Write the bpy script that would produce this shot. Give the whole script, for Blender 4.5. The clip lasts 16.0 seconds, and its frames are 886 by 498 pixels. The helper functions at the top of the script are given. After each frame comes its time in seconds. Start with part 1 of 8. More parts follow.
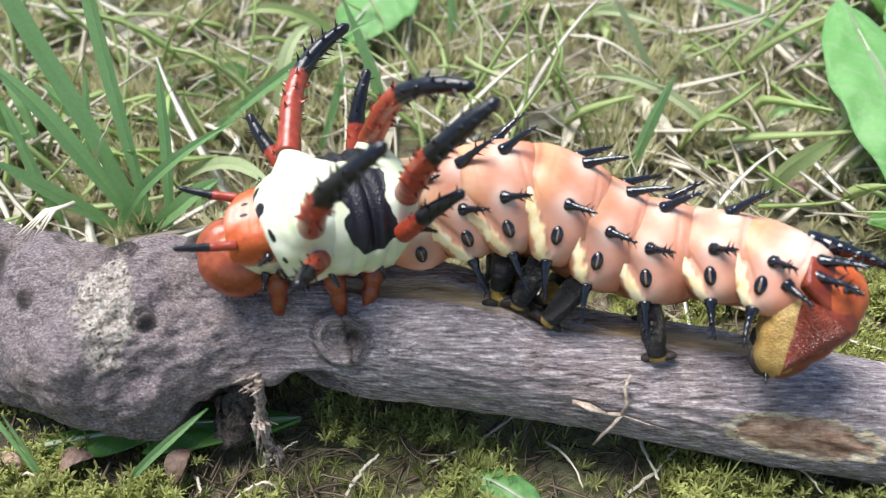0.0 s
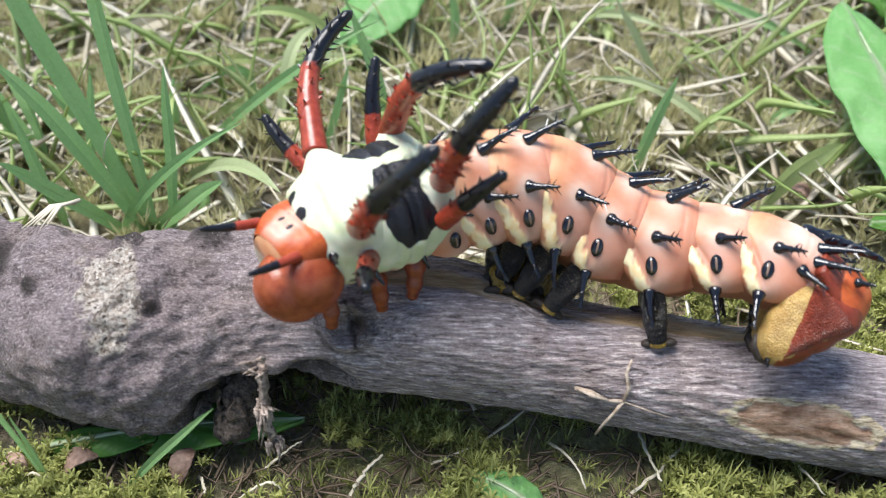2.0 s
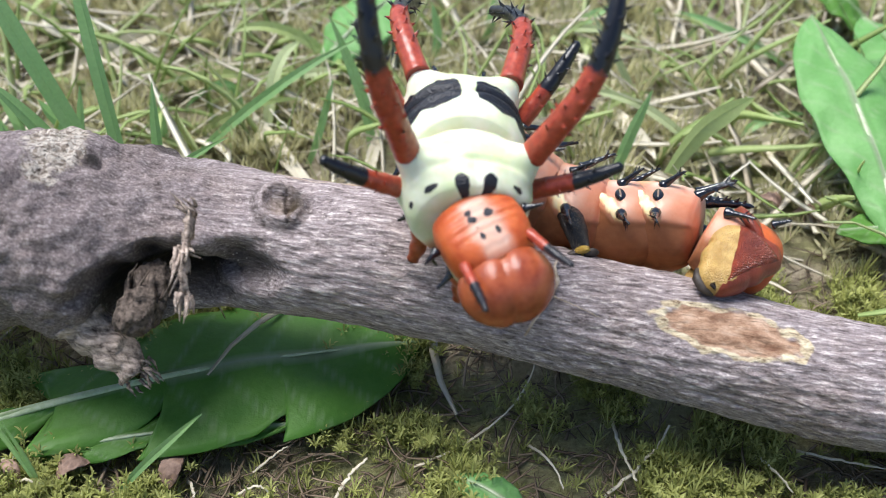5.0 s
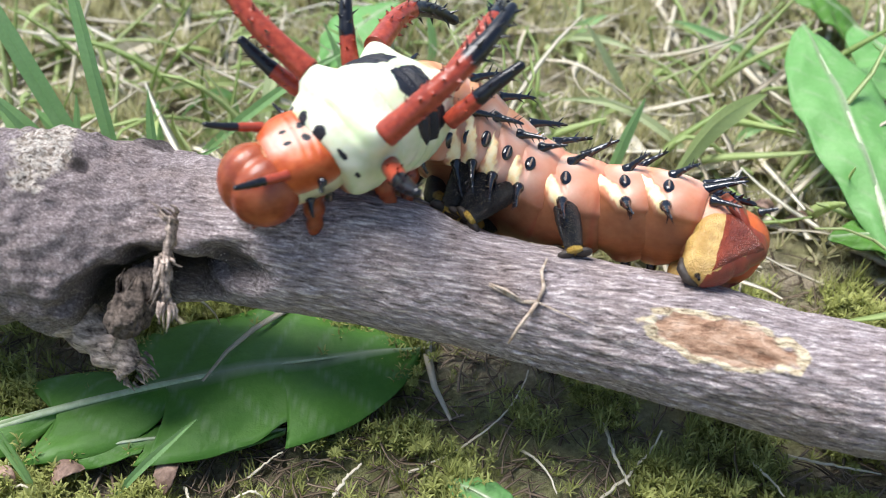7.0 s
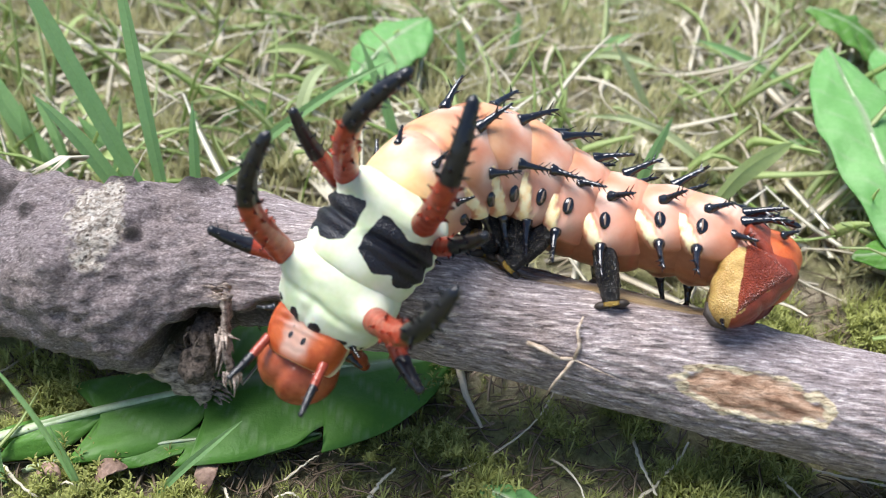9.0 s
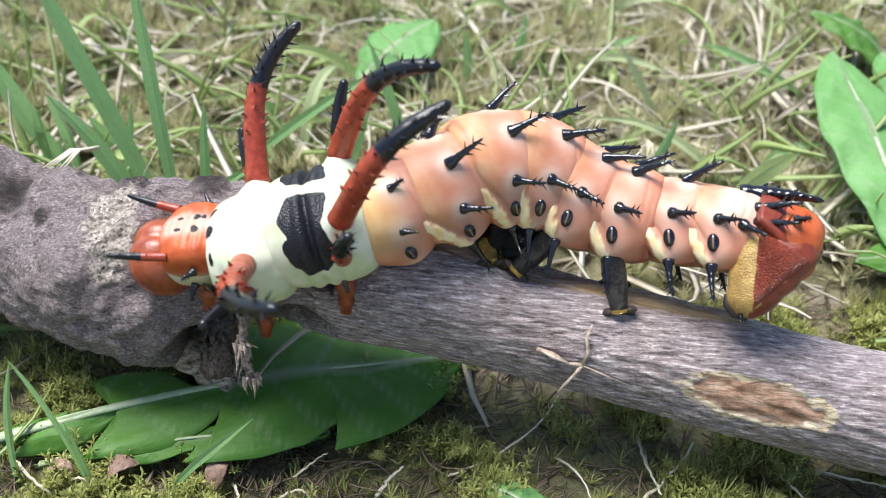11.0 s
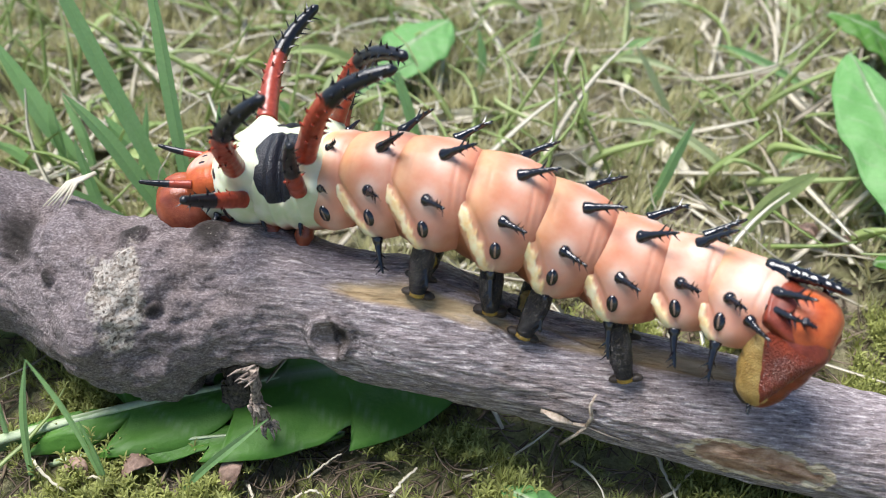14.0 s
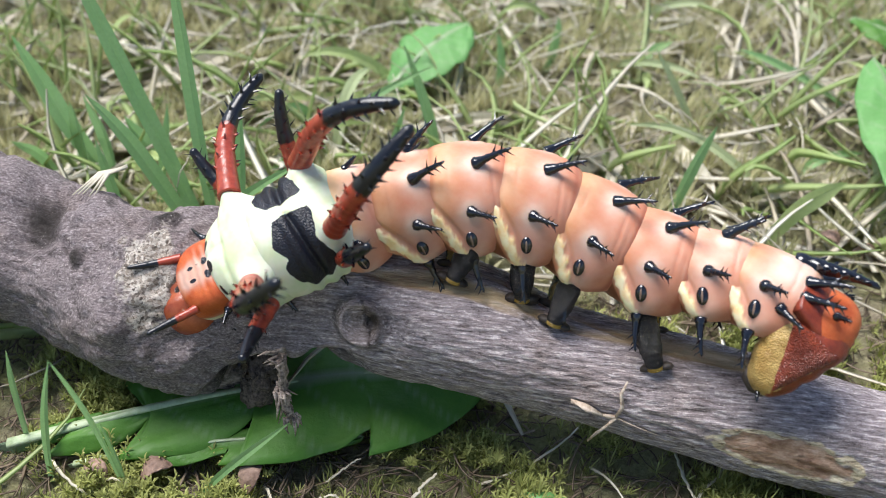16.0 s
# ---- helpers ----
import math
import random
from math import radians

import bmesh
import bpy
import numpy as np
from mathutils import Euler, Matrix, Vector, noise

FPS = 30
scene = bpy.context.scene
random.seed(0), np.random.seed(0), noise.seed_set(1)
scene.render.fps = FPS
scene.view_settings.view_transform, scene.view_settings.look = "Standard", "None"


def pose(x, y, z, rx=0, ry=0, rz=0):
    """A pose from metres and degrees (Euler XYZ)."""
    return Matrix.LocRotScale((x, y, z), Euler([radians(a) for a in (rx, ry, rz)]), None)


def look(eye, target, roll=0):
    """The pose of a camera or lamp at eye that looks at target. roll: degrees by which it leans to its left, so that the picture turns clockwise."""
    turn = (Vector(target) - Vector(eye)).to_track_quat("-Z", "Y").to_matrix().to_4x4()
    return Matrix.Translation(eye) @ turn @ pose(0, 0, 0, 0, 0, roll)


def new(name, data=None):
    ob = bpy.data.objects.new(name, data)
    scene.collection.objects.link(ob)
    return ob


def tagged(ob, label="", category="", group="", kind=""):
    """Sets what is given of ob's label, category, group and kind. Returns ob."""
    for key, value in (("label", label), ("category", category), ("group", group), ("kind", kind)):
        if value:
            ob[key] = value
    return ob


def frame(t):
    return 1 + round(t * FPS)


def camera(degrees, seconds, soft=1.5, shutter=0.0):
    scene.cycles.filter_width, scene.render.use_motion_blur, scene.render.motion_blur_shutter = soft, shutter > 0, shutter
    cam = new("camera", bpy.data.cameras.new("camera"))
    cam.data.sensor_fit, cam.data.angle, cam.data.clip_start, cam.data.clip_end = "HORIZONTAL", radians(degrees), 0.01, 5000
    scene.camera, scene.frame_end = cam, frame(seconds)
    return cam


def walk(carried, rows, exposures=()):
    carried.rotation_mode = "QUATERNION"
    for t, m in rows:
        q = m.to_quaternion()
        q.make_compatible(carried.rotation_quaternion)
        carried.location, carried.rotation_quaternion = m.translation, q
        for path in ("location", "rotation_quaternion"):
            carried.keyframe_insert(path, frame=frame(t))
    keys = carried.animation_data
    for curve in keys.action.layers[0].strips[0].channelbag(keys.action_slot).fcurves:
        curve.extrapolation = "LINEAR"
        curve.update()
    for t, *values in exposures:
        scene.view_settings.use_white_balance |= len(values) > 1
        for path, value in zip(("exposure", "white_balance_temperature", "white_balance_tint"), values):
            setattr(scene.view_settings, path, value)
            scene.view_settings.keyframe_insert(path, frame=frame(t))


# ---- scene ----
cam = camera(55, 16.0, soft=0.8, shutter=0.5)


def eye_pose(x, y, z, yaw, pitch, roll):
    """Camera pose: millimetres, heading, downward pitch and roll in degrees."""
    return pose(x / 1000, y / 1000, z / 1000, 0, 0, yaw) @ pose(0, 0, 0, 90 - pitch) @ pose(0, 0, 0, 0, 0, roll)

cam.data.dof.use_dof, cam.data.dof.focus_distance, cam.data.dof.aperture_fstop = True, 0.163, 19.0
walk(cam, [
    (0.0, eye_pose(0.20, -113.38, 133.16, 0.113, 42.125, -0.106)),
    (0.5, eye_pose(0.33, -113.37, 133.12, 0.281, 42.057, -0.218)),
    (1.0, eye_pose(-0.04, -113.24, 132.90, 0.174, 42.035, -0.125)),
    (1.5, eye_pose(0.10, -113.23, 133.63, 0.308, 42.189, -0.121)),
    (2.0, eye_pose(-0.31, -113.90, 133.68, 0.181, 42.033, -0.065)),
    (2.5, eye_pose(-0.14, -113.87, 133.72, 0.033, 41.982, 0.035)),
    (3.0, eye_pose(0.00, -114.00, 134.00, -0.000, 42.000, -0.000)),
    (3.5, eye_pose(-0.02, -114.92, 134.96, -0.035, 41.977, 0.070)),
    (4.0, eye_pose(0.99, -117.60, 135.56, -0.485, 41.491, -0.142)),
    (6.5, eye_pose(0.93, -118.28, 138.79, -1.308, 41.171, 0.706)),
    (7.0, eye_pose(1.65, -119.07, 137.65, -1.105, 40.808, 0.358)),
    (7.5, eye_pose(1.53, -120.77, 137.63, -0.781, 40.297, 0.057)),
    (8.0, eye_pose(0.83, -120.78, 138.68, -0.543, 40.205, 0.229)),
    (8.5, eye_pose(-0.61, -121.29, 138.95, -0.644, 40.010, 0.479)),
    (9.0, eye_pose(-3.48, -122.63, 140.85, -0.273, 40.067, 0.880)),
    (11.5, eye_pose(-5.00, -124.06, 142.59, -0.115, 40.134, 1.237)),
    (12.0, eye_pose(-5.06, -124.27, 142.94, 0.113, 40.185, 1.164)),
    (12.5, eye_pose(-4.82, -124.40, 142.53, 0.216, 40.123, 0.974)),
    (13.0, eye_pose(-5.31, -124.35, 142.49, 0.217, 40.130, 1.050)),
    (13.5, eye_pose(-5.92, -123.71, 141.47, 0.165, 40.066, 1.095)),
    (14.0, eye_pose(-6.02, -123.46, 141.98, 0.696, 40.090, 0.929)),
    (14.5, eye_pose(-7.23, -123.02, 142.33, 1.054, 40.097, 0.970)),
    (15.0, eye_pose(-7.95, -123.20, 142.45, 1.339, 39.972, 0.946)),
    (15.5, eye_pose(-8.27, -122.73, 142.31, 1.444, 40.009, 0.972)),
    (16.0, eye_pose(-8.11, -122.60, 141.80, 1.648, 39.954, 0.813)),
], [(0.0, 0.9), (2.0, 0.84), (3.0, 0.8), (4.0, 0.78), (6.5, 0.9), (8.0, 0.97), (9.0, 0.94), (12.0, 0.9), (13.5, 0.82), (16.0, 0.77)])

# ---- light ----
world = bpy.data.worlds.new("sky")
world.use_nodes = True
scene.world = world
wn = world.node_tree
sky = wn.nodes.new("ShaderNodeTexSky")
sky.sky_type, sky.sun_disc = "NISHITA", False
sky.sun_elevation, sky.sun_rotation = radians(65), radians(-45)
wn.links.new(sky.outputs[0], wn.nodes["Background"].inputs[0])
wn.nodes["Background"].inputs[1].default_value = 0.1
sun = new("sun", bpy.data.lights.new("sun", "SUN"))
sun.data.energy, sun.data.angle, sun.data.color = 3.8, radians(36), (1.0, 0.985, 0.975)
sun.matrix_world = look((-0.15, 0.085, 0.5), (0, 0, 0))

# ---- materials ----
class Mat:
    """A small builder for procedural node materials."""

    def __init__(self, name, rough=0.6, spec=0.5):
        self.m = bpy.data.materials.new(name)
        self.m.use_nodes = True
        self.t = self.m.node_tree
        self.b = self.t.nodes["Principled BSDF"]
        self.b.inputs["Roughness"].default_value = rough
        self.b.inputs["Specular IOR Level"].default_value = spec

    def node(self, kind, **inputs):
        n = self.t.nodes.new(kind)
        for k, v in inputs.items():
            self.put(n.inputs[k.replace("_", " ")], v)
        return n

    def put(self, socket, v):
        if isinstance(v, bpy.types.NodeSocket):
            self.t.links.new(v, socket)
        elif isinstance(v, tuple) and len(v) == 3 and socket.type == "RGBA":
            socket.default_value = (*v, 1)
        else:
            socket.default_value = v

    def coords(self, scale=(1, 1, 1)):
        c = self.t.nodes.new("ShaderNodeTexCoord")
        m = self.t.nodes.new("ShaderNodeMapping")
        m.inputs["Scale"].default_value = scale
        self.t.links.new(c.outputs["Object"], m.inputs["Vector"])
        return m.outputs["Vector"]

    def noise(self, scale, detail=4.0, rough=0.6, stretch=(1, 1, 1)):
        n = self.node("ShaderNodeTexNoise", Scale=scale, Detail=detail, Roughness=rough, Vector=self.coords(stretch))
        return n.outputs["Fac"]

    def cells(self, scale, stretch=(1, 1, 1)):
        n = self.node("ShaderNodeTexVoronoi", Scale=scale, Vector=self.coords(stretch))
        return n.outputs["Distance"]

    def attr(self, name):
        n = self.t.nodes.new("ShaderNodeAttribute")
        n.attribute_name = name
        return n.outputs["Fac"]

    def island(self):
        return self.t.nodes.new("ShaderNodeNewGeometry").outputs["Random Per Island"]

    def object_random(self):
        return self.t.nodes.new("ShaderNodeObjectInfo").outputs["Random"]

    def ramp(self, fac, *stops):
        n = self.node("ShaderNodeValToRGB", Fac=fac)
        e = n.color_ramp.elements
        while len(e) < len(stops):
            e.new(0.5)
        for el, (p, c) in zip(e, stops):
            el.position = p
            el.color = (*c, 1) if isinstance(c, tuple) else (c, c, c, 1)
        return n.outputs["Color"]

    def mix(self, fac, a, b, mode="MIX"):
        n = self.t.nodes.new("ShaderNodeMix")
        n.data_type, n.blend_type = "RGBA", mode
        self.put(n.inputs[0], fac)
        self.put(n.inputs[6], a)
        self.put(n.inputs[7], b)
        return n.outputs[2]

    def math(self, op, a, b=0.0):
        n = self.t.nodes.new("ShaderNodeMath")
        n.operation = op
        self.put(n.inputs[0], a)
        self.put(n.inputs[1], b)
        return n.outputs[0]

    def color(self, c):
        self.put(self.b.inputs["Base Color"], c)
        return self

    def rough(self, v):
        self.put(self.b.inputs["Roughness"], v)
        return self

    def bump(self, h, strength=0.4, distance=0.0005, under=None):
        n = self.node("ShaderNodeBump", Height=h, Strength=strength, Distance=distance)
        if under:
            self.t.links.new(under, n.inputs["Normal"])
        self.t.links.new(n.outputs["Normal"], self.b.inputs["Normal"])
        return n.outputs["Normal"]

    def thin(self, weight, col):
        """Let light shine through, as in a leaf."""
        t = self.node("ShaderNodeBsdfTranslucent", Color=col)
        mix = self.node("ShaderNodeMixShader", Fac=weight)
        self.t.links.new(self.b.outputs[0], mix.inputs[1])
        self.t.links.new(t.outputs[0], mix.inputs[2])
        self.t.links.new(mix.outputs[0], self.t.nodes["Material Output"].inputs["Surface"])
        return self

    def flesh(self, weight, radius, tint=(1.0, 0.45, 0.25)):
        self.b.inputs["Subsurface Weight"].default_value = weight
        self.b.inputs["Subsurface Radius"].default_value = tint
        self.b.inputs["Subsurface Scale"].default_value = radius
        return self


def make_soil():
    m = Mat("soil_and_moss", 0.95, 0.2)
    patches = m.ramp(m.noise(22, 5), (0.36, 0.0), (0.6, 1.0))
    earth = m.ramp(m.noise(700, 7, 0.7), (0.3, (0.22, 0.17, 0.125)), (0.7, (0.7, 0.59, 0.46)))
    moss = m.ramp(m.noise(900, 6, 0.7), (0.3, (0.18, 0.18, 0.065)), (0.7, (0.52, 0.51, 0.25)))
    m.color(m.mix(patches, earth, moss))
    m.bump(m.noise(800, 7, 0.75), 1.0, 0.003)
    return m.m


def make_bark():
    m = Mat("grey_bark", 0.7, 0.35)
    grain = m.noise(1900, 4, 0.65, (0.1, 1, 1))
    grit = m.noise(2300, 5, 0.8, (0.6, 1, 1))
    part = m.math("ADD", m.math("MULTIPLY", m.attr("gnarl"), 0.5), 0.3)
    both = m.mix(part, grain, grit)
    crack = m.ramp(m.noise(330, 6, 0.72, (0.32, 1, 1)), (0.36, 1.0), (0.42, 0.0))
    col = m.ramp(both, (0.36, (0.09, 0.07, 0.068)), (0.45, (0.28, 0.23, 0.23)), (0.54, (0.43, 0.36, 0.365)), (0.62, (0.82, 0.74, 0.72)))
    col = m.mix(m.ramp(m.noise(60, 5), (0.5, 0.0), (0.7, 0.35)), col, m.ramp(both, (0.4, (0.07, 0.042, 0.026)), (0.6, (0.42, 0.29, 0.19))))
    col = m.mix(m.ramp(m.noise(90, 6, 0.65, (0.5, 1, 1)), (0.55, 0.0), (0.74, 0.28)), col, m.ramp(grit, (0.4, (0.045, 0.034, 0.03)), (0.65, (0.26, 0.2, 0.18))))
    col = m.mix(m.math("MULTIPLY", crack, m.math("ADD", m.math("MULTIPLY", m.attr("gnarl"), 0.35), 0.22)), col, (0.05, 0.037, 0.032))
    col = m.mix(m.math("MULTIPLY", m.attr("gnarl"), 0.5), col, (0.5, 0.46, 0.45), "MULTIPLY")
    # near-black paints the shade inside hollows and knot, and the crust's dark spots
    col = m.mix(m.attr("shade_and_spots"), col, (0.022, 0.016, 0.012))
    chips = m.node("ShaderNodeTexVoronoi", Scale=1900.0, Vector=m.coords()).outputs["Color"]
    crust = m.ramp(chips, (0.1, (0.12, 0.09, 0.07)), (0.3, (0.44, 0.36, 0.29)), (0.8, (0.82, 0.75, 0.66)))
    crust = m.mix(m.ramp(grit, (0.36, 0.9), (0.5, 0.0)), crust, (0.06, 0.042, 0.03))
    col = m.mix(m.ramp(m.math("ADD", m.attr("crust"), m.math("MULTIPLY", m.math("SUBTRACT", m.noise(230, 5), 0.5), 1.7)), (0.42, 0.0), (0.56, 0.95)), col, crust)
    specks = m.ramp(m.cells(1300), (0.12, 1.0), (0.2, 0.0))
    specks = m.math("MULTIPLY", specks, m.ramp(m.noise(170, 3), (0.5, 0.0), (0.6, 0.75)))
    col = m.mix(specks, col, (0.7, 0.63, 0.57))
    wood = m.ramp(m.noise(420, 6, 0.7, (0.12, 1, 1)), (0.3, (0.3, 0.18, 0.07)), (0.62, (0.72, 0.54, 0.32)))
    col = m.mix(m.attr("wood"), col, wood)
    scar = m.ramp(m.noise(420, 6, 0.7, (0.5, 1, 1)), (0.34, (0.24, 0.12, 0.07)), (0.48, (0.46, 0.28, 0.18)), (0.62, (0.64, 0.45, 0.33)))
    col = m.mix(m.attr("scar"), col, scar)
    rim = m.ramp(m.noise(1300, 5, 0.75, (0.3, 1, 1)), (0.36, (0.2, 0.13, 0.08)), (0.46, (0.6, 0.48, 0.31)), (0.6, (0.82, 0.72, 0.52)))
    col = m.mix(m.ramp(m.attr("rim"), (0.3, 0.0), (0.55, 1.0)), col, rim)
    m.color(col)
    m.rough(m.ramp(grit, (0.35, 0.85), (0.65, 0.5)))
    flakes = m.math("ADD", m.noise(330, 6, 0.72, (0.32, 1, 1)), m.math("MULTIPLY", m.cells(520, (0.5, 1, 1)), m.math("MULTIPLY", m.attr("gnarl"), 0.5)))
    n = m.bump(flakes, 0.9, 0.0018)
    m.bump(both, 0.9, 0.0009, n)
    return m.m


def make_skin():
    m = Mat("larva_skin", 0.45, 0.38)
    mottle = m.noise(200, 4)
    salmon = m.ramp(mottle, (0.3, (0.5, 0.17, 0.085)), (0.7, (0.6, 0.275, 0.17)))
    salmon = m.mix(m.ramp(m.noise(85, 4, 0.65), (0.46, 0.0), (0.66, 0.35)), salmon, (0.61, 0.36, 0.27))
    salmon = m.mix(m.ramp(m.noise(620, 4, 0.7), (0.5, 0.0), (0.68, 0.3)), salmon, (0.6, 0.2, 0.12))
    col = m.mix(m.attr("yellow"), salmon, m.ramp(mottle, (0.3, (0.72, 0.44, 0.17)), (0.7, (0.8, 0.58, 0.29))))
    col = m.mix(m.attr("pale"), col, m.ramp(mottle, (0.3, (0.7, 0.57, 0.45)), (0.7, (0.8, 0.74, 0.66))))
    col = m.mix(m.attr("white"), col, m.ramp(m.noise(160, 3), (0.35, (0.54, 0.61, 0.37)), (0.62, (0.7, 0.71, 0.57))))
    col = m.mix(m.attr("cream"), col, m.ramp(m.noise(380, 4), (0.35, (0.82, 0.56, 0.24)), (0.6, (0.9, 0.78, 0.5))))
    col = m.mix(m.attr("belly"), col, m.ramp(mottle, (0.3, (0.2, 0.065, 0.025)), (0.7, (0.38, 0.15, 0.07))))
    col = m.mix(m.attr("rust"), col, m.ramp(m.noise(330, 5), (0.32, (0.36, 0.055, 0.012)), (0.68, (0.56, 0.13, 0.035))))
    col = m.mix(m.attr("grey"), col, (0.4, 0.24, 0.19))
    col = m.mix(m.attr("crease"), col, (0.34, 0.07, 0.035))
    ink = m.ramp(m.math("ADD", m.attr("black"), m.math("MULTIPLY", m.math("SUBTRACT", m.noise(420, 4, 0.65), 0.5), 0.9)), (0.45, 0.0), (0.55, 1.0))
    col = m.mix(ink, col, (0.009, 0.01, 0.016))
    m.color(col)
    m.rough(m.mix(ink, (0.45, 0.45, 0.45), (0.42, 0.42, 0.42)))
    h = m.math("ADD", m.math("MULTIPLY", m.noise(420, 4), 0.6), m.math("MULTIPLY", m.cells(3000), m.math("ADD", m.math("MULTIPLY", ink, 1.6), m.math("MULTIPLY", m.attr("rust"), 0.35))))
    m.bump(h, 0.35, 0.0003)
    m.flesh(0.2, 0.0014)
    return m.m


def make_plain(name, dark, light, rough, scale=700, cells=0.0, flesh=0.0, spec=0.5, bump=0.35, stretch=(1, 1, 1)):
    m = Mat(name, rough, spec)
    m.color(m.ramp(m.noise(scale, 5, 0.65, stretch), (0.32, dark), (0.68, light)))
    h = m.noise(scale * 2, 4, 0.6, stretch)
    if cells:
        h = m.math("ADD", h, m.math("MULTIPLY", m.cells(cells), 1.8))
    m.bump(h, bump, 0.0004)
    if flesh:
        m.flesh(flesh, 0.0012)
    return m.m


def make_horn():
    m = Mat("red_and_black_horn", 0.3, 0.5)
    red = m.ramp(m.noise(900, 4), (0.3, (0.2, 0.025, 0.012)), (0.7, (0.4, 0.065, 0.032)))
    edge = m.math("ADD", m.attr("dark"), m.math("MULTIPLY", m.math("SUBTRACT", m.noise(900, 4), 0.5), 0.8))
    m.color(m.mix(m.ramp(edge, (0.4, 0.0), (0.62, 1.0)), red, (0.005, 0.006, 0.01)))
    m.bump(m.noise(1500, 3), 0.12, 0.0003)
    return m.m


def make_proleg():
    m = Mat("pebbled_black_skin", 0.2, 0.5)
    black = m.ramp(m.noise(900, 4), (0.3, (0.002, 0.0025, 0.004)), (0.7, (0.009, 0.01, 0.014)))
    ochre = m.ramp(m.noise(420, 4), (0.3, (0.36, 0.19, 0.03)), (0.7, (0.66, 0.46, 0.1)))
    black = m.mix(m.ramp(m.cells(3300), (0.14, 0.45), (0.26, 0.0)), black, (0.36, 0.29, 0.15))
    edge = m.math("ADD", m.attr("sole"), m.math("MULTIPLY", m.math("SUBTRACT", m.noise(800, 4), 0.5), 0.7))
    m.color(m.mix(m.ramp(edge, (0.4, 0.0), (0.6, 1.0)), black, ochre))
    m.bump(m.math("ADD", m.noise(1800, 3), m.math("MULTIPLY", m.cells(3600), 1.8)), 0.75, 0.0004)
    return m.m


def make_blade(name, stops, rough=0.45, glow=0.4):
    m = Mat(name, rough, 0.4)
    col = m.ramp(m.island(), *stops)
    col = m.mix(m.ramp(m.noise(90, 4), (0.3, 0.0), (0.75, 0.55)), col, stops[-1][1])
    col = m.mix(m.math("MULTIPLY", m.noise(1200, 4), 0.3), col, (0.03, 0.035, 0.01), "MULTIPLY")
    m.color(col)
    m.bump(m.noise(1500, 3), 0.3, 0.0003)
    m.thin(glow, col)
    return m.m


def make_leaf(name, dark, light):
    m = Mat(name, 0.52, 0.35)
    col = m.ramp(m.noise(70, 5), (0.3, dark), (0.7, light))
    col = m.mix(m.attr("vein"), col, (0.42, 0.5, 0.33))
    col = m.mix(m.math("MULTIPLY", m.noise(900, 4), 0.4), col, (0.3, 0.45, 0.2), "MULTIPLY")
    m.color(col)
    m.bump(m.math("ADD", m.noise(330, 5), m.math("MULTIPLY", m.attr("vein"), 0.8)), 0.5, 0.0008)
    m.thin(0.35, col)
    return m.m


SOIL = make_soil()
BARK = make_bark()
SKIN = make_skin()
RUST = make_plain("rust_skin", (0.12, 0.017, 0.008), (0.26, 0.042, 0.017), 0.4, 400, 3400, 0.1, 0.5, 0.18)
SHIELD = make_plain("pebbled_dark_red_plate", (0.14, 0.022, 0.011), (0.28, 0.05, 0.023), 0.26, 500, 3600, 0.1, 0.6, 0.75)
OCHRE = make_plain("pebbled_ochre_skin", (0.3, 0.17, 0.04), (0.54, 0.36, 0.12), 0.4, 380, 3600, 0.1, 0.5, 0.4)
HORN = make_horn()
HORN_BLACK = make_plain("horn_black", (0.003, 0.0035, 0.006), (0.009, 0.01, 0.016), 0.11, 1200, 0, 0.0, 0.7, 0.08)
PROLEG = make_proleg()
LEG_SKIN = make_plain("dark_rust_leg", (0.14, 0.025, 0.01), (0.32, 0.07, 0.025), 0.3, 500, 0, 0.1, 0.5, 0.15)
PAD = make_plain("dark_foot_pad", (0.014, 0.009, 0.007), (0.05, 0.035, 0.025), 0.55, 1200)
TAN = make_plain("tan_slit", (0.14, 0.08, 0.05), (0.28, 0.19, 0.14), 0.45, 1500)
HEAD = make_plain("head_capsule", (0.18, 0.026, 0.01), (0.44, 0.115, 0.045), 0.27, 190, 3200, 0.12, 0.5, 0.12)
WOOD = make_plain("broken_wood", (0.04, 0.028, 0.022), (0.62, 0.5, 0.42), 0.85, 1100, 0, 0, 0.2, 1.0, (0.4, 1, 1))
ROTTEN = make_plain("rotten_wood", (0.02, 0.015, 0.012), (0.19, 0.15, 0.125), 0.9, 1200, 0, 0, 0.2, 1.0)
TWIG = make_plain("pale_twig", (0.26, 0.18, 0.12), (0.62, 0.52, 0.42), 0.7, 900, 0, 0, 0.3, 0.6)
LITTER = make_blade("plant_litter", ((0.0, (0.045, 0.03, 0.018)), (0.5, (0.13, 0.09, 0.055)), (1.0, (0.3, 0.23, 0.16))), 0.8, 0.1)
STRAW = make_blade("straw", ((0.0, (0.34, 0.27, 0.18)), (0.35, (0.6, 0.51, 0.36)), (0.75, (0.8, 0.73, 0.57)), (1.0, (0.9, 0.86, 0.74))), 0.6, 0.2)
PALE_GRASS = make_blade("pale_grass", ((0.0, (0.3, 0.42, 0.16)), (0.5, (0.42, 0.52, 0.25)), (1.0, (0.6, 0.65, 0.4))))
BLADE = make_blade("tall_grass", ((0.0, (0.2, 0.43, 0.12)), (0.5, (0.28, 0.52, 0.19)), (1.0, (0.4, 0.62, 0.3))))
GRASS = make_blade("grass", ((0.0, (0.3, 0.44, 0.11)), (0.5, (0.45, 0.58, 0.2)), (1.0, (0.6, 0.68, 0.34))))
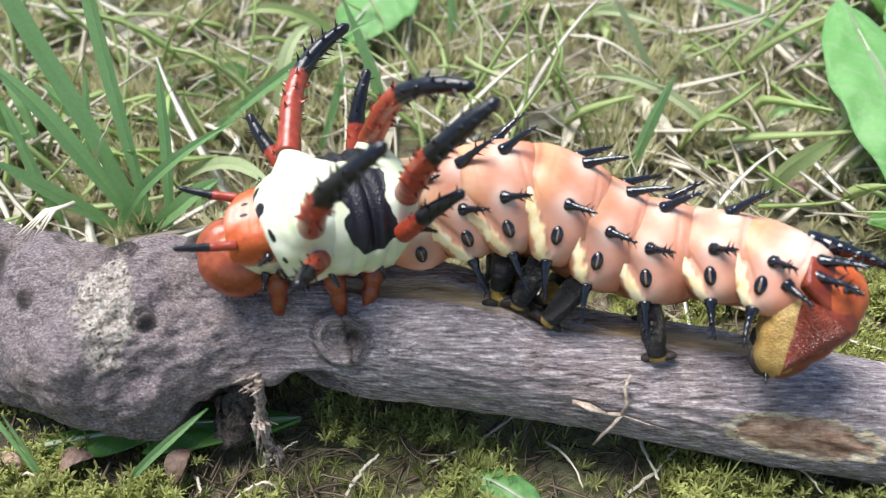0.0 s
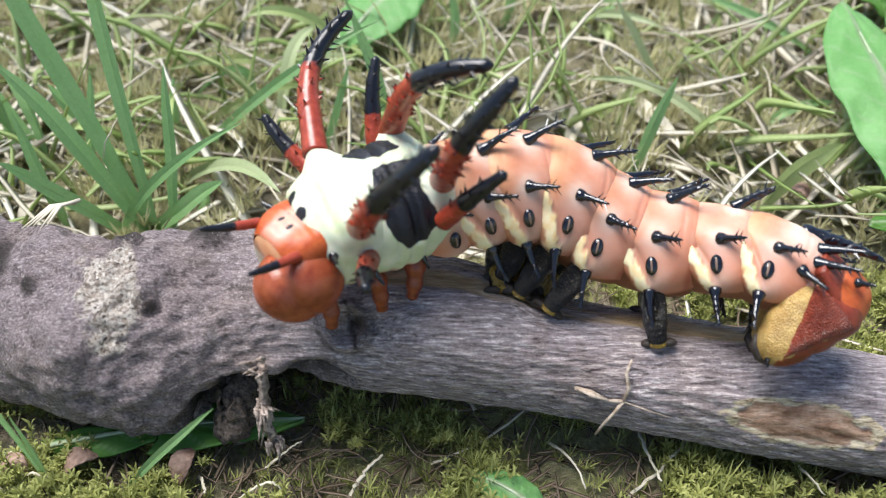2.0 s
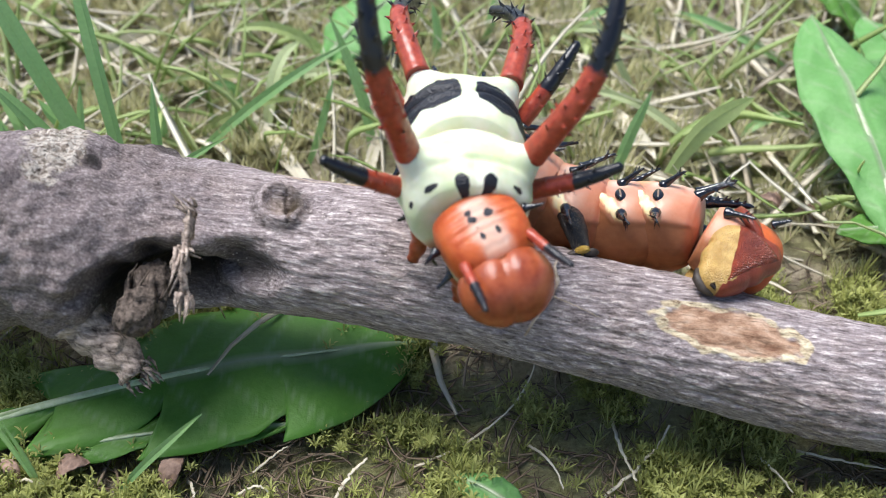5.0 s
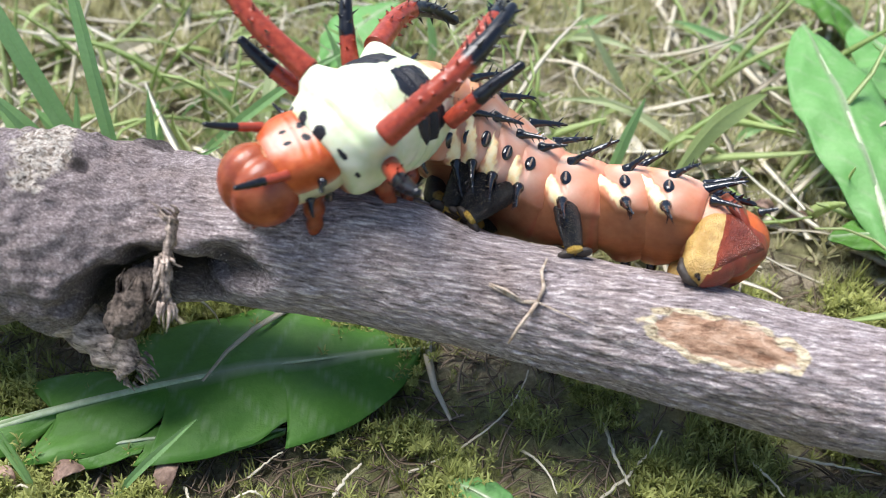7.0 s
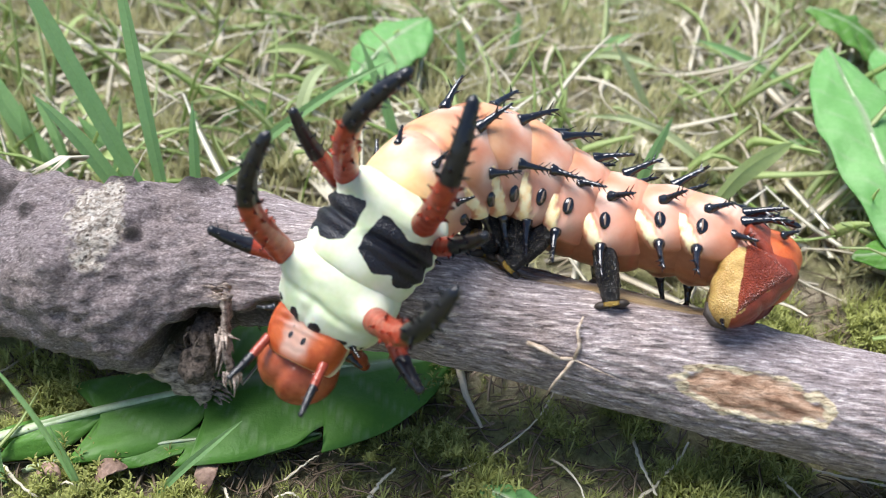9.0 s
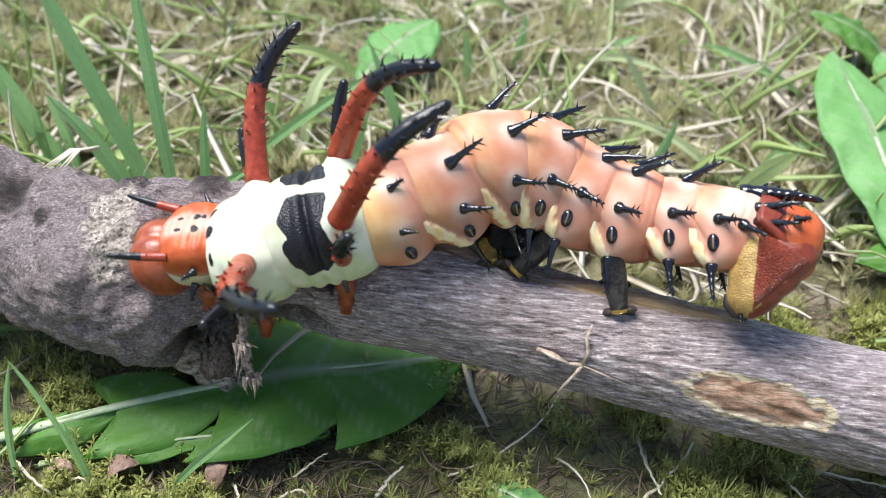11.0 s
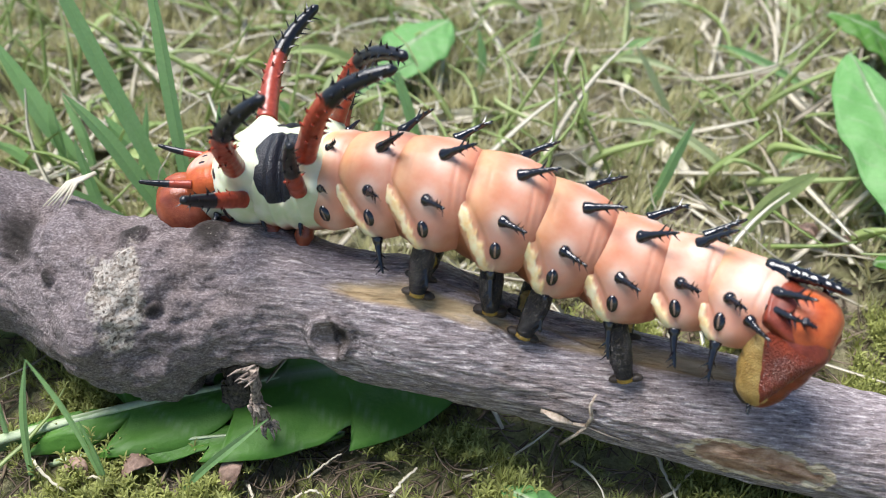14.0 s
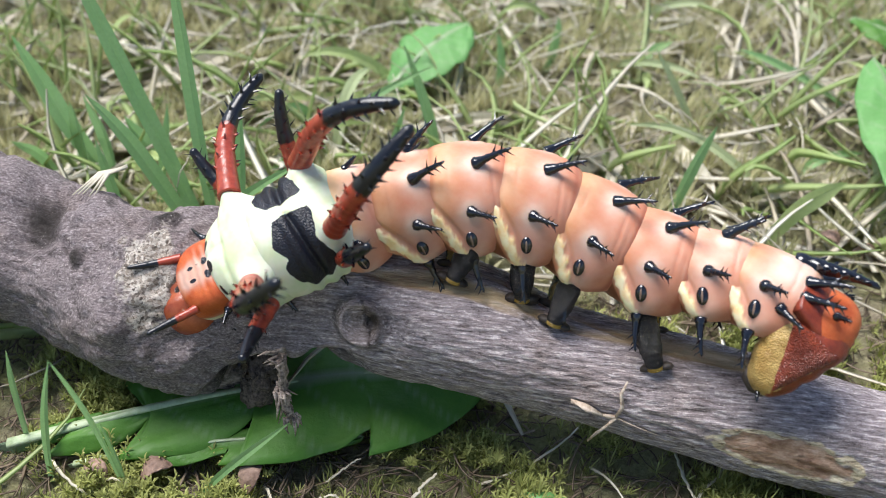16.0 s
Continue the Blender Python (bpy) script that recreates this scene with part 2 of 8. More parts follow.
# olive moss behind the branch, its colour lightened for the lit lawn
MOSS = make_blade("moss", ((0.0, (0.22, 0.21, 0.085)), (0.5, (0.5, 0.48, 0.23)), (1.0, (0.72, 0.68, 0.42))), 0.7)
# greener moss in front, its colour also darkened to stand for shade
SHADED_GREEN_MOSS = make_blade("shaded_green_moss", ((0.0, (0.1, 0.115, 0.025)), (0.5, (0.3, 0.33, 0.08)), (1.0, (0.6, 0.62, 0.22))), 0.7)
LEAF = make_leaf("leaf_green", (0.08, 0.22, 0.03), (0.15, 0.34, 0.06))
PALE_LEAF = make_leaf("leaf_pale_green", (0.16, 0.4, 0.11), (0.26, 0.52, 0.19))
DEAD = make_plain("dead_leaf", (0.13, 0.075, 0.055), (0.38, 0.26, 0.2), 0.7, 300, 0, 0, 0.3, 0.6)
RIB = make_plain("leaf_rib", (0.28, 0.36, 0.19), (0.44, 0.51, 0.34), 0.5, 600)

# ---- mesh tools ----
def mesh_from(name, verts, faces, mats, slots=None, attrs=None):
    me = bpy.data.meshes.new(name)
    me.from_pydata([tuple(v) for v in verts], [], faces)
    me.polygons.foreach_set("use_smooth", [True] * len(me.polygons))
    for m in mats if isinstance(mats, (list, tuple)) else [mats]:
        me.materials.append(m)
    if slots is not None:
        me.polygons.foreach_set("material_index", slots)
    for k, v in (attrs or {}).items():
        me.attributes.new(k, "FLOAT", "POINT").data.foreach_set("value", np.asarray(v, dtype=np.float32).ravel())
    me.update()
    return me


def thing(name, label, category, group="", kind=""):
    return tagged(new(name), label, category, group, kind)


def piece(name, me, parent=None, m=None, label=""):
    ob = new(name, me)
    ob.parent = parent
    if m is not None:
        ob.matrix_basis = m
    if label:
        ob["label"] = label
    return ob


def grid_faces(n, k, closed=True, flip=False):
    """Quads of n rings of k points."""
    out = []
    for i in range(n - 1):
        for j in range(k if closed else k - 1):
            a, b = i * k + j, i * k + (j + 1) % k
            q = (a, b, b + k, a + k)
            out.append(q[::-1] if flip else q)
    return out


def frames_along(pts):
    """Tangent, side and up vectors along a polyline."""
    pts = np.asarray(pts, float)
    t = np.gradient(pts, axis=0)
    t /= np.linalg.norm(t, axis=1)[:, None] + 1e-12
    ref = np.array((0.0, 1.0, 0.0)) if abs(t[0][1]) < 0.9 else np.array((1.0, 0.0, 0.0))
    sides, ups = [], []
    for v in t:
        ref = ref - v * ref.dot(v)
        ref /= np.linalg.norm(ref)
        sides.append(ref.copy())
        ups.append(np.cross(v, ref))
    return t, np.array(sides), np.array(ups)


def tube(pts, radii, k=10, cap=True, flat=1.0):
    """Vertices and faces of a tapered tube along a polyline."""
    pts = np.asarray(pts, float)
    t, s, u = frames_along(pts)
    a = np.linspace(0, 2 * math.pi, k, endpoint=False)
    r = np.asarray(radii, float)[:, None, None]
    v = pts[:, None] + r * (np.cos(a)[None, :, None] * s[:, None] + flat * np.sin(a)[None, :, None] * u[:, None])
    v = v.reshape(-1, 3)
    f = grid_faces(len(pts), k)
    if cap:
        n = len(v)
        v = np.vstack([v, pts[:1], pts[-1:]])
        f += [(n, (j + 1) % k, j) for j in range(k)]
        e = (len(pts) - 1) * k
        f += [(n + 1, e + j, e + (j + 1) % k) for j in range(k)]
    return v, f


def joined(parts):
    """One vertex and face list from several, with the slot of each part."""
    vs, fs, slots, n = [], [], [], 0
    for v, f, s in parts:
        vs.append(np.asarray(v))
        fs += [tuple(i + n for i in q) for q in f]
        slots += [s] * len(f) if isinstance(s, int) else list(s)
        n += len(v)
    return np.vstack(vs), fs, slots


def aim(at, z, x=(1, 0, 0)):
    """A pose at a place whose z axis points along z, and its x axis nearest to x."""
    z = Vector(z).normalized()
    y = z.cross(Vector(x)).normalized()
    return Matrix.Translation(at) @ Matrix((y.cross(z), y, z)).transposed().to_4x4()


def wob(p, scale, seed=0.0):
    return noise.noise(Vector((p[0] * scale + seed, p[1] * scale - seed, p[2] * scale + 2 * seed)))

# ---- the branch ----
BX = (-0.1700, -0.1100, -0.0800, -0.0600, -0.0450, -0.0300, -0.0150, 0.0000, 0.0200, 0.0500, 0.0800, 0.1200, 0.1700)
BY = (0.0245, 0.0098, 0.0024, -0.0078, -0.0026, -0.0039, -0.0076, -0.0093, -0.0140, -0.0189, -0.0235, -0.0286, -0.0349)
BZ = (0.0174, 0.0169, 0.0118, 0.0145, 0.0143, 0.0187, 0.0178, 0.0190, 0.0151, 0.0125, 0.0086, 0.0075, 0.0075)
BR = (0.0172, 0.0168, 0.0163, 0.0174, 0.0172, 0.0129, 0.0123, 0.0134, 0.0103, 0.0112, 0.0110, 0.0102, 0.0095)
PIVOT = Vector((0, -0.009, 0.0125))


def smooth_axis():
    xs = np.linspace(BX[0], BX[-1], 137)
    ker = np.hanning(13)
    ker /= ker.sum()
    out = []
    for v in (BY, BZ, BR):
        raw = np.interp(xs, BX, v)
        out.append(np.convolve(np.pad(raw, 6, mode="reflect", reflect_type="odd"), ker, "valid"))
    return xs, *out


AXIS = smooth_axis()


def axis_at(x):
    return tuple(float(np.interp(x, AXIS[0], v)) for v in AXIS[1:])


def on_branch(x, deg, h=0.0):
    """A place on the branch, h above its bark, in the branch's own space."""
    y, z, r = axis_at(x)
    r += bark_relief(x, radians(deg))[0] + h
    return np.array((x, y + r * math.cos(radians(deg)), z + r * math.sin(radians(deg)))) - np.array(PIVOT)


def hill(v, s):
    return math.exp(-(v / s) ** 2)


def turn(a, b):
    return (a - b + math.pi) % (2 * math.pi) - math.pi


def bark_relief(x, a):
    """Height of the bark over the round stem, and its colour masks: recess shade with dark spots, crust, wood, scar,
    rim.
    """
    y, z, r = axis_at(x)
    p = (x, r * math.cos(a), r * math.sin(a))
    gnarl = 1 / (1 + math.exp((x + 0.03) / 0.006))
    d = (0.0004 + 0.0019 * gnarl) * wob(p, 75, 3.0) + (0.00018 + 0.0009 * gnarl) * wob(p, 240, 9.0) + 0.0005 * gnarl * wob(p, 520, 6.0)
    d += 0.0004 * noise.noise(Vector((x * 140, p[1] * 800, p[2] * 800)))
    d += 0.00022 * noise.noise(Vector((x * 450, p[1] * 1600, p[2] * 1600)))
    # swollen lobe and the hollow beside it
    d += 0.003 * hill(x + 0.05, 0.01) * hill(turn(a, radians(205)), 0.6)
    d += 0.0022 * hill(x + 0.064, 0.009) * hill(turn(a, radians(150)), 0.7)
    edge = 1 + 0.3 * wob(p, 260, 5.0)
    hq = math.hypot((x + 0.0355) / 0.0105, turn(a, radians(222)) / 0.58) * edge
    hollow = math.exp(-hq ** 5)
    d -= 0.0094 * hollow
    # the shade inside the hollow is put into the colour
    shade_and_spots = min(1.0, 1.3 * math.exp(-(hq * 0.93) ** 5))
    # a shallower hollow beside it, its shade painted the same way
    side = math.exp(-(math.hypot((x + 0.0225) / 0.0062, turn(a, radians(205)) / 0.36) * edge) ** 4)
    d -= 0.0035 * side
    shade_and_spots = max(shade_and_spots, 0.8 * side)
    d += 0.0016 * hill(x + 0.0335, 0.011) * hill(turn(a, radians(186)), 0.25)
    # round knot with a cracked heart
    u, v = x + 0.0178, r * turn(a, radians(146))
    q = math.hypot(u, v) / 0.0043
    if q < 2.2:
        d += 0.0019 * hill(q - 0.8, 0.22) - 0.0003 * hill(q, 0.45)
        crack = hill(u - 0.0012 - 0.25 * v + 0.0006 * noise.noise(Vector((v * 900, 0, 0))), 0.00035) if q < 0.95 else 0.0
        heart = hill(math.hypot(u - 0.0024, v + 0.0008) * (1 + 0.4 * noise.noise(Vector((u * 900, v * 900, 3)))), 0.0024)
        # shade of the crack, heart and ring groove, painted into the knot
        shade_and_spots = max(shade_and_spots, 0.75 * crack, 1.0 * heart, 0.5 * hill(q - 1.15, 0.12))
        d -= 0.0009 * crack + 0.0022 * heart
    # small dark spots in the crust, and one hollow with its shade painted in
    for sx, sd, sr, long, up in ((-0.0503, 129, 0.0015, 1.0, 0.0011), (-0.0572, 74, 0.0028, 1.3, 0.0012), (-0.0425, 79, 0.0036, 1.0, 0.0014), (-0.072, 118, 0.0018, 1.0, 0.0004), (-0.082, 101, 0.0044, 1.7, -0.0024)):
        away = math.hypot(x - sx, r * turn(a, radians(sd)) / long) * (1 + 0.3 * wob(p, 420, 2.0))
        h = math.exp(-(away / sr) ** 4)
        shade_and_spots = max(shade_and_spots, 0.95 * h)
        d += up * h - 0.0006 * hill(away - 1.15 * sr, 0.25 * sr)
    crust = 0.85 * hill(x + 0.057, 0.007) * hill(turn(a, radians(118)), 0.6)
    d += 0.0012 * crust * wob(p, 520, 4.0)
    knot_wood = hill(q, 0.7) * 0.2 if q < 2.2 else 0.0
    # the top is split open along the grain
    w = hill(turn(a, radians(90 - 300 * (x - 0.015))), 0.3) / (1 + math.exp(-(x + 0.016) / 0.004)) / (1 + math.exp((x - 0.056) / 0.004))
    w *= 0.75 + 0.9 * noise.noise(Vector((x * 50, p[1] * 500, p[2] * 500)))
    w = min(1.0, max(0.0, (w - 0.25) * 2.2))
    d -= 0.0008 * w
    # long oval scar
    u, v = x - 0.0597, r * turn(a, radians(160.5)) + 0.06 * (x - 0.0597)
    s = math.hypot(u / 0.0124, v / 0.0041) + 0.16 * noise.noise(Vector((x * 300, v * 500, 1.0))) + 0.08 * noise.noise(Vector((x * 900, v * 1500, 2.0)))
    scar = 1.0 if s < 0.86 else max(0.0, 1 - (s - 0.86) / 0.08)
    rim = hill(s - 0.97, 0.13) * (0.8 + 0.9 * noise.noise(Vector((x * 350, v * 900, 4.0))))
    d += -0.00035 * scar
    return d, shade_and_spots, crust, max(w, knot_wood), scar, max(0.0, min(1.0, rim)), gnarl


def make_branch():
    n, k = 560, 200
    xs = np.concatenate([np.linspace(-0.17, -0.085, 40, endpoint=False), np.linspace(-0.085, 0.1, n - 80, endpoint=False), np.linspace(0.1, 0.17, 40)])
    verts, marks = [], []
    for x in xs:
        y, z, r = axis_at(x)
        for j in range(k):
            a = 2 * math.pi * j / k
            got = bark_relief(x, a)
            rr = r + got[0]
            verts.append((x - PIVOT.x, y + rr * math.cos(a) - PIVOT.y, z + rr * math.sin(a) - PIVOT.z))
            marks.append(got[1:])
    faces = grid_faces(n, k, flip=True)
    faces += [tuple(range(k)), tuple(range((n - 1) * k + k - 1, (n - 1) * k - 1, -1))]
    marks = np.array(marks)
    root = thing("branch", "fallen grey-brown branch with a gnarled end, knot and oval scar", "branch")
    piece("bark", mesh_from("bark", verts, faces, BARK, None, dict(zip(("shade_and_spots", "crust", "wood", "scar", "rim", "gnarl"), marks.T))), root)
    rng = random.Random(5)

    def splinters(at, to, count, length, spread):
        out = []
        way = np.array(to) / np.linalg.norm(to)
        for _ in range(count):
            o = np.array([rng.uniform(-1, 1) for _ in range(3)])
            b = np.array(at) + o * spread
            e = b + (way + 0.35 * np.array([rng.uniform(-1, 1) for _ in range(3)])) * length * rng.uniform(0.5, 1.1)
            mid = (b + e) / 2 + 0.0003 * o
            out.append(tube([b, mid, e], [0.00035, 0.00028, 0.00006], 5))
        return out

    def rough_tube(pts, radii, k, amp, scale, flat=1.0):
        v, f = tube(pts, radii, k, True, flat)
        v = np.array([p + amp * np.array((wob(p, scale, 1.0), wob(p, scale, 5.0), wob(p, scale, 8.0))) for p in v])
        return v, f, 0

    def made(name, parts, mat, label, slivers=()):
        v, f, s = joined(parts)
        ob = piece(name, mesh_from(name, v, f, mat), root, None, label)
        for v, f in slivers:
            piece("splinter", mesh_from("splinter", v, f, mat), ob)
        return ob

    o = np.array(PIVOT)
    tip, base = np.array((-0.0384, -0.0125, -0.0075)) - o, np.array((-0.056, -0.012, 0.006)) - o
    line = [base + (tip - base) * q for q in np.linspace(0, 1, 30)]
    made("broken_spur", [rough_tube(line, np.linspace(0.0058, 0.0028, 30), 30, 0.0012, 420)], WOOD, "weathered broken side shoot", splinters(tip, tip - base, 30, 0.0026, 0.0027))
    top, mid, end = (np.array(p) - o for p in ((-0.0312, -0.0235, 0.0215), (-0.0312, -0.0262, 0.0155), (-0.0299, -0.0272, 0.0085)))
    line = [top * (1 - q) ** 2 + 2 * mid * q * (1 - q) + end * q * q for q in np.linspace(0, 1, 14)]
    fray = splinters(end, end - mid, 12, 0.0035, 0.001) + splinters(top, (-0.6, -0.6, 0.4), 9, 0.0036, 0.001) + splinters(mid, end - top, 14, 0.005, 0.0012) + splinters(mid, (1, -0.5, -0.5), 4, 0.004, 0.0006)
    made("bark_strip", [rough_tube(line, np.linspace(0.0019, 0.0011, 14), 14, 0.0009, 800, 0.45)], WOOD, "frayed grey strip of hanging bark", fray)
    lump = np.array((-0.0378, -0.0172, 0.0062)) - o
    line = [lump + np.array((0.0012, 0.003, 0.0056)) * q for q in np.linspace(-1.1, 1, 30)]
    v, f = tube(line, 0.0034 * np.sqrt(np.maximum(0.02, 1 - np.linspace(-1, 1, 30) ** 4)), 44)
    c = v.mean(axis=0)
    shred = []
    for p in v:
        w = p - c
        ridge = noise.noise(Vector((w[0] * 900, w[1] * 900, w[2] * 160))) + 0.6 * noise.noise(Vector(w * 700))
        shred.append(p + w / (np.linalg.norm(w) + 1e-9) * 0.0013 * ridge)
    made("rotten_wood", [(np.array(shred), f, 0)], ROTTEN, "crumbling dark wood in the hollow", splinters(lump, (0.2, -0.4, 1), 14, 0.006, 0.003))
    joint = on_branch(0.0294, 169, 0.0006)
    arms = ([joint, on_branch(0.0302, 156, 0.0008), on_branch(0.0296, 143, 0.001), on_branch(0.0304, 131, 0.0016)],
            [joint, on_branch(0.027, 172, 0.0005), on_branch(0.0238, 168, 0.0006), on_branch(0.0212, 166, 0.0008)],
            [joint, on_branch(0.0282, 180, 0.001), on_branch(0.0268, 192, 0.0018), on_branch(0.0256, 204, 0.003)])
    widths = ((0.0003, 0.00038, 0.00032, 0.00015), (0.00045, 0.0003, 0.00034, 0.00015), (0.0004, 0.00032, 0.0003, 0.0002))
    twig = made("twig", [(*tube(a, w, 7), 0) for a, w in zip(arms, widths)], TWIG, "pale forked dry twig stuck to the bark")
    made("fibre", [(*tube([joint, on_branch(0.0335, 173, 0.0005), on_branch(0.038, 178, 0.0003)], [0.00014, 0.0001, 0.00006], 5), 0)], TWIG, "thin pale fibre")
    flake = [on_branch(0.0272, 171, 0.0006), on_branch(0.024, 166, 0.001), on_branch(0.0212, 164, 0.0005)]
    made("bark_flake", [(*tube(flake, [0.0003, 0.001, 0.0002], 8, True, 0.3), 0)], TWIG, "thin curled bark flake")
    return root


branch = make_branch()

# ---- the caterpillar ----
caterpillar = thing("caterpillar", "large salmon-orange caterpillar with red-black spiny horns, gripping the branch", "caterpillar")
BODY, HORNS, FEET = {}, {}, {}
ON_BRANCH = [branch, caterpillar]
rng = random.Random(11)


def around(x, phi, r, ry=1.0, rz=1.0):
    """A place on a segment: x tailward, phi degrees from the back (negative: the other flank)."""
    p = radians(phi)
    return np.array((x, -r * ry * math.sin(p), r * rz * math.cos(p)))


def segment_mesh(name, half, r, ry, rz, paint, ends=(0.74, 0.74), mats=None, rows=30, k=72):
    """A barrel-shaped body ring. paint(x, phi) gives its relief and its colour masks."""
    verts, keys = [], []
    grid = np.linspace(-1, 1, rows)
    for u in grid:
        e = ends[0] if u < 0 else ends[1]
        f = e + (1 - e) * (1 - abs(u) ** 3.2) ** 0.8
        for j in range(k):
            phi = 360.0 * j / k
            side = phi if phi <= 180 else 360 - phi
            got = paint(u * half * 1000, side, 1 if phi <= 180 else -1)
            belly = 1 + 0.06 * max(0.0, -math.cos(radians(phi))) ** 2
            verts.append(around(u * half, phi, (r + got[0] / 1000) * f * belly, ry, rz))
            keys.append(got[1])
    verts = np.array(verts)
    n = len(verts)
    verts = np.vstack([verts, [(-half * 1.03, 0, 0), (half * 1.03, 0, 0)]])
    faces = grid_faces(rows, k)
    faces += [(n, (j + 1) % k, j) for j in range(k)]
    e = (rows - 1) * k
    faces += [(n + 1, e + j, e + (j + 1) % k) for j in range(k)]
    names = ("pale", "white", "yellow", "belly", "grey", "black", "cream", "rust", "crease")
    attrs = {q: [c.get(q, 0.0) for c in keys] + [0.0, 0.0] for q in names}
    return mesh_from(name, verts, faces, mats or SKIN, None, attrs)


def g(v, s):
    return math.exp(-(v / s) ** 2)


def step(v, lo, hi):
    t = min(1.0, max(0.0, (v - lo) / (hi - lo)))
    return t * t * (3 - 2 * t)


def box(x, lo, hi, soft):
    return step(x, lo - soft, lo + soft) * (1 - step(x, hi - soft, hi + soft))


def raise_thorns(v, f, k, n, picks):
    """Pull single faces of a tube out into pointed thorns. picks: ring, step round it, tip."""
    v, f = list(v), list(f)
    for i, j, tip in picks:
        a, b = i * k + j % k, i * k + (j + 1) % k
        quad = (a, b, b + k, a + k)
        f[i * k + j % k] = None
        top = len(v)
        v.append(tip)
        f += [(quad[q], quad[(q + 1) % 4], top) for q in range(4)]
    return np.array(v), [q for q in f if q]


def thorny(me):
    """Facet the thorns, which stand out of the smooth shaft."""
    smooth = [len(q.vertices) == 4 for q in me.polygons]
    me.polygons.foreach_set("use_smooth", smooth)
    return me


def spike(length, r, thorns, tip=0.18, seed=0, bend=0.12, knob=1.35, barb=0.25, low=0.46):
    """A glossy black spine: a bulbous foot, a slim shaft and short thorns that fork near its tip; along +z, bent to +x."""
    rnd = random.Random(seed)
    n, k = 20, 9
    q = np.linspace(0, 1, n)
    pts = np.stack([bend * length * q ** 2, 0 * q, length * q], 1)
    rad = r * (0.8 - 0.6 * q) * (1 + (knob - 0.98) * np.exp(-((q - 0.05) / 0.12) ** 2)) * (1 + 0.06 * np.sin(q * 38 + seed))
    rad[-1] = r * tip * 0.4
    v, f = tube(pts, rad, k)
    _, sd, up = frames_along(pts)
    picks = {}
    for i in range(thorns):
        s = low + (0.94 - low) * (i + rnd.uniform(0.1, 0.6)) / thorns
        ring = min(n - 3, int(s * (n - 1)))
        j = int(((0.4 if i % 2 else 3.5) + rnd.uniform(-0.7, 0.7)) / 6.283 * k) % k
        a = 6.283 * (j + 0.5) / k
        h = length * barb * rnd.uniform(0.75, 1.15)
        out = math.cos(a) * sd[ring] + math.sin(a) * up[ring]
        picks[ring, j] = pts[ring] + out * (rad[ring] * 0.7 + 0.8 * h) + np.array((0, 0, 0.75 * h))
    v, f = raise_thorns(v, f, k, n, [(i, j, t) for (i, j), t in picks.items()])
    return thorny(mesh_from("spine", v, f, HORN_BLACK))


def horn_mesh(length, r, bend, red, thorns, seed):
    """A long spiny horn, red below and black above; along +z, curving to +x."""
    rnd = random.Random(seed)
    n, k = 64, 20
    a, pts, p = 0.0, [], np.zeros(3)
    for i in range(n):
        pts.append(p.copy())
        s = i / (n - 1)
        a = bend * step(s, 0.2, 1.05)
        p = p + np.array((math.sin(a), 0, math.cos(a))) * length / (n - 1)
    pts = np.array(pts)
    # the base-to-tip line becomes the z axis
    c = pts[-1] / np.linalg.norm(pts[-1])
    back = math.atan2(c[0], c[2])
    ca, sa = math.cos(-back), math.sin(-back)
    pts = np.stack([pts[:, 0] * ca + pts[:, 2] * sa, pts[:, 1], -pts[:, 0] * sa + pts[:, 2] * ca], 1)
    q = np.linspace(0, 1, n)
    rad = r * (1.18 - 0.32 * q - 0.36 * q ** 3)
    rad *= 1 + 0.012 * np.sin(q * length / 0.0011 * 3.0) + 0.02 * np.sin(q * 23 + seed)
    rad[-2], rad[-1] = rad[-2] * 0.7, r * 0.12
    v, f = tube(pts, rad, k)
    dark = list(0.5 + (np.concatenate([np.repeat(q, k), [0.0, 1.0]]) - red) * 9)
    t, sd, up = frames_along(pts)
    picks = {}
    for i in range(thorns):
        s = 0.2 + 0.76 * (i + rnd.uniform(0, 0.7)) / thorns
        ring = min(n - 4, int(s * (n - 1)))
        j = int((i * 2.4 + rnd.uniform(-0.4, 0.4)) / 6.283 * k) % k
        a = 6.283 * (j + 0.5) / k
        out = math.cos(a) * sd[ring] + math.sin(a) * up[ring]
        h = r * rnd.uniform(0.6, 0.95) * (1.15 if s > red else 0.8)
        picks[ring, j] = pts[ring] + out * (rad[ring] + 0.85 * h) + t[ring] * 0.75 * h
    v, f = raise_thorns(v, f, k, n, [(i, j, t) for (i, j), t in picks.items()])
    dark += [1.0] * len(picks)
    return thorny(mesh_from("horn", v, f, HORN, None, {"dark": np.clip(dark, 0, 1)}))


SPIKES = [spike(0.0074, 0.00112, 5, seed=i) for i in range(3)]
SHORT = [spike(0.0055, 0.00098, 5, seed=20 + i, knob=1.5) for i in range(3)]
LOW = [spike(0.0066, 0.00098, 6, seed=40 + i, knob=1.4) for i in range(2)]
NUB = spike(0.0032, 0.0008, 5, seed=60)


def mount(name, me, parent, at, out, lean=(1, 0, 0), much=0.8, label=""):
    """A spine set on the skin at a place, leaning tailward."""
    z = Vector(out).normalized() + Vector(lean) * much
    return piece(name, me, parent, aim(at, z, (1, 0, 0.001)), label)


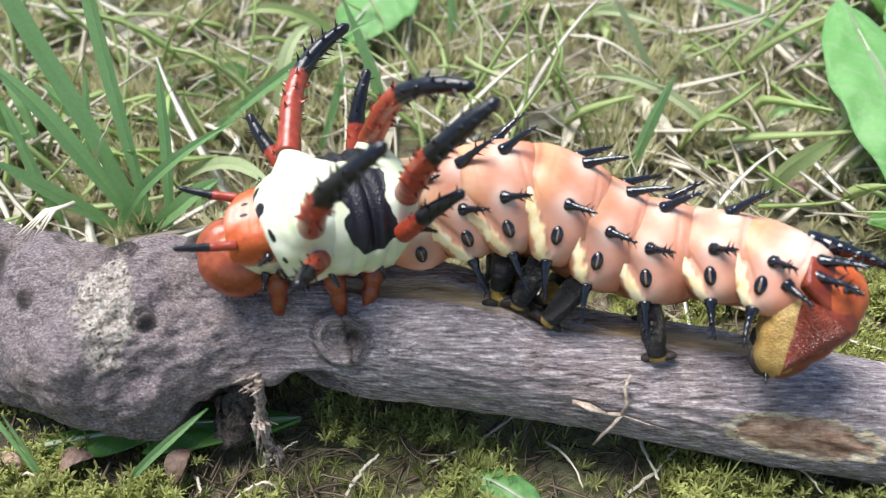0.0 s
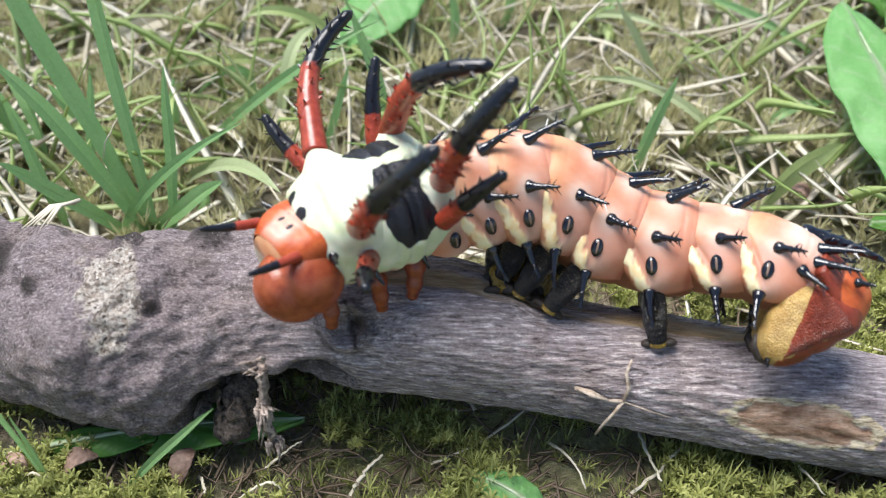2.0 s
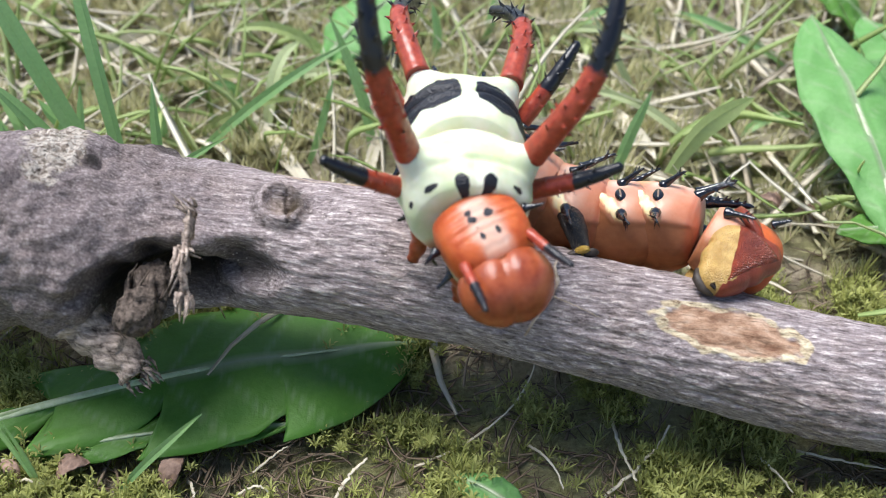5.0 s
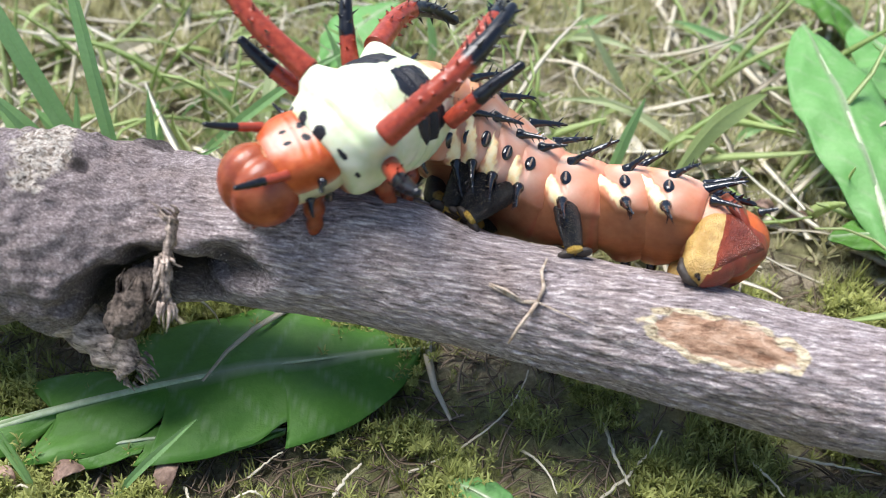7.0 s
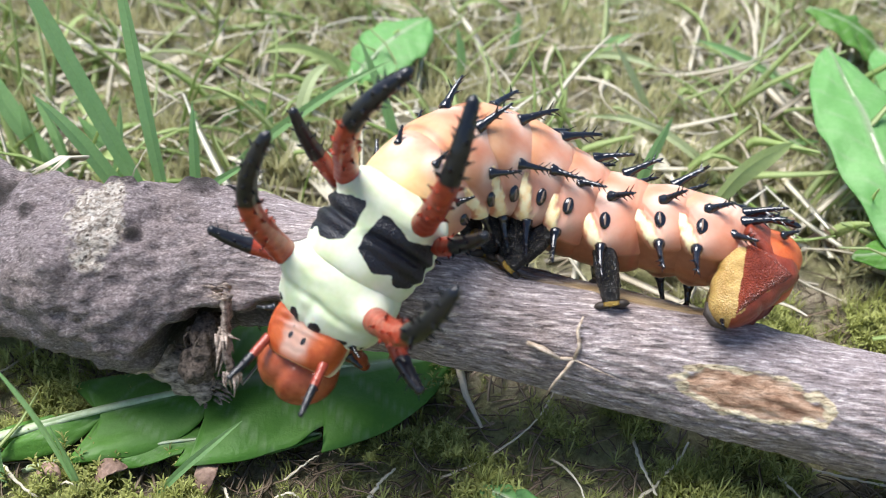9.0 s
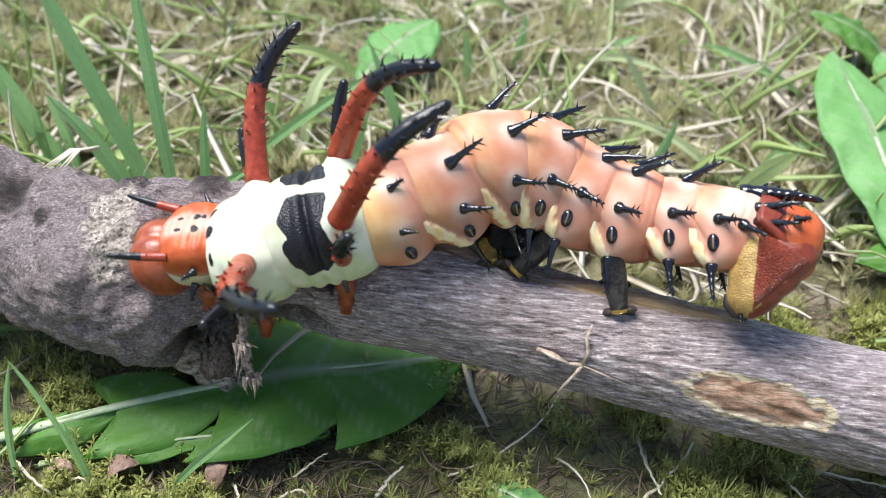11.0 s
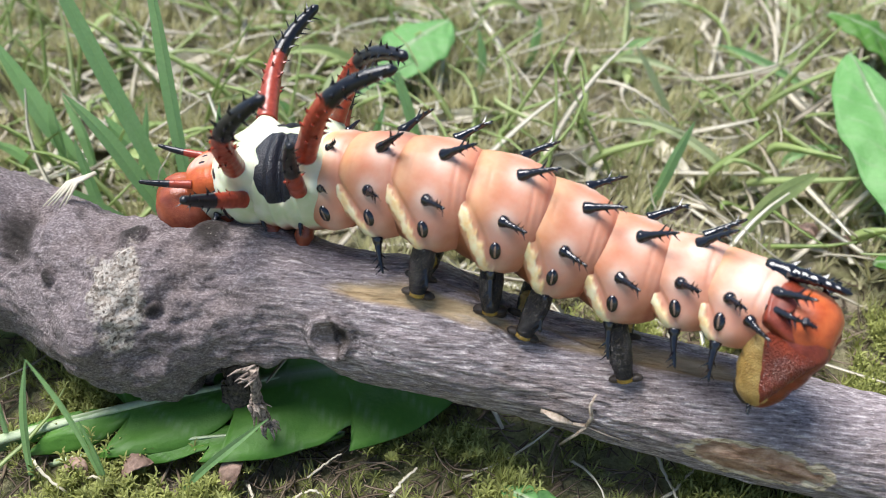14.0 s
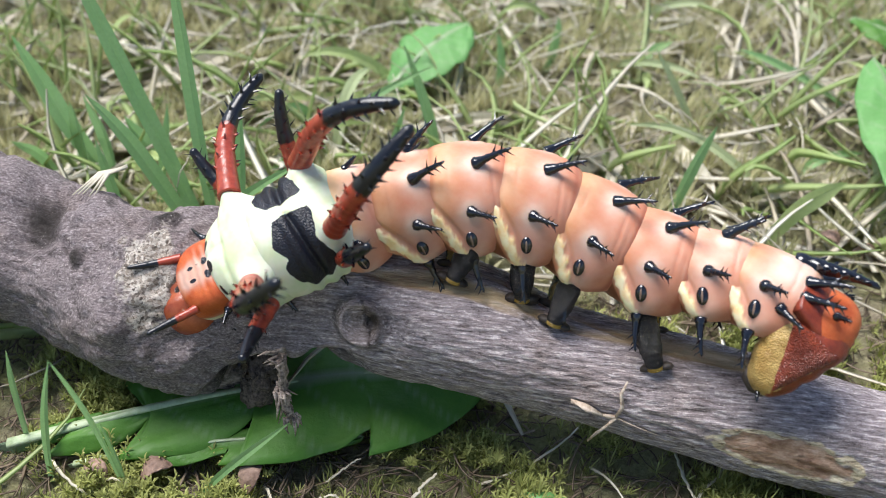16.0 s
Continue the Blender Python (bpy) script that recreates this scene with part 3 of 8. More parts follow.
def spiracle_meshes():
    a = np.linspace(0, 2 * math.pi, 20, endpoint=False)

    def disc(w, h, thick):
        rim = np.stack([w * np.cos(a), h * np.sin(a), 0 * a], 1)
        inn = np.stack([0.75 * w * np.cos(a), 0.85 * h * np.sin(a), 0 * a + thick], 1)
        v = np.vstack([rim, inn, [(0, 0, thick * 1.1)]])
        f = [(j, (j + 1) % 20, 20 + (j + 1) % 20, 20 + j) for j in range(20)] + [(20 + j, 20 + (j + 1) % 20, 40) for j in range(20)]
        return v, f

    v, f, s = joined([(*disc(0.00095, 0.00175, 0.0004), 0), (disc(0.0002, 0.0013, 0.00012)[0] + np.array((0, 0, 0.00036)), disc(0.0002, 0.0013, 0.00012)[1], 1)])
    return mesh_from("spiracle", v, f, [HORN_BLACK, TAN], s)


SPIRACLE = spiracle_meshes()


def leg_mesh(length, r):
    """A short hooked walking leg, down -z."""
    q = np.linspace(0, 1, 14)
    pts = np.stack([-0.12 * length * q ** 2, -0.1 * length * np.sin(q * 2.2), -length * q], 1)
    rad = r * (1 - 0.55 * q) * (1 + 0.12 * np.cos(q * 19))
    rad[-1] = r * 0.1
    v, f = tube(pts, rad, 12)
    slot = [1 if max(face) // 12 >= 13 else 0 for face in f]
    return mesh_from("leg", v, f, [LEG_SKIN, HORN_BLACK], slot)


def proleg_mesh():
    """A stout wrinkled black foot with a yellow sole and a wide dark pad, down -z."""
    n, k, length = 44, 28, 0.0128
    q = np.linspace(0, 1, n)
    pts = np.stack([0 * q, -0.0014 * np.sin(q * 2.7), -length * q], 1)
    rad = 0.00195 * (0.98 + 0.14 * np.sin(q * 4.2) - 0.16 * q ** 3) * (1 + 0.02 * np.sin(q * 62) + 0.02 * np.sin(q * 23))
    rad[0], rad[-2], rad[-1] = 0.0016, 0.0016, 0.0009
    v, f = tube(pts, rad, k)
    inner = np.array([(p[1] + 0.0014 * math.sin(-p[2] / length * 2.7)) / 0.0024 for p in v])
    sole = np.clip(0.5 + 1.3 * (inner - 0.35), 0, 1) * np.clip((-v[:, 2] - 0.005) / 0.003, 0, 1)
    sole += np.clip((-v[:, 2] - 0.0116) / 0.0007, 0, 1) * np.clip(1 - inner * 0.6, 0.3, 1)
    parts = [(v, f, 0)]
    for sx in (-1, 1):
        c = np.array((sx * 0.0014, -0.0003, -length + 0.0005))
        line = [c + np.array((sx * d, 0, -0.0001 - abs(d) * 0.15)) for d in (-0.0012, -0.0004, 0.0006, 0.0013, 0.0017)]
        parts.append((*tube(line, [0.0007, 0.0011, 0.0011, 0.0008, 0.0002], 12, True, 0.8), 1))
    v, f, s = joined(parts)
    return mesh_from("proleg", v, f, [PROLEG, PAD], s, {"sole": np.concatenate([np.clip(sole, 0, 1), np.zeros(len(v) - len(sole))])})


LEG = leg_mesh(0.0088, 0.0021)
PROLEGS = proleg_mesh()
R_SEG = dict(A1=0.0086, A2=0.009, A3=0.0096, A4=0.0099, A5=0.0096, A6=0.0089, A7=0.0078, A8=0.0075)
HALF = dict(A1=0.0074, A2=0.0078, A3=0.0078, A4=0.0079, A5=0.0079, A6=0.0078, A7=0.0074, A8=0.0071)


def abdomen(key):
    r, half = R_SEG[key], HALF[key]
    first, i = key == "A1", int(key[1])

    def paint(x, phi, side):
        lobe = g(phi - 121, 25) * g(x - 0.8, 4.8)
        d = 2.1 * lobe + 0.3 * g(phi - 74, 14) * g(x, 3.5) + 0.3 * g(phi - 26, 10) * g(x - 1.0, 2.2)
        line = 83 + 6.6 * (x + 6.4)
        band, cream = (phi - line) * 0.157 / math.hypot(1, 1.13), 0.0
        if not first:
            ragged = 0.5 * noise.noise(Vector((x * 0.9, phi * 0.12, i))) + 0.35 * noise.noise(Vector((x * 2.4, phi * 0.3, i + 5)))
            cream = box(band + 1.3 * ragged, -0.85, 0.95, 0.22) * box(x, -7.5, 1.6, 0.6)
            d += 0.35 * cream - 0.45 * g(band + 1.5, 0.4) * box(x, -7, 1, 1)
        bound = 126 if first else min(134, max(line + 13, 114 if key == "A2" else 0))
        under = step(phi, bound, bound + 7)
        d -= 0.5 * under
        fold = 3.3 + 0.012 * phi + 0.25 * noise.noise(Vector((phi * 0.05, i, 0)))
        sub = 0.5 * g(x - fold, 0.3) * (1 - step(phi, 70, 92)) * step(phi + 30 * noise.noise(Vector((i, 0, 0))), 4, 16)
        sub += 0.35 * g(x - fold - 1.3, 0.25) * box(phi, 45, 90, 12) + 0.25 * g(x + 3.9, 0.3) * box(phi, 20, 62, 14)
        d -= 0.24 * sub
        halo = max(g(math.hypot((phi - 26) * 0.16, x - 1.4), 2.3), 0.9 * g(math.hypot((phi - 76) * 0.16, x), 2.0))
        pale = 0.8 * halo + 0.3 * g(math.hypot((phi - 118) * 0.16, x - 1.5), 2.2)
        if key == "A8":
            pale = max(pale, 0.6 * (1 - step(phi, 30, 95)) * step(x, -4, 2))
        if key == "A7":
            pale = max(pale, 0.3 * (1 - step(phi, 20, 70)))
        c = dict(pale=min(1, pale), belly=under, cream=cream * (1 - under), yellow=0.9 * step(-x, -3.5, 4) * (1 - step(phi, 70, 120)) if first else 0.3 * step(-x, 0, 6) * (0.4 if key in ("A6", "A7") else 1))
        c["grey"] = (0.5 * g(math.hypot((phi - 100) * 0.16, (x - 0.2) * 0.8), 2.4) + 0.3 * g(phi - 88, 9) * g(x + 2.0, 4)) * (1 - cream)
        # darker red along the folds and the ring joints
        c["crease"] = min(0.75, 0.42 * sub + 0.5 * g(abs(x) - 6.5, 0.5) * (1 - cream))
        return d, c

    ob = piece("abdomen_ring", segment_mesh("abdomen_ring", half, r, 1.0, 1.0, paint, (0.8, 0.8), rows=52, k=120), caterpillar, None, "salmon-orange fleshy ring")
    BODY[key] = ob
    for s in (1, -1):
        if key != "A8":
            up = 17 if key == "A7" else 26
            at = around(0.001, s * up, r * 1.0)
            mount("spine", NUB if first else SPIKES[i % 3], ob, at, around(0, s * up, 1), (1, 0, 0), 1.0, "glossy black spine")
        at = around(0.0002, s * 76, r * 1.0)
        mount("spine", NUB if first else SHORT[i % 3], ob, at, around(0, s * 76, 1), (1, 0, 0), 0.85, "glossy black spine")
        def skin(x, phi):
            return around(x, s * phi, r + paint(x * 1000, phi, s)[0] / 1000)

        if not first:
            at = skin(0.0009, 128) * 0.985
            mount("spine", LOW[i % 2], ob, at, around(0, s * 128, 1), (0.35, 0, -1), 0.9, "glossy black spine")
        at = skin(0.0004, 104)
        n = Vector(around(0, s * 86, 1))
        m = aim(at, n, (1, 0, 0))
        piece("spiracle", SPIRACLE, ob, m @ pose(0, 0, 0, 0, 0, s * 14) @ Matrix.Diagonal((1.05, 0.9, 1.1, 1)), "black oval breathing pore")
        if key in ("A3", "A4", "A5", "A6"):
            at = around(0.0006, s * 126, r * 0.92)
            foot = piece("proleg", PROLEGS, ob, aim(at, (0, s * 0.16, 1.0), (s, 0, 0)), "stubby black foot with a yellow sole")
            foot.scale = (1.0, 1.0, 0.84 if s > 0 else 0.75)
            FEET[key + ("_near" if s > 0 else "_far")] = foot
    return ob


for key in R_SEG:
    abdomen(key)

# the single horn and the spines of the tail end
tail_horn = spike(0.0132, 0.0022, 18, seed=80, bend=0.16, knob=1.05, barb=0.1, low=0.12)
piece("tail_horn", tail_horn, BODY["A8"], aim(around(0.0022, 0, 0.0066), (1.0, 0, 0.28), (0, 0, -1)), "large black spiny tail horn")
for s in (1, -1):
    mount("spine", SPIKES[1], BODY["A8"], around(0.0058, s * 42, 0.0064), around(0, s * 42, 1), (1, 0, 0), 1.5, "glossy black spine")
    mount("spine", SPIKES[0], BODY["A8"], around(0.0062, s * 66, 0.006), around(0, s * 66, 1), (1, 0, 0), 1.4, "glossy black spine")


def tail():
    def paint(x, phi, side):
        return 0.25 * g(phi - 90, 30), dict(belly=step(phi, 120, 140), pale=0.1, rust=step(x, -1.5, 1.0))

    ob = piece("tail_ring", segment_mesh("tail_ring", 0.0068, 0.0066, 1.0, 1.0, paint, (0.85, 0.5)), caterpillar, None, "rust-orange tail end")
    BODY["A10"] = ob
    # shield over the end, bent down behind
    n, k = 26, 34
    verts = []
    for i in range(n):
        for j in range(k):
            u, w = i / (n - 1), j / (k - 1) * 2 - 1
            top, flank = 0.0073 - 0.0072 * u ** 2.4, 0.0034 - 0.0046 * u
            x = -0.0042 + 0.0116 * u - 0.0026 * u * w * w + 0.0014 * w * w * (1 - u)
            y = w * 0.0076 * (1 - 0.42 * u ** 3)
            verts.append((x, y, top + (flank - top) * abs(w) ** 2.2 + 0.0002 * wob((x, y, 0), 600)))
    top = np.array(verts)
    low = top.copy()
    low[:, 2] -= 0.0014
    low[:, 0] -= 0.0008
    low[:, 1] *= 0.9
    f = grid_faces(n, k, False, True) + [tuple(i + n * k for i in q) for q in grid_faces(n, k, False)]
    rim = [j for j in range(k)] + [i * k + k - 1 for i in range(1, n)] + [(n - 1) * k + j for j in range(k - 2, -1, -1)] + [i * k for i in range(n - 2, 0, -1)]
    f += [(rim[i], rim[(i + 1) % len(rim)], rim[(i + 1) % len(rim)] + n * k, rim[i] + n * k) for i in range(len(rim))]
    piece("tail_shield", mesh_from("tail_shield", np.vstack([top, low]), f, RUST), ob, None, "smooth rust-red tail shield")
    outline = np.array(((-5.5, -8.8), (-5.6, -4.8), (-5.0, 0.4), (0.6, 2.4), (5.6, 2.0), (7.1, -1.2), (5.4, -4.8), (3.4, -8.6), (1.7, -11.8), (-0.4, -13.5), (-2.8, -13.5), (-4.8, -11.8))) / 1000
    mid = np.array((-0.0008, -0.0055))
    ang = np.unwrap(np.arctan2(*(outline - mid).T[::-1]))
    dist = np.linalg.norm(outline - mid, axis=1)
    order = np.argsort(ang % (2 * math.pi))

    def reach(a):
        return float(np.interp(a % (2 * math.pi), (ang % (2 * math.pi))[order], dist[order], period=2 * math.pi))

    def cushion(x, z):
        """How far the outer face of the clasping foot stands out."""
        a = math.atan2(z - mid[1], x - mid[0])
        u = min(1.0, math.hypot(x - mid[0], z - mid[1]) / reach(a))
        return 0.0046 + 0.0036 * max(0.0, 1 - u ** 3.5) ** 0.55 + 0.06 * (-0.0055 - z) - 0.1 * max(0.0, x)

    for s in (1, -1):
        # broad clasping foot: ochre in front, a dark red triangle behind
        n, k = 30, 80
        v = []
        for i in range(2 * n - 1):
            u = i / (n - 1) if i < n else (2 * n - 2 - i) / (n - 1)
            for j in range(k):
                a = 2 * math.pi * j / k
                x, z = mid + max(u, 0.002) * reach(a) * np.array((math.cos(a), math.sin(a)))
                y = cushion(x, z) if i < n else 0.0046 - 0.0026 * (1 - u ** 3)
                v.append((x, -s * y, z))
        f = grid_faces(2 * n - 1, k, True, s > 0)
        red = []
        for q in f:
            p = np.mean([v[a] for a in q], axis=0)
            wave = 0.0005 * noise.noise(Vector((p[0] * 500, 3, p[2] * 700)))
            red.append(int(p[0] + wave > 0.0062 + 0.55 * p[2] or p[2] + wave > 0.0014 - 0.39 * (p[0] + 0.0032)))
        foot = piece("clasper", mesh_from("clasper", v, f, [OCHRE, RUST], red), ob, None, "ochre pebbled clasping foot")
        tri = [np.array(p) for p in ((-0.0035, 0, 0.0028), (0.0068, 0, -0.0012), (-0.0006, 0, -0.013))]
        n = 26
        v, ids = [], {}
        for i in range(n + 1):
            for j in range(n + 1 - i):
                b, c = i / n, j / n
                a = 1 - b - c
                p = tri[0] * a + tri[1] * b + tri[2] * c
                pull = 0.1 * g(min(a, b, c), 0.06)
                p = p * (1 - pull) + np.array((0.0006, 0, -0.0035)) * pull
                p[0] += 0.0003 * noise.noise(Vector((p[2] * 500, 0, p[0] * 500)))
                p[1] = -s * (cushion(p[0], p[2]) - 0.0003 + 0.0008 * max(0.0, min(1, 7 * min(a, b, c))) ** 0.6)
                ids[i, j] = len(v)
                v.append(p)
        f = []
        for i in range(n):
            for j in range(n - i):
                f.append((ids[i, j], ids[i + 1, j], ids[i, j + 1]))
                if j < n - i - 1:
                    f.append((ids[i + 1, j], ids[i + 1, j + 1], ids[i, j + 1]))
        piece("clasper_plate", mesh_from("clasper_plate", v, [q if s < 0 else q[::-1] for q in f], SHIELD), ob, None, "pebbled dark red triangular plate")
        mount("spine", SHORT[1], ob, np.array((-0.0055, -s * 0.0066, 0.0016)), np.array((0.2, -s, 0.1)), (1, 0, -0.3), 0.9, "glossy black spine")
        mount("spine", NUB, ob, np.array((-0.0022, -s * 0.0056, -0.0122)), np.array((0.1, -s, -0.3)), (0, 0, -1), 0.4, "small black spine")
        pad = [np.array((x, -s * 0.005, z)) for x, z in ((-0.0052, -0.0105), (-0.0046, -0.0122), (-0.003, -0.0134), (-0.001, -0.0138))]
        piece("foot_pad", mesh_from("foot_pad", *tube(pad, [0.0005, 0.0009, 0.0009, 0.0003], 10), PAD), ob, None, "dark edge of the clasping foot")
        mount("spine", NUB, ob, np.array((0.0024, -s * 0.0062, 0.0044)), np.array((0.3, -s, 0.4)), (1, 0, 0), 0.38, "small black spine")


tail()


def thorax():
    def paint2(x, phi, side):
        d = 3.4 * g(math.hypot((phi - 52) * 0.15, x - 1.2), 2.6) + 1.1 * g(math.hypot((phi - 92) * 0.15, x), 1.6)
        d -= 0.6 * g(x + 2.2 - 0.5 * g(phi, 16), 0.6) * g(phi, 46) + 0.35 * g(phi, 5) * step(-x, -1, 3)
        d += 0.25 * noise.noise(Vector((x * 0.5, phi * 0.06, side)))
        spots = max(1.3 * g(math.hypot((phi - 14) * 0.13, (x + 5.8) * 0.75), 1.0), 1.0 * g(math.hypot((phi - 46) * 0.075, (x + 5.2) * 1.5), 0.75), 0.8 * g(math.hypot((phi - 76) * 0.1, (x + 5.0) * 1.3), 0.7))
        return d, dict(white=1 - step(phi, 122, 140), belly=step(phi, 128, 148), black=spots, pale=0.3)

    def paint3(x, phi, side):
        d = 2.9 * g(math.hypot((phi - 40) * 0.16, x - 5.0), 2.6) + 0.8 * g(math.hypot((phi - 74) * 0.16, x - 6.0), 1.8)
        fold = 0.25 * math.sin((x + 3.0) * 2.1) * box(x, -4.0, 3.0, 0.8) * step(phi, 6, 14)
        rag = 0.35 * noise.noise(Vector((phi * 0.12, x * 0.8, side * 3)))
        notch = 1.5 * g(phi - 46, 8)
        low = -6.0 + notch + 0.0016 * (phi - 45) ** 2
        high = 2.9 - 1.2 * g(phi - 40, 13) + 0.5 * g(phi - 70, 9)
        spots = box(phi + 3 * rag, 6.0 + 0.7 * abs(x + 1.4), 92 - 0.75 * (x + 1.4) ** 2, 2.0) * box(x + rag, low, high, 0.3)
        return d + fold - 0.75 * g(x + 1.2 - 0.012 * phi, 0.55) * spots, dict(white=1 - step(phi, 122, 140), belly=step(phi, 128, 148), black=spots, pale=0.3, yellow=0.4 * step(x, 5.5, 7.5))

    t2 = piece("thorax_ring", segment_mesh("thorax_ring", 0.0063, 0.0092, 1.08, 0.98, paint2, (0.8, 0.8), rows=44, k=120), caterpillar, None, "greenish-white ring with black spots")
    t3 = piece("thorax_ring", segment_mesh("thorax_ring", 0.0084, 0.0098, 1.06, 0.98, paint3, (0.82, 0.8), rows=56, k=120), caterpillar, None, "white ring with two black velvety patches")
    BODY["T2"], BODY["T3"] = t2, t3
    long2, long3 = horn_mesh(0.0306, 0.00178, 0.95, 0.55, 42, 1), horn_mesh(0.029, 0.00178, 1.1, 0.55, 42, 2)
    mid2, mid3 = horn_mesh(0.0148, 0.0014, 0.25, 0.48, 20, 3), horn_mesh(0.016, 0.0014, 0.3, 0.4, 22, 4)
    for s in (1, -1):
        side = "near" if s > 0 else "far"
        at = around(0.0012, s * 52, 0.0111, 1.08, 0.98)
        HORNS["T2_" + side] = mount("horn", long2, t2, at, around(0, s * 46, 1), (0.15, 0, 0), 1.0, "long red horn with a black tip and thorns")
        at = around(0.005, s * 40, 0.0112, 1.06, 0.98)
        HORNS["T3_" + side] = mount("horn", long3, t3, at, around(0, s * 36, 1), (0.5, 0, 0), 1.0, "long red horn with a black tip and thorns")
        mount("horn", mid2, t2, np.array((0.0001, -s * 0.0105, 0.0006)), (-0.0025, -s * 0.0101, 0.007), (0, 0, 0), 0, "short red horn with a black tip")
        mount("horn", mid3, t3, np.array((0.0039, -s * 0.0104, 0.0027)), (0.0035, -s * 0.0065, 0.0108), (0, 0, 0), 0, "short red horn with a black tip")
        for ob, x in ((t2, 0.0), (t3, 0.002)):
            at = around(x, s * 138, 0.0085)
            piece("leg", LEG, ob, aim(at, (0.1, s * 0.28, 1.0), (1, 0, 0)), "rust-red walking leg")
            mount("spine", NUB, ob, around(x, s * 122, 0.0092), around(0, s * 125, 1), (0, 0, -1), 0.3, "small black spine")

    def paint1(x, phi, side):
        return 0.5 * g(phi - 40, 20) * g(x, 3), dict(pale=0.0, white=0.75 * box(phi, 78, 125, 8), belly=step(phi, 130, 150), yellow=0.3)

    t1 = piece("neck_ring", segment_mesh("neck_ring", 0.0056, 0.0063, 1.0, 1.0, paint1, (0.85, 0.85)), caterpillar, None, "pale neck ring under a rust shield")
    BODY["T1"] = t1
    # saddle-shaped shield over the neck
    n, k = 48, 72
    verts, tints = [], []
    for i in range(n):
        for j in range(k):
            u, w = i / (n - 1), -1 + 2 * j / (k - 1)
            phi = w * (86 - 14 * (2 * u - 1) ** 4)
            puff = 0.0005 * (1 - abs(w) ** 6) * (1 - abs(2 * u - 1) ** 4) + 0.0013 * g(abs(phi) - 46, 22) * math.sin(u * 3.1) ** 0.8
            x = -0.0054 + 0.0108 * u
            folds = 0.00009 * math.sin(u * 44 + abs(phi) * 0.03) * box(abs(phi), 3, 40, 8) * box(u, 0.4, 0.95, 0.08)
            verts.append(around(x, phi, 0.00645 * (1.0 - 0.1 * abs(2 * u - 1) ** 3) + puff + folds, 1.0, 1.0))
            ridge = 0.5 + 0.5 * math.sin(u * 44 + 1.4 * noise.noise(Vector((u * 5, phi * 0.1, 2))))
            tan = max(0.9 * (1 - step(abs(phi) + 5 * noise.noise(Vector((u * 6, phi * 0.08, 4))), 12, 28)) * box(u, 0.04, 0.92, 0.1), 0.55 * g(abs(phi) - 84, 9))
            spots = max(0.85 * g(math.hypot((abs(phi) - 10) * 0.13, (u - 0.34) * 6), 0.5), 0.8 * g(math.hypot((abs(phi) - 11) * 0.1, (u - 0.62) * 4), 0.85) * (0.62 + 0.38 * ridge))
            tints.append((1 - 0.8 * tan, 0.65 * tan, 0.6 * tan * ridge, spots))
    f = grid_faces(n, k, False)
    shield = mesh_from("neck_shield", verts, f, SKIN, None, dict(zip(("rust", "pale", "grey", "black"), np.array(tints).T)))
    piece("neck_shield", shield, t1, None, "glossy rust-orange neck shield with a tan stripe and dark spots")
    thin = horn_mesh(0.0096, 0.0007, 0.15, 0.42, 14, 6)
    for s in (1, -1):
        mount("horn", thin, t1, np.array((-0.0036, -s * 0.0053, 0.0048)), (-0.0069, -s * 0.0012, 0.0028), (0, 0, 0), 0, "thin red spine with a black tip")
        mount("spine", NUB, t1, around(0.001, s * 66, 0.0072, 1.12), around(0, s * 66, 1), (-1, 0, 0), 0.6, "small black spine")
        piece("spiracle", SPIRACLE, t1, aim(around(0.0018, s * 104, 0.0067, 1.12), around(0, s * 104, 1), (1, 0, 0)), "black oval breathing pore")
        piece("leg", LEG, t1, aim(around(0.0, s * 138, 0.0055), (0.1, s * 0.28, 1.0), (1, 0, 0)), "rust-red walking leg")
        mount("spine", NUB, t1, around(-0.001, s * 110, 0.0064), around(0, s * 110, 1), (-1, 0, 0), 0.4, "small black spine")


thorax()


def head():
    n, k = 44, 64
    verts = []
    for i in range(n):
        t = math.pi * i / (n - 1)
        for j in range(k):
            a = 2 * math.pi * j / k
            p = np.array((-math.cos(t), math.sin(t) * math.cos(a), math.sin(t) * math.sin(a)))
            # two round cheeks with a groove between them
            lobe = 1 + 0.06 * abs(p[1]) - 0.1 * g(p[1], 0.16) * step(p[2] - p[0] * 0.6, -0.3, 0.6)
            verts.append((p[0] * 0.006 * lobe - 0.0003, p[1] * 0.0068 * lobe, p[2] * 0.0067 * lobe - 0.0006))
    f = grid_faces(n, k, True, True)
    ob = piece("head", mesh_from("head", verts, f, HEAD), caterpillar, None, "round glossy rust-orange head")
    BODY["head"] = ob
    for s in (1, -1):
        q = np.linspace(0, 1, 6)
        line = np.stack([-0.0034 - 0.0006 * q, -s * (0.0018 + 0.0004 * q), -0.0054 - 0.0014 * q], 1)
        v, f = tube(line, 0.0009 * (1 - 0.7 * q), 8)
        piece("mouthpart", mesh_from("mouthpart", v, f, RUST), ob, None, "short rust-brown mouthpart")
        for e in range(3):
            c = np.array((-0.0033 + 0.0006 * e, -s * (0.0051 + 0.0001 * e), -0.003 - 0.0008 * e))
            v, f = tube([c, c + np.array((-0.0001, -s * 0.0003, 0))], [0.00035, 0.0002], 8)
            piece("eye", mesh_from("eye", v, f, HORN_BLACK), ob, None, "tiny black eye")


head()

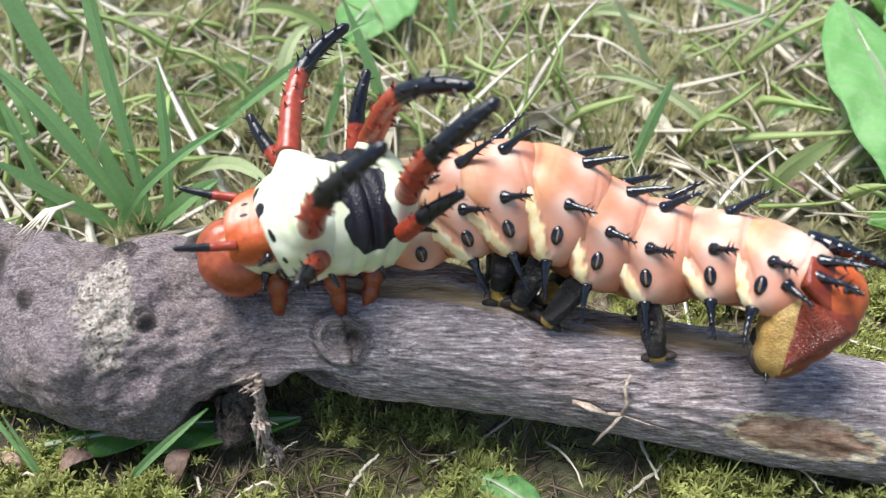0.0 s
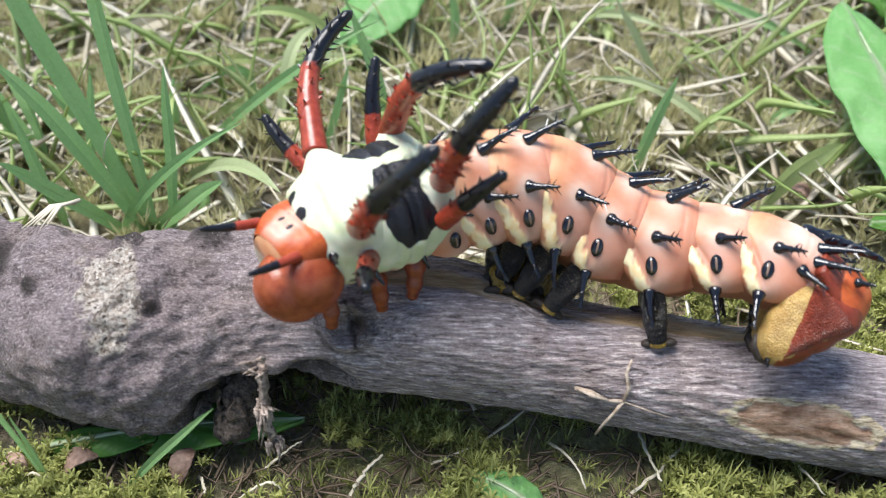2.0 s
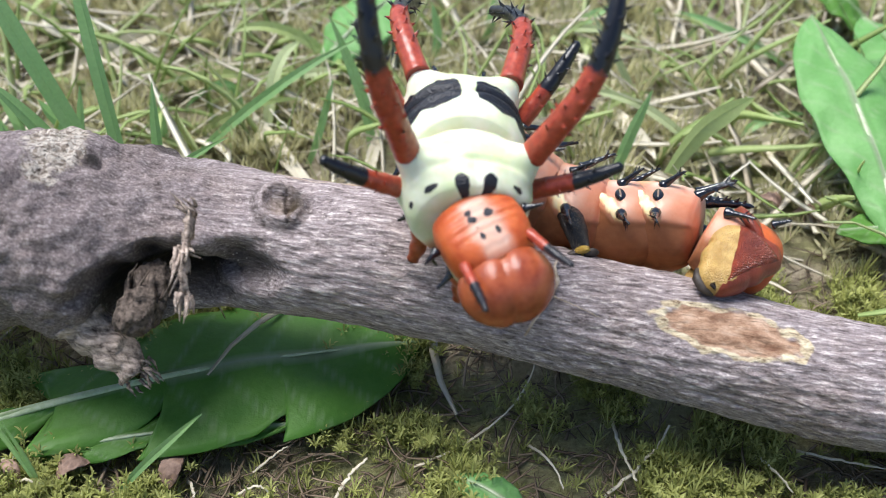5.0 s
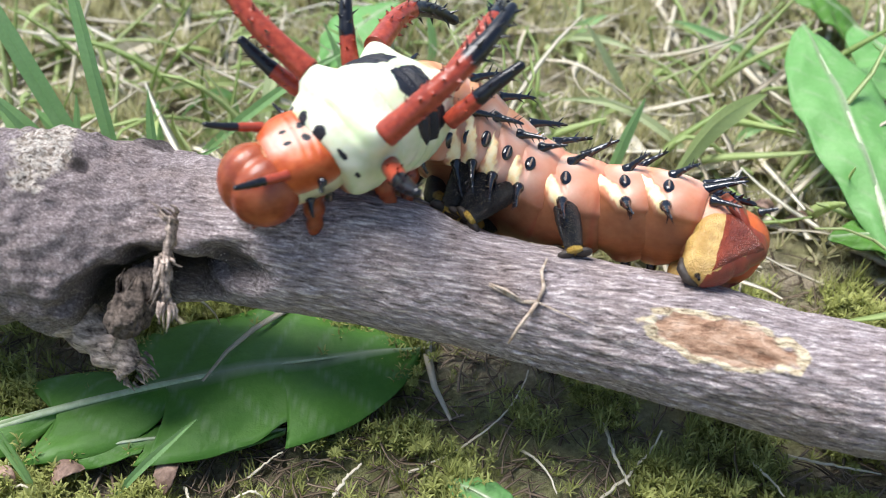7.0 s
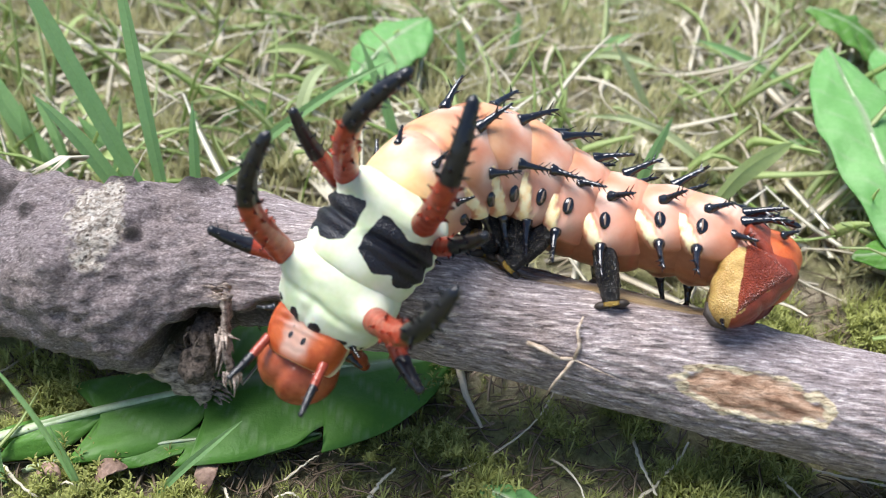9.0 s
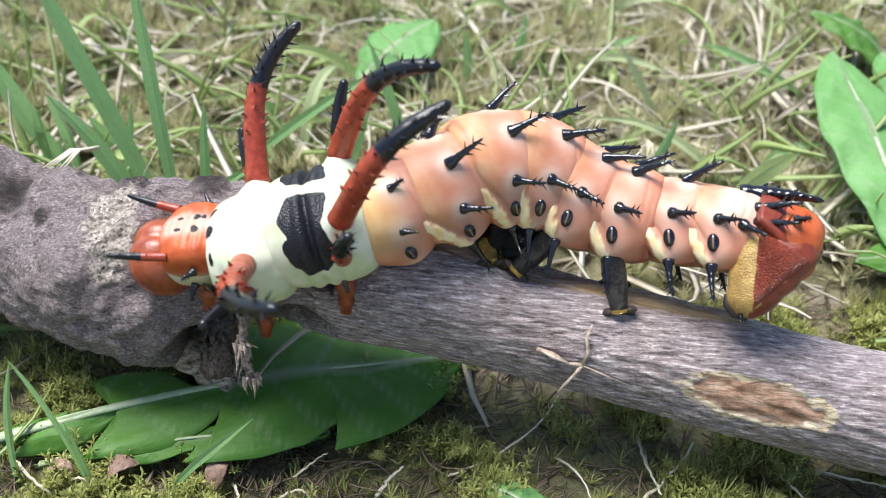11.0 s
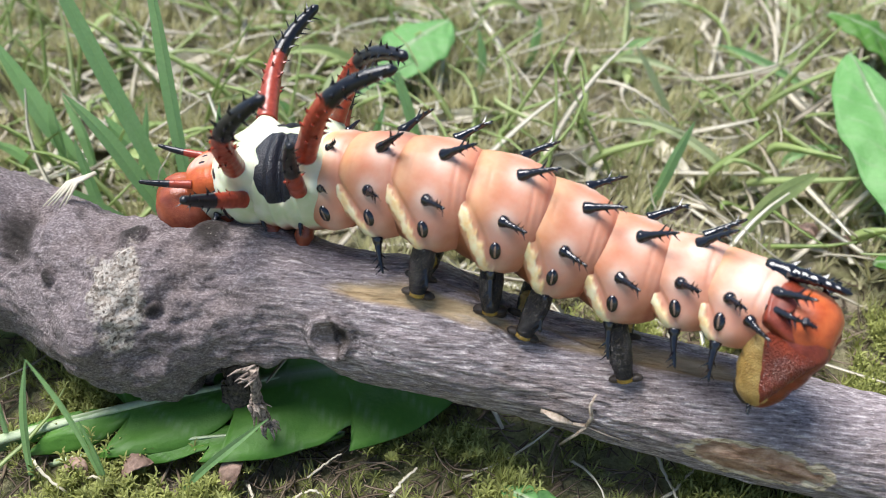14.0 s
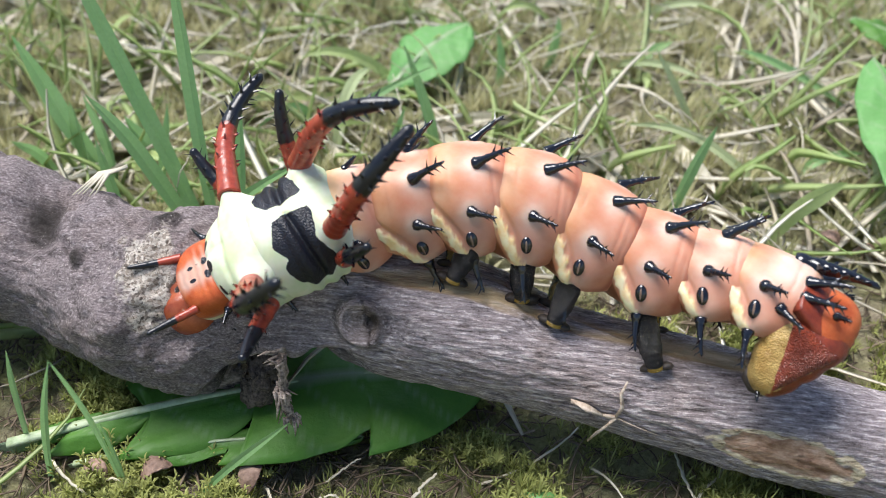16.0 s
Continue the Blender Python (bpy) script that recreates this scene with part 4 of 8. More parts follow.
# ---- ground ----
def ground_height(x, y):
    near = 1 / (1 + (x * x + y * y) / 0.5)
    return near * (0.0035 * noise.noise(Vector((x * 22, y * 22, 0))) + 0.0012 * noise.noise(Vector((x * 90, y * 90, 3)))) - 0.002


def make_ground():
    s = np.sinh(np.linspace(-6.2, 6.2, 190)) / math.sinh(6.2) * 60
    verts = [(x, y, ground_height(x, y)) for y in s for x in s]
    return tagged(piece("ground", mesh_from("ground", verts, grid_faces(190, 190, False), SOIL)), "mossy lawn soil under dry and green grass", "ground", kind="structure")


ground = make_ground()


def strands(name, mat, rows, label, category):
    """Many thin bent stalks in one mesh. rows: foot, heading, lean, length, curl, width."""
    n, k = 7, 3
    vs, fs = [], []
    for c, (x, y, z, head, lean, length, curl, w) in enumerate(rows):
        q = np.linspace(0, 1, n)
        tilt = lean + curl * q
        step_ = length / (n - 1)
        out = np.concatenate([[0], np.cumsum(np.sin(tilt[:-1]) * step_)])
        up = np.concatenate([[0], np.cumsum(np.cos(tilt[:-1]) * step_)])
        h = head + 0.9 * curl * (q - 0.3) * q
        pts = np.stack([x + out * np.cos(h), y + out * np.sin(h), np.maximum(z + up, -0.002 + 0.0006 * ((c * 7) % 5))], 1)
        v, f = tube(pts, w * (1 - 0.75 * q ** 2), k, False, 0.3)
        fs += [tuple(i + len(vs) * n * k for i in t) for t in f]
        vs.append(v)
    return tagged(piece(name, mesh_from(name, np.vstack(vs), fs, mat)), label, category, kind="stuff")


def scatter(count, seed, near=0.75):
    """Places on the lawn, thick near the branch and thinner far off."""
    r = np.random.RandomState(seed)
    a = r.uniform((-0.2, -0.1), (0.24, 0.3), (int(count * near), 2))
    b = r.uniform((-0.8, -0.7), (0.8, 1.1), (count - len(a), 2))
    return np.vstack([a, b]), r


def lawn():
    pts, r = scatter(2700, 1)
    rows = [(x, y, ground_height(x, y) + r.uniform(-0.001, 0.004), r.uniform(0, 6.28), r.uniform(1.1, 1.75), r.uniform(0.018, 0.06), r.uniform(-0.5, 0.6), r.choice([0.0006, 0.0011, 0.0018], p=[0.4, 0.4, 0.2]) * r.uniform(0.8, 1.3)) for x, y in pts if not (-0.16 < x < 0.13 and -0.1 < y < 0.022)]
    strands("dry_grass", STRAW, rows, "tangled pale dry grass stalks on the ground", "dry grass")
    pts, r = scatter(1500, 2)
    rows = [(x, y, ground_height(x, y), r.uniform(0, 6.28), r.uniform(0.2, 1.2), r.uniform(0.015, 0.05), r.uniform(0.1, 1.1), r.uniform(0.0009, 0.0025)) for x, y in pts if not (-0.1 < x < 0.11 and -0.1 < y < 0.05)]
    strands("short_grass", GRASS, rows, "short green grass among the dry stalks", "grass")

    r = np.random.RandomState(12)
    pts = np.vstack([r.uniform((-0.12, -0.09), (0.12, 0.03), (3800, 2)), r.uniform((-0.2, 0.03), (0.24, 0.3), (1600, 2))])
    rows = [(x, y, ground_height(x, y) + r.uniform(-0.0005, 0.002), r.uniform(0, 6.28), r.uniform(1.2, 1.65), r.uniform(0.003, 0.012), r.uniform(-0.6, 0.8), r.uniform(0.00015, 0.0005)) for x, y in pts]
    strands("plant_litter", LITTER, rows, "brown bits of rotting stalks and leaves on the soil", "plant litter")


lawn()


def moss():
    pts, r = scatter(17000, 3)
    pts = np.vstack([pts, r.uniform((-0.1, -0.085), (0.11, 0.03), (13000, 2))])
    tuft = np.array([noise.noise(Vector((x * 75, y * 75, 7))) + 0.6 * noise.noise(Vector((x * 26, y * 26, 7))) for x, y in pts])
    keep = (tuft > np.where(pts[:, 1] < 0.02, 0.02, 0.0)) | (r.uniform(size=len(pts)) < 0.15)
    pts, tuft = pts[keep], tuft[keep]
    n, k = len(pts), 8
    low = np.array([ground_height(x, y) for x, y in pts])
    z = low + np.clip(0.0025 + 0.006 * tuft, 0, None) * r.uniform(0.2, 1.0, n)
    o = np.stack([pts[:, 0], pts[:, 1], z], 1)[:, None]
    size = r.uniform(0.0009, 0.0024, (n, 1, 1)) * (1 + 1.6 * (pts[:, 1] > 0.035))[:, None, None]
    a = r.uniform(0, 6.28, (n, 1)) + 6.283 * np.arange(k) / k + r.uniform(-0.3, 0.3, (n, k))
    lean = r.uniform(0.2, 2.2, (n, 1)) + r.uniform(-0.5, 0.5, (n, 1)) * np.cos(a) + r.uniform(-0.5, 0.5, (n, 1)) * np.sin(a)
    d = np.stack([np.cos(a), np.sin(a), lean], 2) * size * r.uniform(0.8, 1.2, (n, k, 1))
    s = np.stack([-np.sin(a), np.cos(a), 0 * a], 2) * size * 0.075
    v = np.stack([o - s * 0.6, o + s * 0.6, o + d * 0.55 + s, o + d * 0.55 - s, o + d], 2).reshape(-1, 3)
    # front moss gets the shade-darkened green, the rest the lightened olive
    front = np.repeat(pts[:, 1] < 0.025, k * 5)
    for name, part, mat, label in (("moss", front, SHADED_GREEN_MOSS, "green feathery moss, its colour darkened for shade by the branch"), ("lit_olive_moss", ~front, MOSS, "olive-yellow moss carpet under the grass, its colour lightened as lit")):
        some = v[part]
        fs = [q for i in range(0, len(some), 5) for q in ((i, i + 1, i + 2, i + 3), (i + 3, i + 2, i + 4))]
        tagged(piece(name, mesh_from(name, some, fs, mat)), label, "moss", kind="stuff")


def moss_sprigs():
    """Upright feathery moss shoots close to the branch: a short stem ringed with thin curved leaves."""
    r = np.random.RandomState(21)
    pts = r.uniform((-0.09, -0.075), (0.12, 0.02), (6000, 2))
    tuft = np.array([noise.noise(Vector((x * 75, y * 75, 7))) + 0.6 * noise.noise(Vector((x * 26, y * 26, 7))) for x, y in pts])
    pts, tuft = pts[tuft > 0.05], tuft[tuft > 0.05]
    vs, count = [], 26
    for (x, y), t in zip(pts, tuft):
        foot = np.array((x, y, ground_height(x, y)))
        tall = r.uniform(0.003, 0.006) + 0.005 * min(t, 1)
        lean = np.array((r.normal(0, 0.45), r.normal(0, 0.45), 1.0))
        q = np.linspace(0.25, 1, count)[:, None]
        at = foot + lean * tall * q
        a = (r.uniform(0, 6.28) + np.arange(count) * 2.4)[:, None]
        out = np.concatenate([np.cos(a), np.sin(a), 0 * a], 1)
        side = np.concatenate([-np.sin(a), np.cos(a), 0 * a], 1) * 0.0002
        long = r.uniform(0.0014, 0.0026) * (1.15 - 0.5 * q)
        mid = at + out * long * 0.5 + np.array((0, 0, 1)) * long * (0.35 + 0.5 * q)
        end = at + out * long + np.array((0, 0, 1)) * long * (0.15 + 0.9 * q * q)
        vs.append(np.stack([at - side * 0.7, at + side * 0.7, mid + side, mid - side, end], 1).reshape(-1, 3))
    v = np.vstack(vs)
    fs = [q for i in range(0, len(v), 5) for q in ((i, i + 1, i + 2, i + 3), (i + 3, i + 2, i + 4))]
    tagged(piece("moss_shoots", mesh_from("moss_shoots", v, fs, SHADED_GREEN_MOSS)), "upright feathery yellow-green moss shoots", "moss", kind="stuff")


moss()
moss_sprigs()

# ---- single grass blades, dry stalks and leaves ----
def bezier(a, b, c, n):
    q = np.linspace(0, 1, n)[:, None]
    return (1 - q) ** 2 * np.array(a) + 2 * q * (1 - q) * np.array(b) + q * q * np.array(c)


def blade_mesh(foot, knee, tip, width, mat, seed):
    """A folded grass blade: two thin halves that meet in a keel, tapering to the tip."""
    n = 26
    rnd = random.Random(seed)
    pts = bezier(foot, knee, tip, n)
    t, _, _ = frames_along(pts)
    face = np.array((0.15, -0.75, 0.6)) + np.array([rnd.uniform(-0.35, 0.35) for _ in range(3)])
    q = np.linspace(0, 1, n)
    w = width * 0.75 * (0.7 + 0.5 * np.sin(q * 2.6)) * (1 - q ** 5) + 0.00005
    vs = []
    for i in range(n):
        s = np.cross(t[i], face)
        s /= np.linalg.norm(s)
        up = np.cross(s, t[i])
        wave = 0.12 * width * math.sin(q[i] * 9 + seed)
        for u, h in ((-1, 0.28), (-0.5, 0.1), (-0.08, 0.02), (0, -0.05), (0.08, 0.02), (0.5, 0.1), (1, 0.28)):
            vs.append(pts[i] + s * (w[i] * u + wave * q[i]) + up * w[i] * h)
    return mesh_from("blade", np.array(vs), grid_faces(n, 7, False), mat)


def stalk_mesh(foot, knee, tip, width, mat, seed):
    """A dry flattened stalk with small kinks."""
    n = 22
    rnd = random.Random(seed)
    pts = bezier(foot, knee, tip, n)
    for i in range(1, n - 1):
        pts[i] += np.array([rnd.uniform(-1, 1) for _ in range(3)]) * width * 0.22
    q = np.linspace(0, 1, n)
    v, f = tube(pts, width * 0.5 * (1 - 0.45 * q) * (1 + 0.12 * np.sin(q * 17 + seed)), 8, True, 0.55)
    return mesh_from("stalk", v, f, mat)


PLANTS = [
    ((-0.0711, 0.0422, 0.0000), (-0.083, 0.0442, 0.05), (-0.0925, 0.0462, 0.078), 0.0023, 'green'),
    ((-0.0703, 0.0422, 0.0000), (-0.0685, 0.0407, 0.048), (-0.0672, 0.0392, 0.082), 0.0021, 'green'),
    ((-0.0714, 0.0412, 0.0000), (-0.0805, 0.0362, 0.034), (-0.0875, 0.0312, 0.052), 0.0022, 'green'),
    ((-0.0781, 0.0398, 0.0000), (-0.0701, 0.0348, 0.0198), (-0.0411, 0.0298, 0.0381), 0.0014, 'green'),
    ((-0.0661, 0.0412, 0.0000), (-0.0605, 0.0412, 0.0254), (-0.0584, 0.0412, 0.0447), 0.0015, 'green'),
    ((-0.0723, 0.0433, 0.0000), (-0.0579, 0.0373, 0.0122), (-0.0478, 0.0313, 0.0228), 0.0024, 'green'),
    ((-0.0752, 0.0412, 0.0000), (-0.0877, 0.0362, 0.0166), (-0.0952, 0.0312, 0.0274), 0.0020, 'green'),
    ((-0.0912, 0.0577, 0.0000), (-0.0848, 0.0577, 0.0206), (-0.0815, 0.0577, 0.0341), 0.0013, 'green'),
    ((-0.0904, 0.0423, 0.0000), (-0.0941, 0.0423, 0.0171), (-0.0938, 0.0423, 0.0335), 0.0018, 'green'),
    ((-0.0632, 0.0577, 0.0000), (-0.0641, 0.0527, -0.0105), (-0.0567, 0.0477, 0.0078), 0.0018, 'green'),
    ((-0.0686, 0.0724, 0.0000), (-0.0488, 0.0774, 0.0186), (-0.0168, 0.0824, 0.0337), 0.0015, 'green'),
    ((-0.0164, 0.0830, 0.0000), (-0.0160, 0.0830, 0.0156), (-0.0255, 0.0830, 0.0397), 0.0018, 'green'),
    ((0.0467, 0.0623, 0.0000), (0.0509, 0.0623, 0.0163), (0.0544, 0.0623, 0.0298), 0.0017, 'green'),
    ((0.1194, 0.1284, 0.0000), (0.0977, 0.1284, 0.0122), (0.0775, 0.1284, 0.0180), 0.0018, 'green'),
    ((0.0834, 0.0828, 0.0000), (0.0953, 0.0878, 0.0084), (0.1100, 0.0928, 0.0031), 0.0015, 'green'),
    ((0.0653, 0.1018, 0.0000), (0.0536, 0.1018, 0.0175), (0.0455, 0.1018, 0.0307), 0.0014, 'pale'),
    ((0.0009, 0.1268, 0.0000), (0.0043, 0.1268, 0.0118), (0.0009, 0.1268, 0.0224), 0.0016, 'green'),
    ((0.0402, 0.1455, -0.0000), (0.0508, 0.1455, 0.0061), (0.0608, 0.1455, 0.0118), 0.0024, 'green'),
    ((-0.0342, 0.0749, 0.0000), (-0.0277, 0.0749, 0.0121), (-0.0246, 0.0749, 0.0256), 0.0012, 'green'),
    ((0.0178, 0.1455, 0.0000), (0.0224, 0.1455, 0.0101), (0.0214, 0.1455, 0.0194), 0.0020, 'green'),
    ((-0.1117, 0.0773, 0.0000), (-0.1176, 0.0723, 0.0199), (-0.1202, 0.0673, 0.0469), 0.0030, 'green'),
    ((-0.1084, 0.0746, 0.0000), (-0.1035, 0.0686, 0.0146), (-0.1042, 0.0626, 0.0328), 0.0026, 'green'),
    ((-0.1263, 0.0766, 0.0000), (-0.1247, 0.0716, 0.0103), (-0.1300, 0.0666, 0.0160), 0.0018, 'green'),
    ((-0.0906, 0.0783, 0.0000), (-0.0980, 0.0733, 0.0136), (-0.0982, 0.0683, 0.0238), 0.0026, 'green'),
    ((-0.0734, 0.0791, 0.0000), (-0.0730, 0.0791, 0.0094), (-0.0708, 0.0791, 0.0196), 0.0013, 'green'),
    ((-0.1166, 0.0753, 0.0000), (-0.1123, 0.0703, 0.0145), (-0.1101, 0.0653, 0.0297), 0.0026, 'green'),
    ((-0.0551, 0.0943, 0.0000), (-0.0504, 0.0943, 0.0256), (-0.0717, 0.0943, 0.0037), 0.0012, 'green'),
    ((-0.0590, -0.0293, 0.0000), (-0.0479, -0.0313, 0.0143), (-0.0359, -0.0333, 0.0278), 0.0013, 'green'),
    ((-0.0714, -0.0280, 0.0000), (-0.0702, -0.0295, 0.0113), (-0.0699, -0.0310, 0.0232), 0.0010, 'green'),
    ((-0.0724, -0.0275, 0.0000), (-0.0696, -0.0325, 0.0295), (-0.0698, -0.0375, 0.0459), 0.0009, 'green'),
    ((-0.0874, -0.0262, 0.0000), (-0.0831, -0.0292, 0.0166), (-0.0738, -0.0322, 0.0398), 0.0012, 'green'),
    ((-0.0951, -0.0183, 0.0000), (-0.0903, -0.0213, 0.0189), (-0.0861, -0.0243, 0.0335), 0.0016, 'green'),
    ((-0.1270, 0.1532, 0.0040), (-0.0896, 0.0940, 0.0190), (-0.0805, 0.1040, 0.0060), 0.0012, 'straw'),
    ((0.0260, 0.1325, 0.0040), (0.0492, 0.0927, 0.0285), (0.0610, 0.0982, 0.0030), 0.0011, 'straw'),
    ((0.0145, 0.0944, 0.0040), (0.0341, 0.0919, 0.0065), (0.0422, 0.1033, 0.0070), 0.0010, 'straw'),
    ((-0.0755, 0.0906, 0.0030), (-0.0713, 0.0868, 0.0295), (-0.0513, 0.0971, 0.0180), 0.0005, 'straw'),
    ((-0.0741, 0.0870, 0.0080), (-0.0676, 0.0876, 0.0130), (-0.0610, 0.0888, 0.0140), 0.0012, 'straw'),
    ((-0.1094, 0.0904, 0.0040), (-0.0872, 0.0949, 0.0080), (-0.0488, 0.0520, 0.0040), 0.0009, 'straw'),
    ((0.0654, 0.0966, 0.0040), (0.0750, 0.0865, 0.0080), (0.0815, 0.0689, 0.0040), 0.0010, 'straw'),
    ((0.0917, 0.1336, 0.0040), (0.0912, 0.0901, 0.0165), (0.0891, 0.0865, 0.0030), 0.0007, 'straw'),
    ((0.0705, 0.1355, 0.0040), (0.0947, 0.1351, 0.0060), (0.1221, 0.1363, 0.0040), 0.0009, 'straw'),
    ((0.1008, 0.0768, 0.0140), (0.1037, 0.0759, 0.0115), (0.1032, 0.0691, 0.0030), 0.0007, 'straw'),
    ((0.0307, 0.1336, 0.0030), (0.0213, 0.0888, 0.0170), (0.0306, 0.1028, 0.0030), 0.0008, 'straw'),
    ((0.0018, 0.1280, 0.0040), (0.0239, 0.1296, 0.0080), (0.0281, 0.1244, 0.0040), 0.0009, 'straw'),
    ((0.0664, 0.0742, 0.0030), (0.0715, 0.0562, 0.0050), (0.0776, 0.0546, 0.0030), 0.0010, 'straw'),
    ((-0.0398, 0.1192, 0.0030), (-0.0206, 0.0848, 0.0125), (-0.0142, 0.0891, 0.0040), 0.0008, 'straw'),
    ((-0.0553, 0.0714, 0.0030), (-0.0368, 0.0385, 0.0130), (-0.0393, 0.0434, 0.0030), 0.0008, 'straw'),
    ((-0.0227, 0.1228, 0.0040), (-0.0152, 0.0849, 0.0120), (0.0094, 0.0903, 0.0040), 0.0008, 'straw'),
    ((0.0061, 0.0902, 0.0040), (0.0285, 0.0969, 0.0065), (0.0435, 0.1047, 0.0070), 0.0011, 'straw'),
    ((0.0208, 0.0847, 0.0040), (0.0267, 0.0702, 0.0080), (0.0370, 0.0684, 0.0040), 0.0008, 'straw'),
    ((-0.1390, 0.1782, 0.0040), (-0.0979, 0.1186, 0.0120), (-0.0879, 0.1094, 0.0040), 0.0011, 'straw'),
    ((-0.0803, 0.0541, 0.0040), (-0.0795, 0.0340, 0.0230), (-0.0719, 0.0471, 0.0300), 0.0008, 'straw'),
    ((-0.0031, -0.0238, 0.0020), (0.0174, -0.0182, 0.0035), (0.0218, -0.0018, 0.0030), 0.0006, 'straw'),
    ((-0.0174, -0.0309, 0.0020), (-0.0145, -0.0271, 0.0035), (-0.0115, -0.0246, 0.0030), 0.0011, 'straw'),
    ((0.0311, -0.0315, 0.0020), (0.0422, -0.0251, 0.0030), (0.0461, -0.0183, 0.0040), 0.0008, 'straw'),
    ((0.0363, -0.0079, 0.0020), (0.0354, -0.0234, 0.0035), (0.0379, -0.0299, 0.0030), 0.0009, 'straw'),
    ((0.0187, -0.0189, 0.0020), (0.0230, -0.0258, 0.0055), (0.0243, -0.0315, 0.0030), 0.0006, 'straw'),
    ((0.0629, -0.0220, 0.0020), (0.0630, -0.0296, 0.0055), (0.0657, -0.0326, 0.0030), 0.0009, 'straw'),
    ((0.0709, -0.0208, 0.0020), (0.0761, -0.0279, 0.0055), (0.0851, -0.0280, 0.0030), 0.0006, 'straw'),
    ((-0.0452, -0.0264, 0.0020), (-0.0424, -0.0308, 0.0035), (-0.0420, -0.0325, 0.0030), 0.0009, 'straw'),
    ((-0.0377, -0.0319, 0.0020), (-0.0300, -0.0305, 0.0075), (-0.0289, -0.0320, 0.0030), 0.0007, 'straw'),
    ((-0.0337, -0.0253, 0.0020), (-0.0290, -0.0236, 0.0035), (-0.0266, -0.0217, 0.0030), 0.0008, 'straw'),
    ((-0.0798, -0.0303, 0.0020), (-0.0758, -0.0282, 0.0055), (-0.0701, -0.0295, 0.0030), 0.0009, 'straw'),
    ((-0.0938, -0.0173, 0.0020), (-0.0803, -0.0326, 0.0075), (-0.0767, -0.0322, 0.0030), 0.0008, 'straw'),
]
KINDS = {
    "green": ("grass_blade", blade_mesh, BLADE, "green grass blade rising from the lawn", "grass blade", "grass blades"),
    "pale": ("grass_blade", blade_mesh, PALE_GRASS, "pale green fading grass blade", "grass blade", "grass blades"),
    "straw": ("dry_stalk", stalk_mesh, STRAW, "pale bent dry grass stalk on the lawn", "dry stalk", "dry stalks"),
}
for seed, (foot, knee, tip, width, what) in enumerate(PLANTS):
    name, make, mat, label, category, group = KINDS[what]
    foot = (foot[0], foot[1], foot[2] - 0.003)
    width *= 0.62 if foot[1] < 0 and what == "green" else 1.0
    tagged(piece(name, make(foot, knee, tip, width, mat, seed)), label, category, group)
leaning_blade = tagged(piece("grass_blade", blade_mesh((0.0762, 0.05, -0.002), (0.083, 0.052, 0.015), (0.0947, 0.055, 0.0156), 0.0032, GRASS, 77)), "green grass blade leaning on the branch", "grass blade", "grass blades")


def loose_blades():
    """Single broad blades over the lawn behind the branch: green ones standing, dry ones lying flat."""
    rnd = random.Random(31)
    for i in range(78):
        dry = i % 5 < 3
        x, y, a = rnd.uniform(-0.17, 0.19), rnd.uniform(0.055, 0.21), rnd.uniform(0, 6.28)
        long, tall = rnd.uniform(0.022, 0.05), rnd.uniform(0.002, 0.005) if dry else rnd.uniform(0.008, 0.02)
        foot = (x, y, ground_height(x, y) + (0.002 if dry else -0.001))
        knee = (x + 0.5 * long * math.cos(a), y + 0.5 * long * math.sin(a), tall * 1.2)
        bent = a + rnd.uniform(-0.5, 0.5)
        tip = (knee[0] + 0.5 * long * math.cos(bent), knee[1] + 0.5 * long * math.sin(bent), tall * (0.8 if dry else 0.9))
        if dry:
            tagged(piece("dry_stalk", blade_mesh(foot, knee, tip, rnd.uniform(0.0018, 0.0036), STRAW, 200 + i)), "flat pale dry grass stalk lying on the lawn", "dry stalk", "dry stalks")
        else:
            tagged(piece("grass_blade", blade_mesh(foot, knee, tip, rnd.uniform(0.0013, 0.0024), PALE_GRASS if i % 2 else GRASS, 200 + i)), "green grass blade among the dry stalks", "grass blade", "grass blades")


loose_blades()


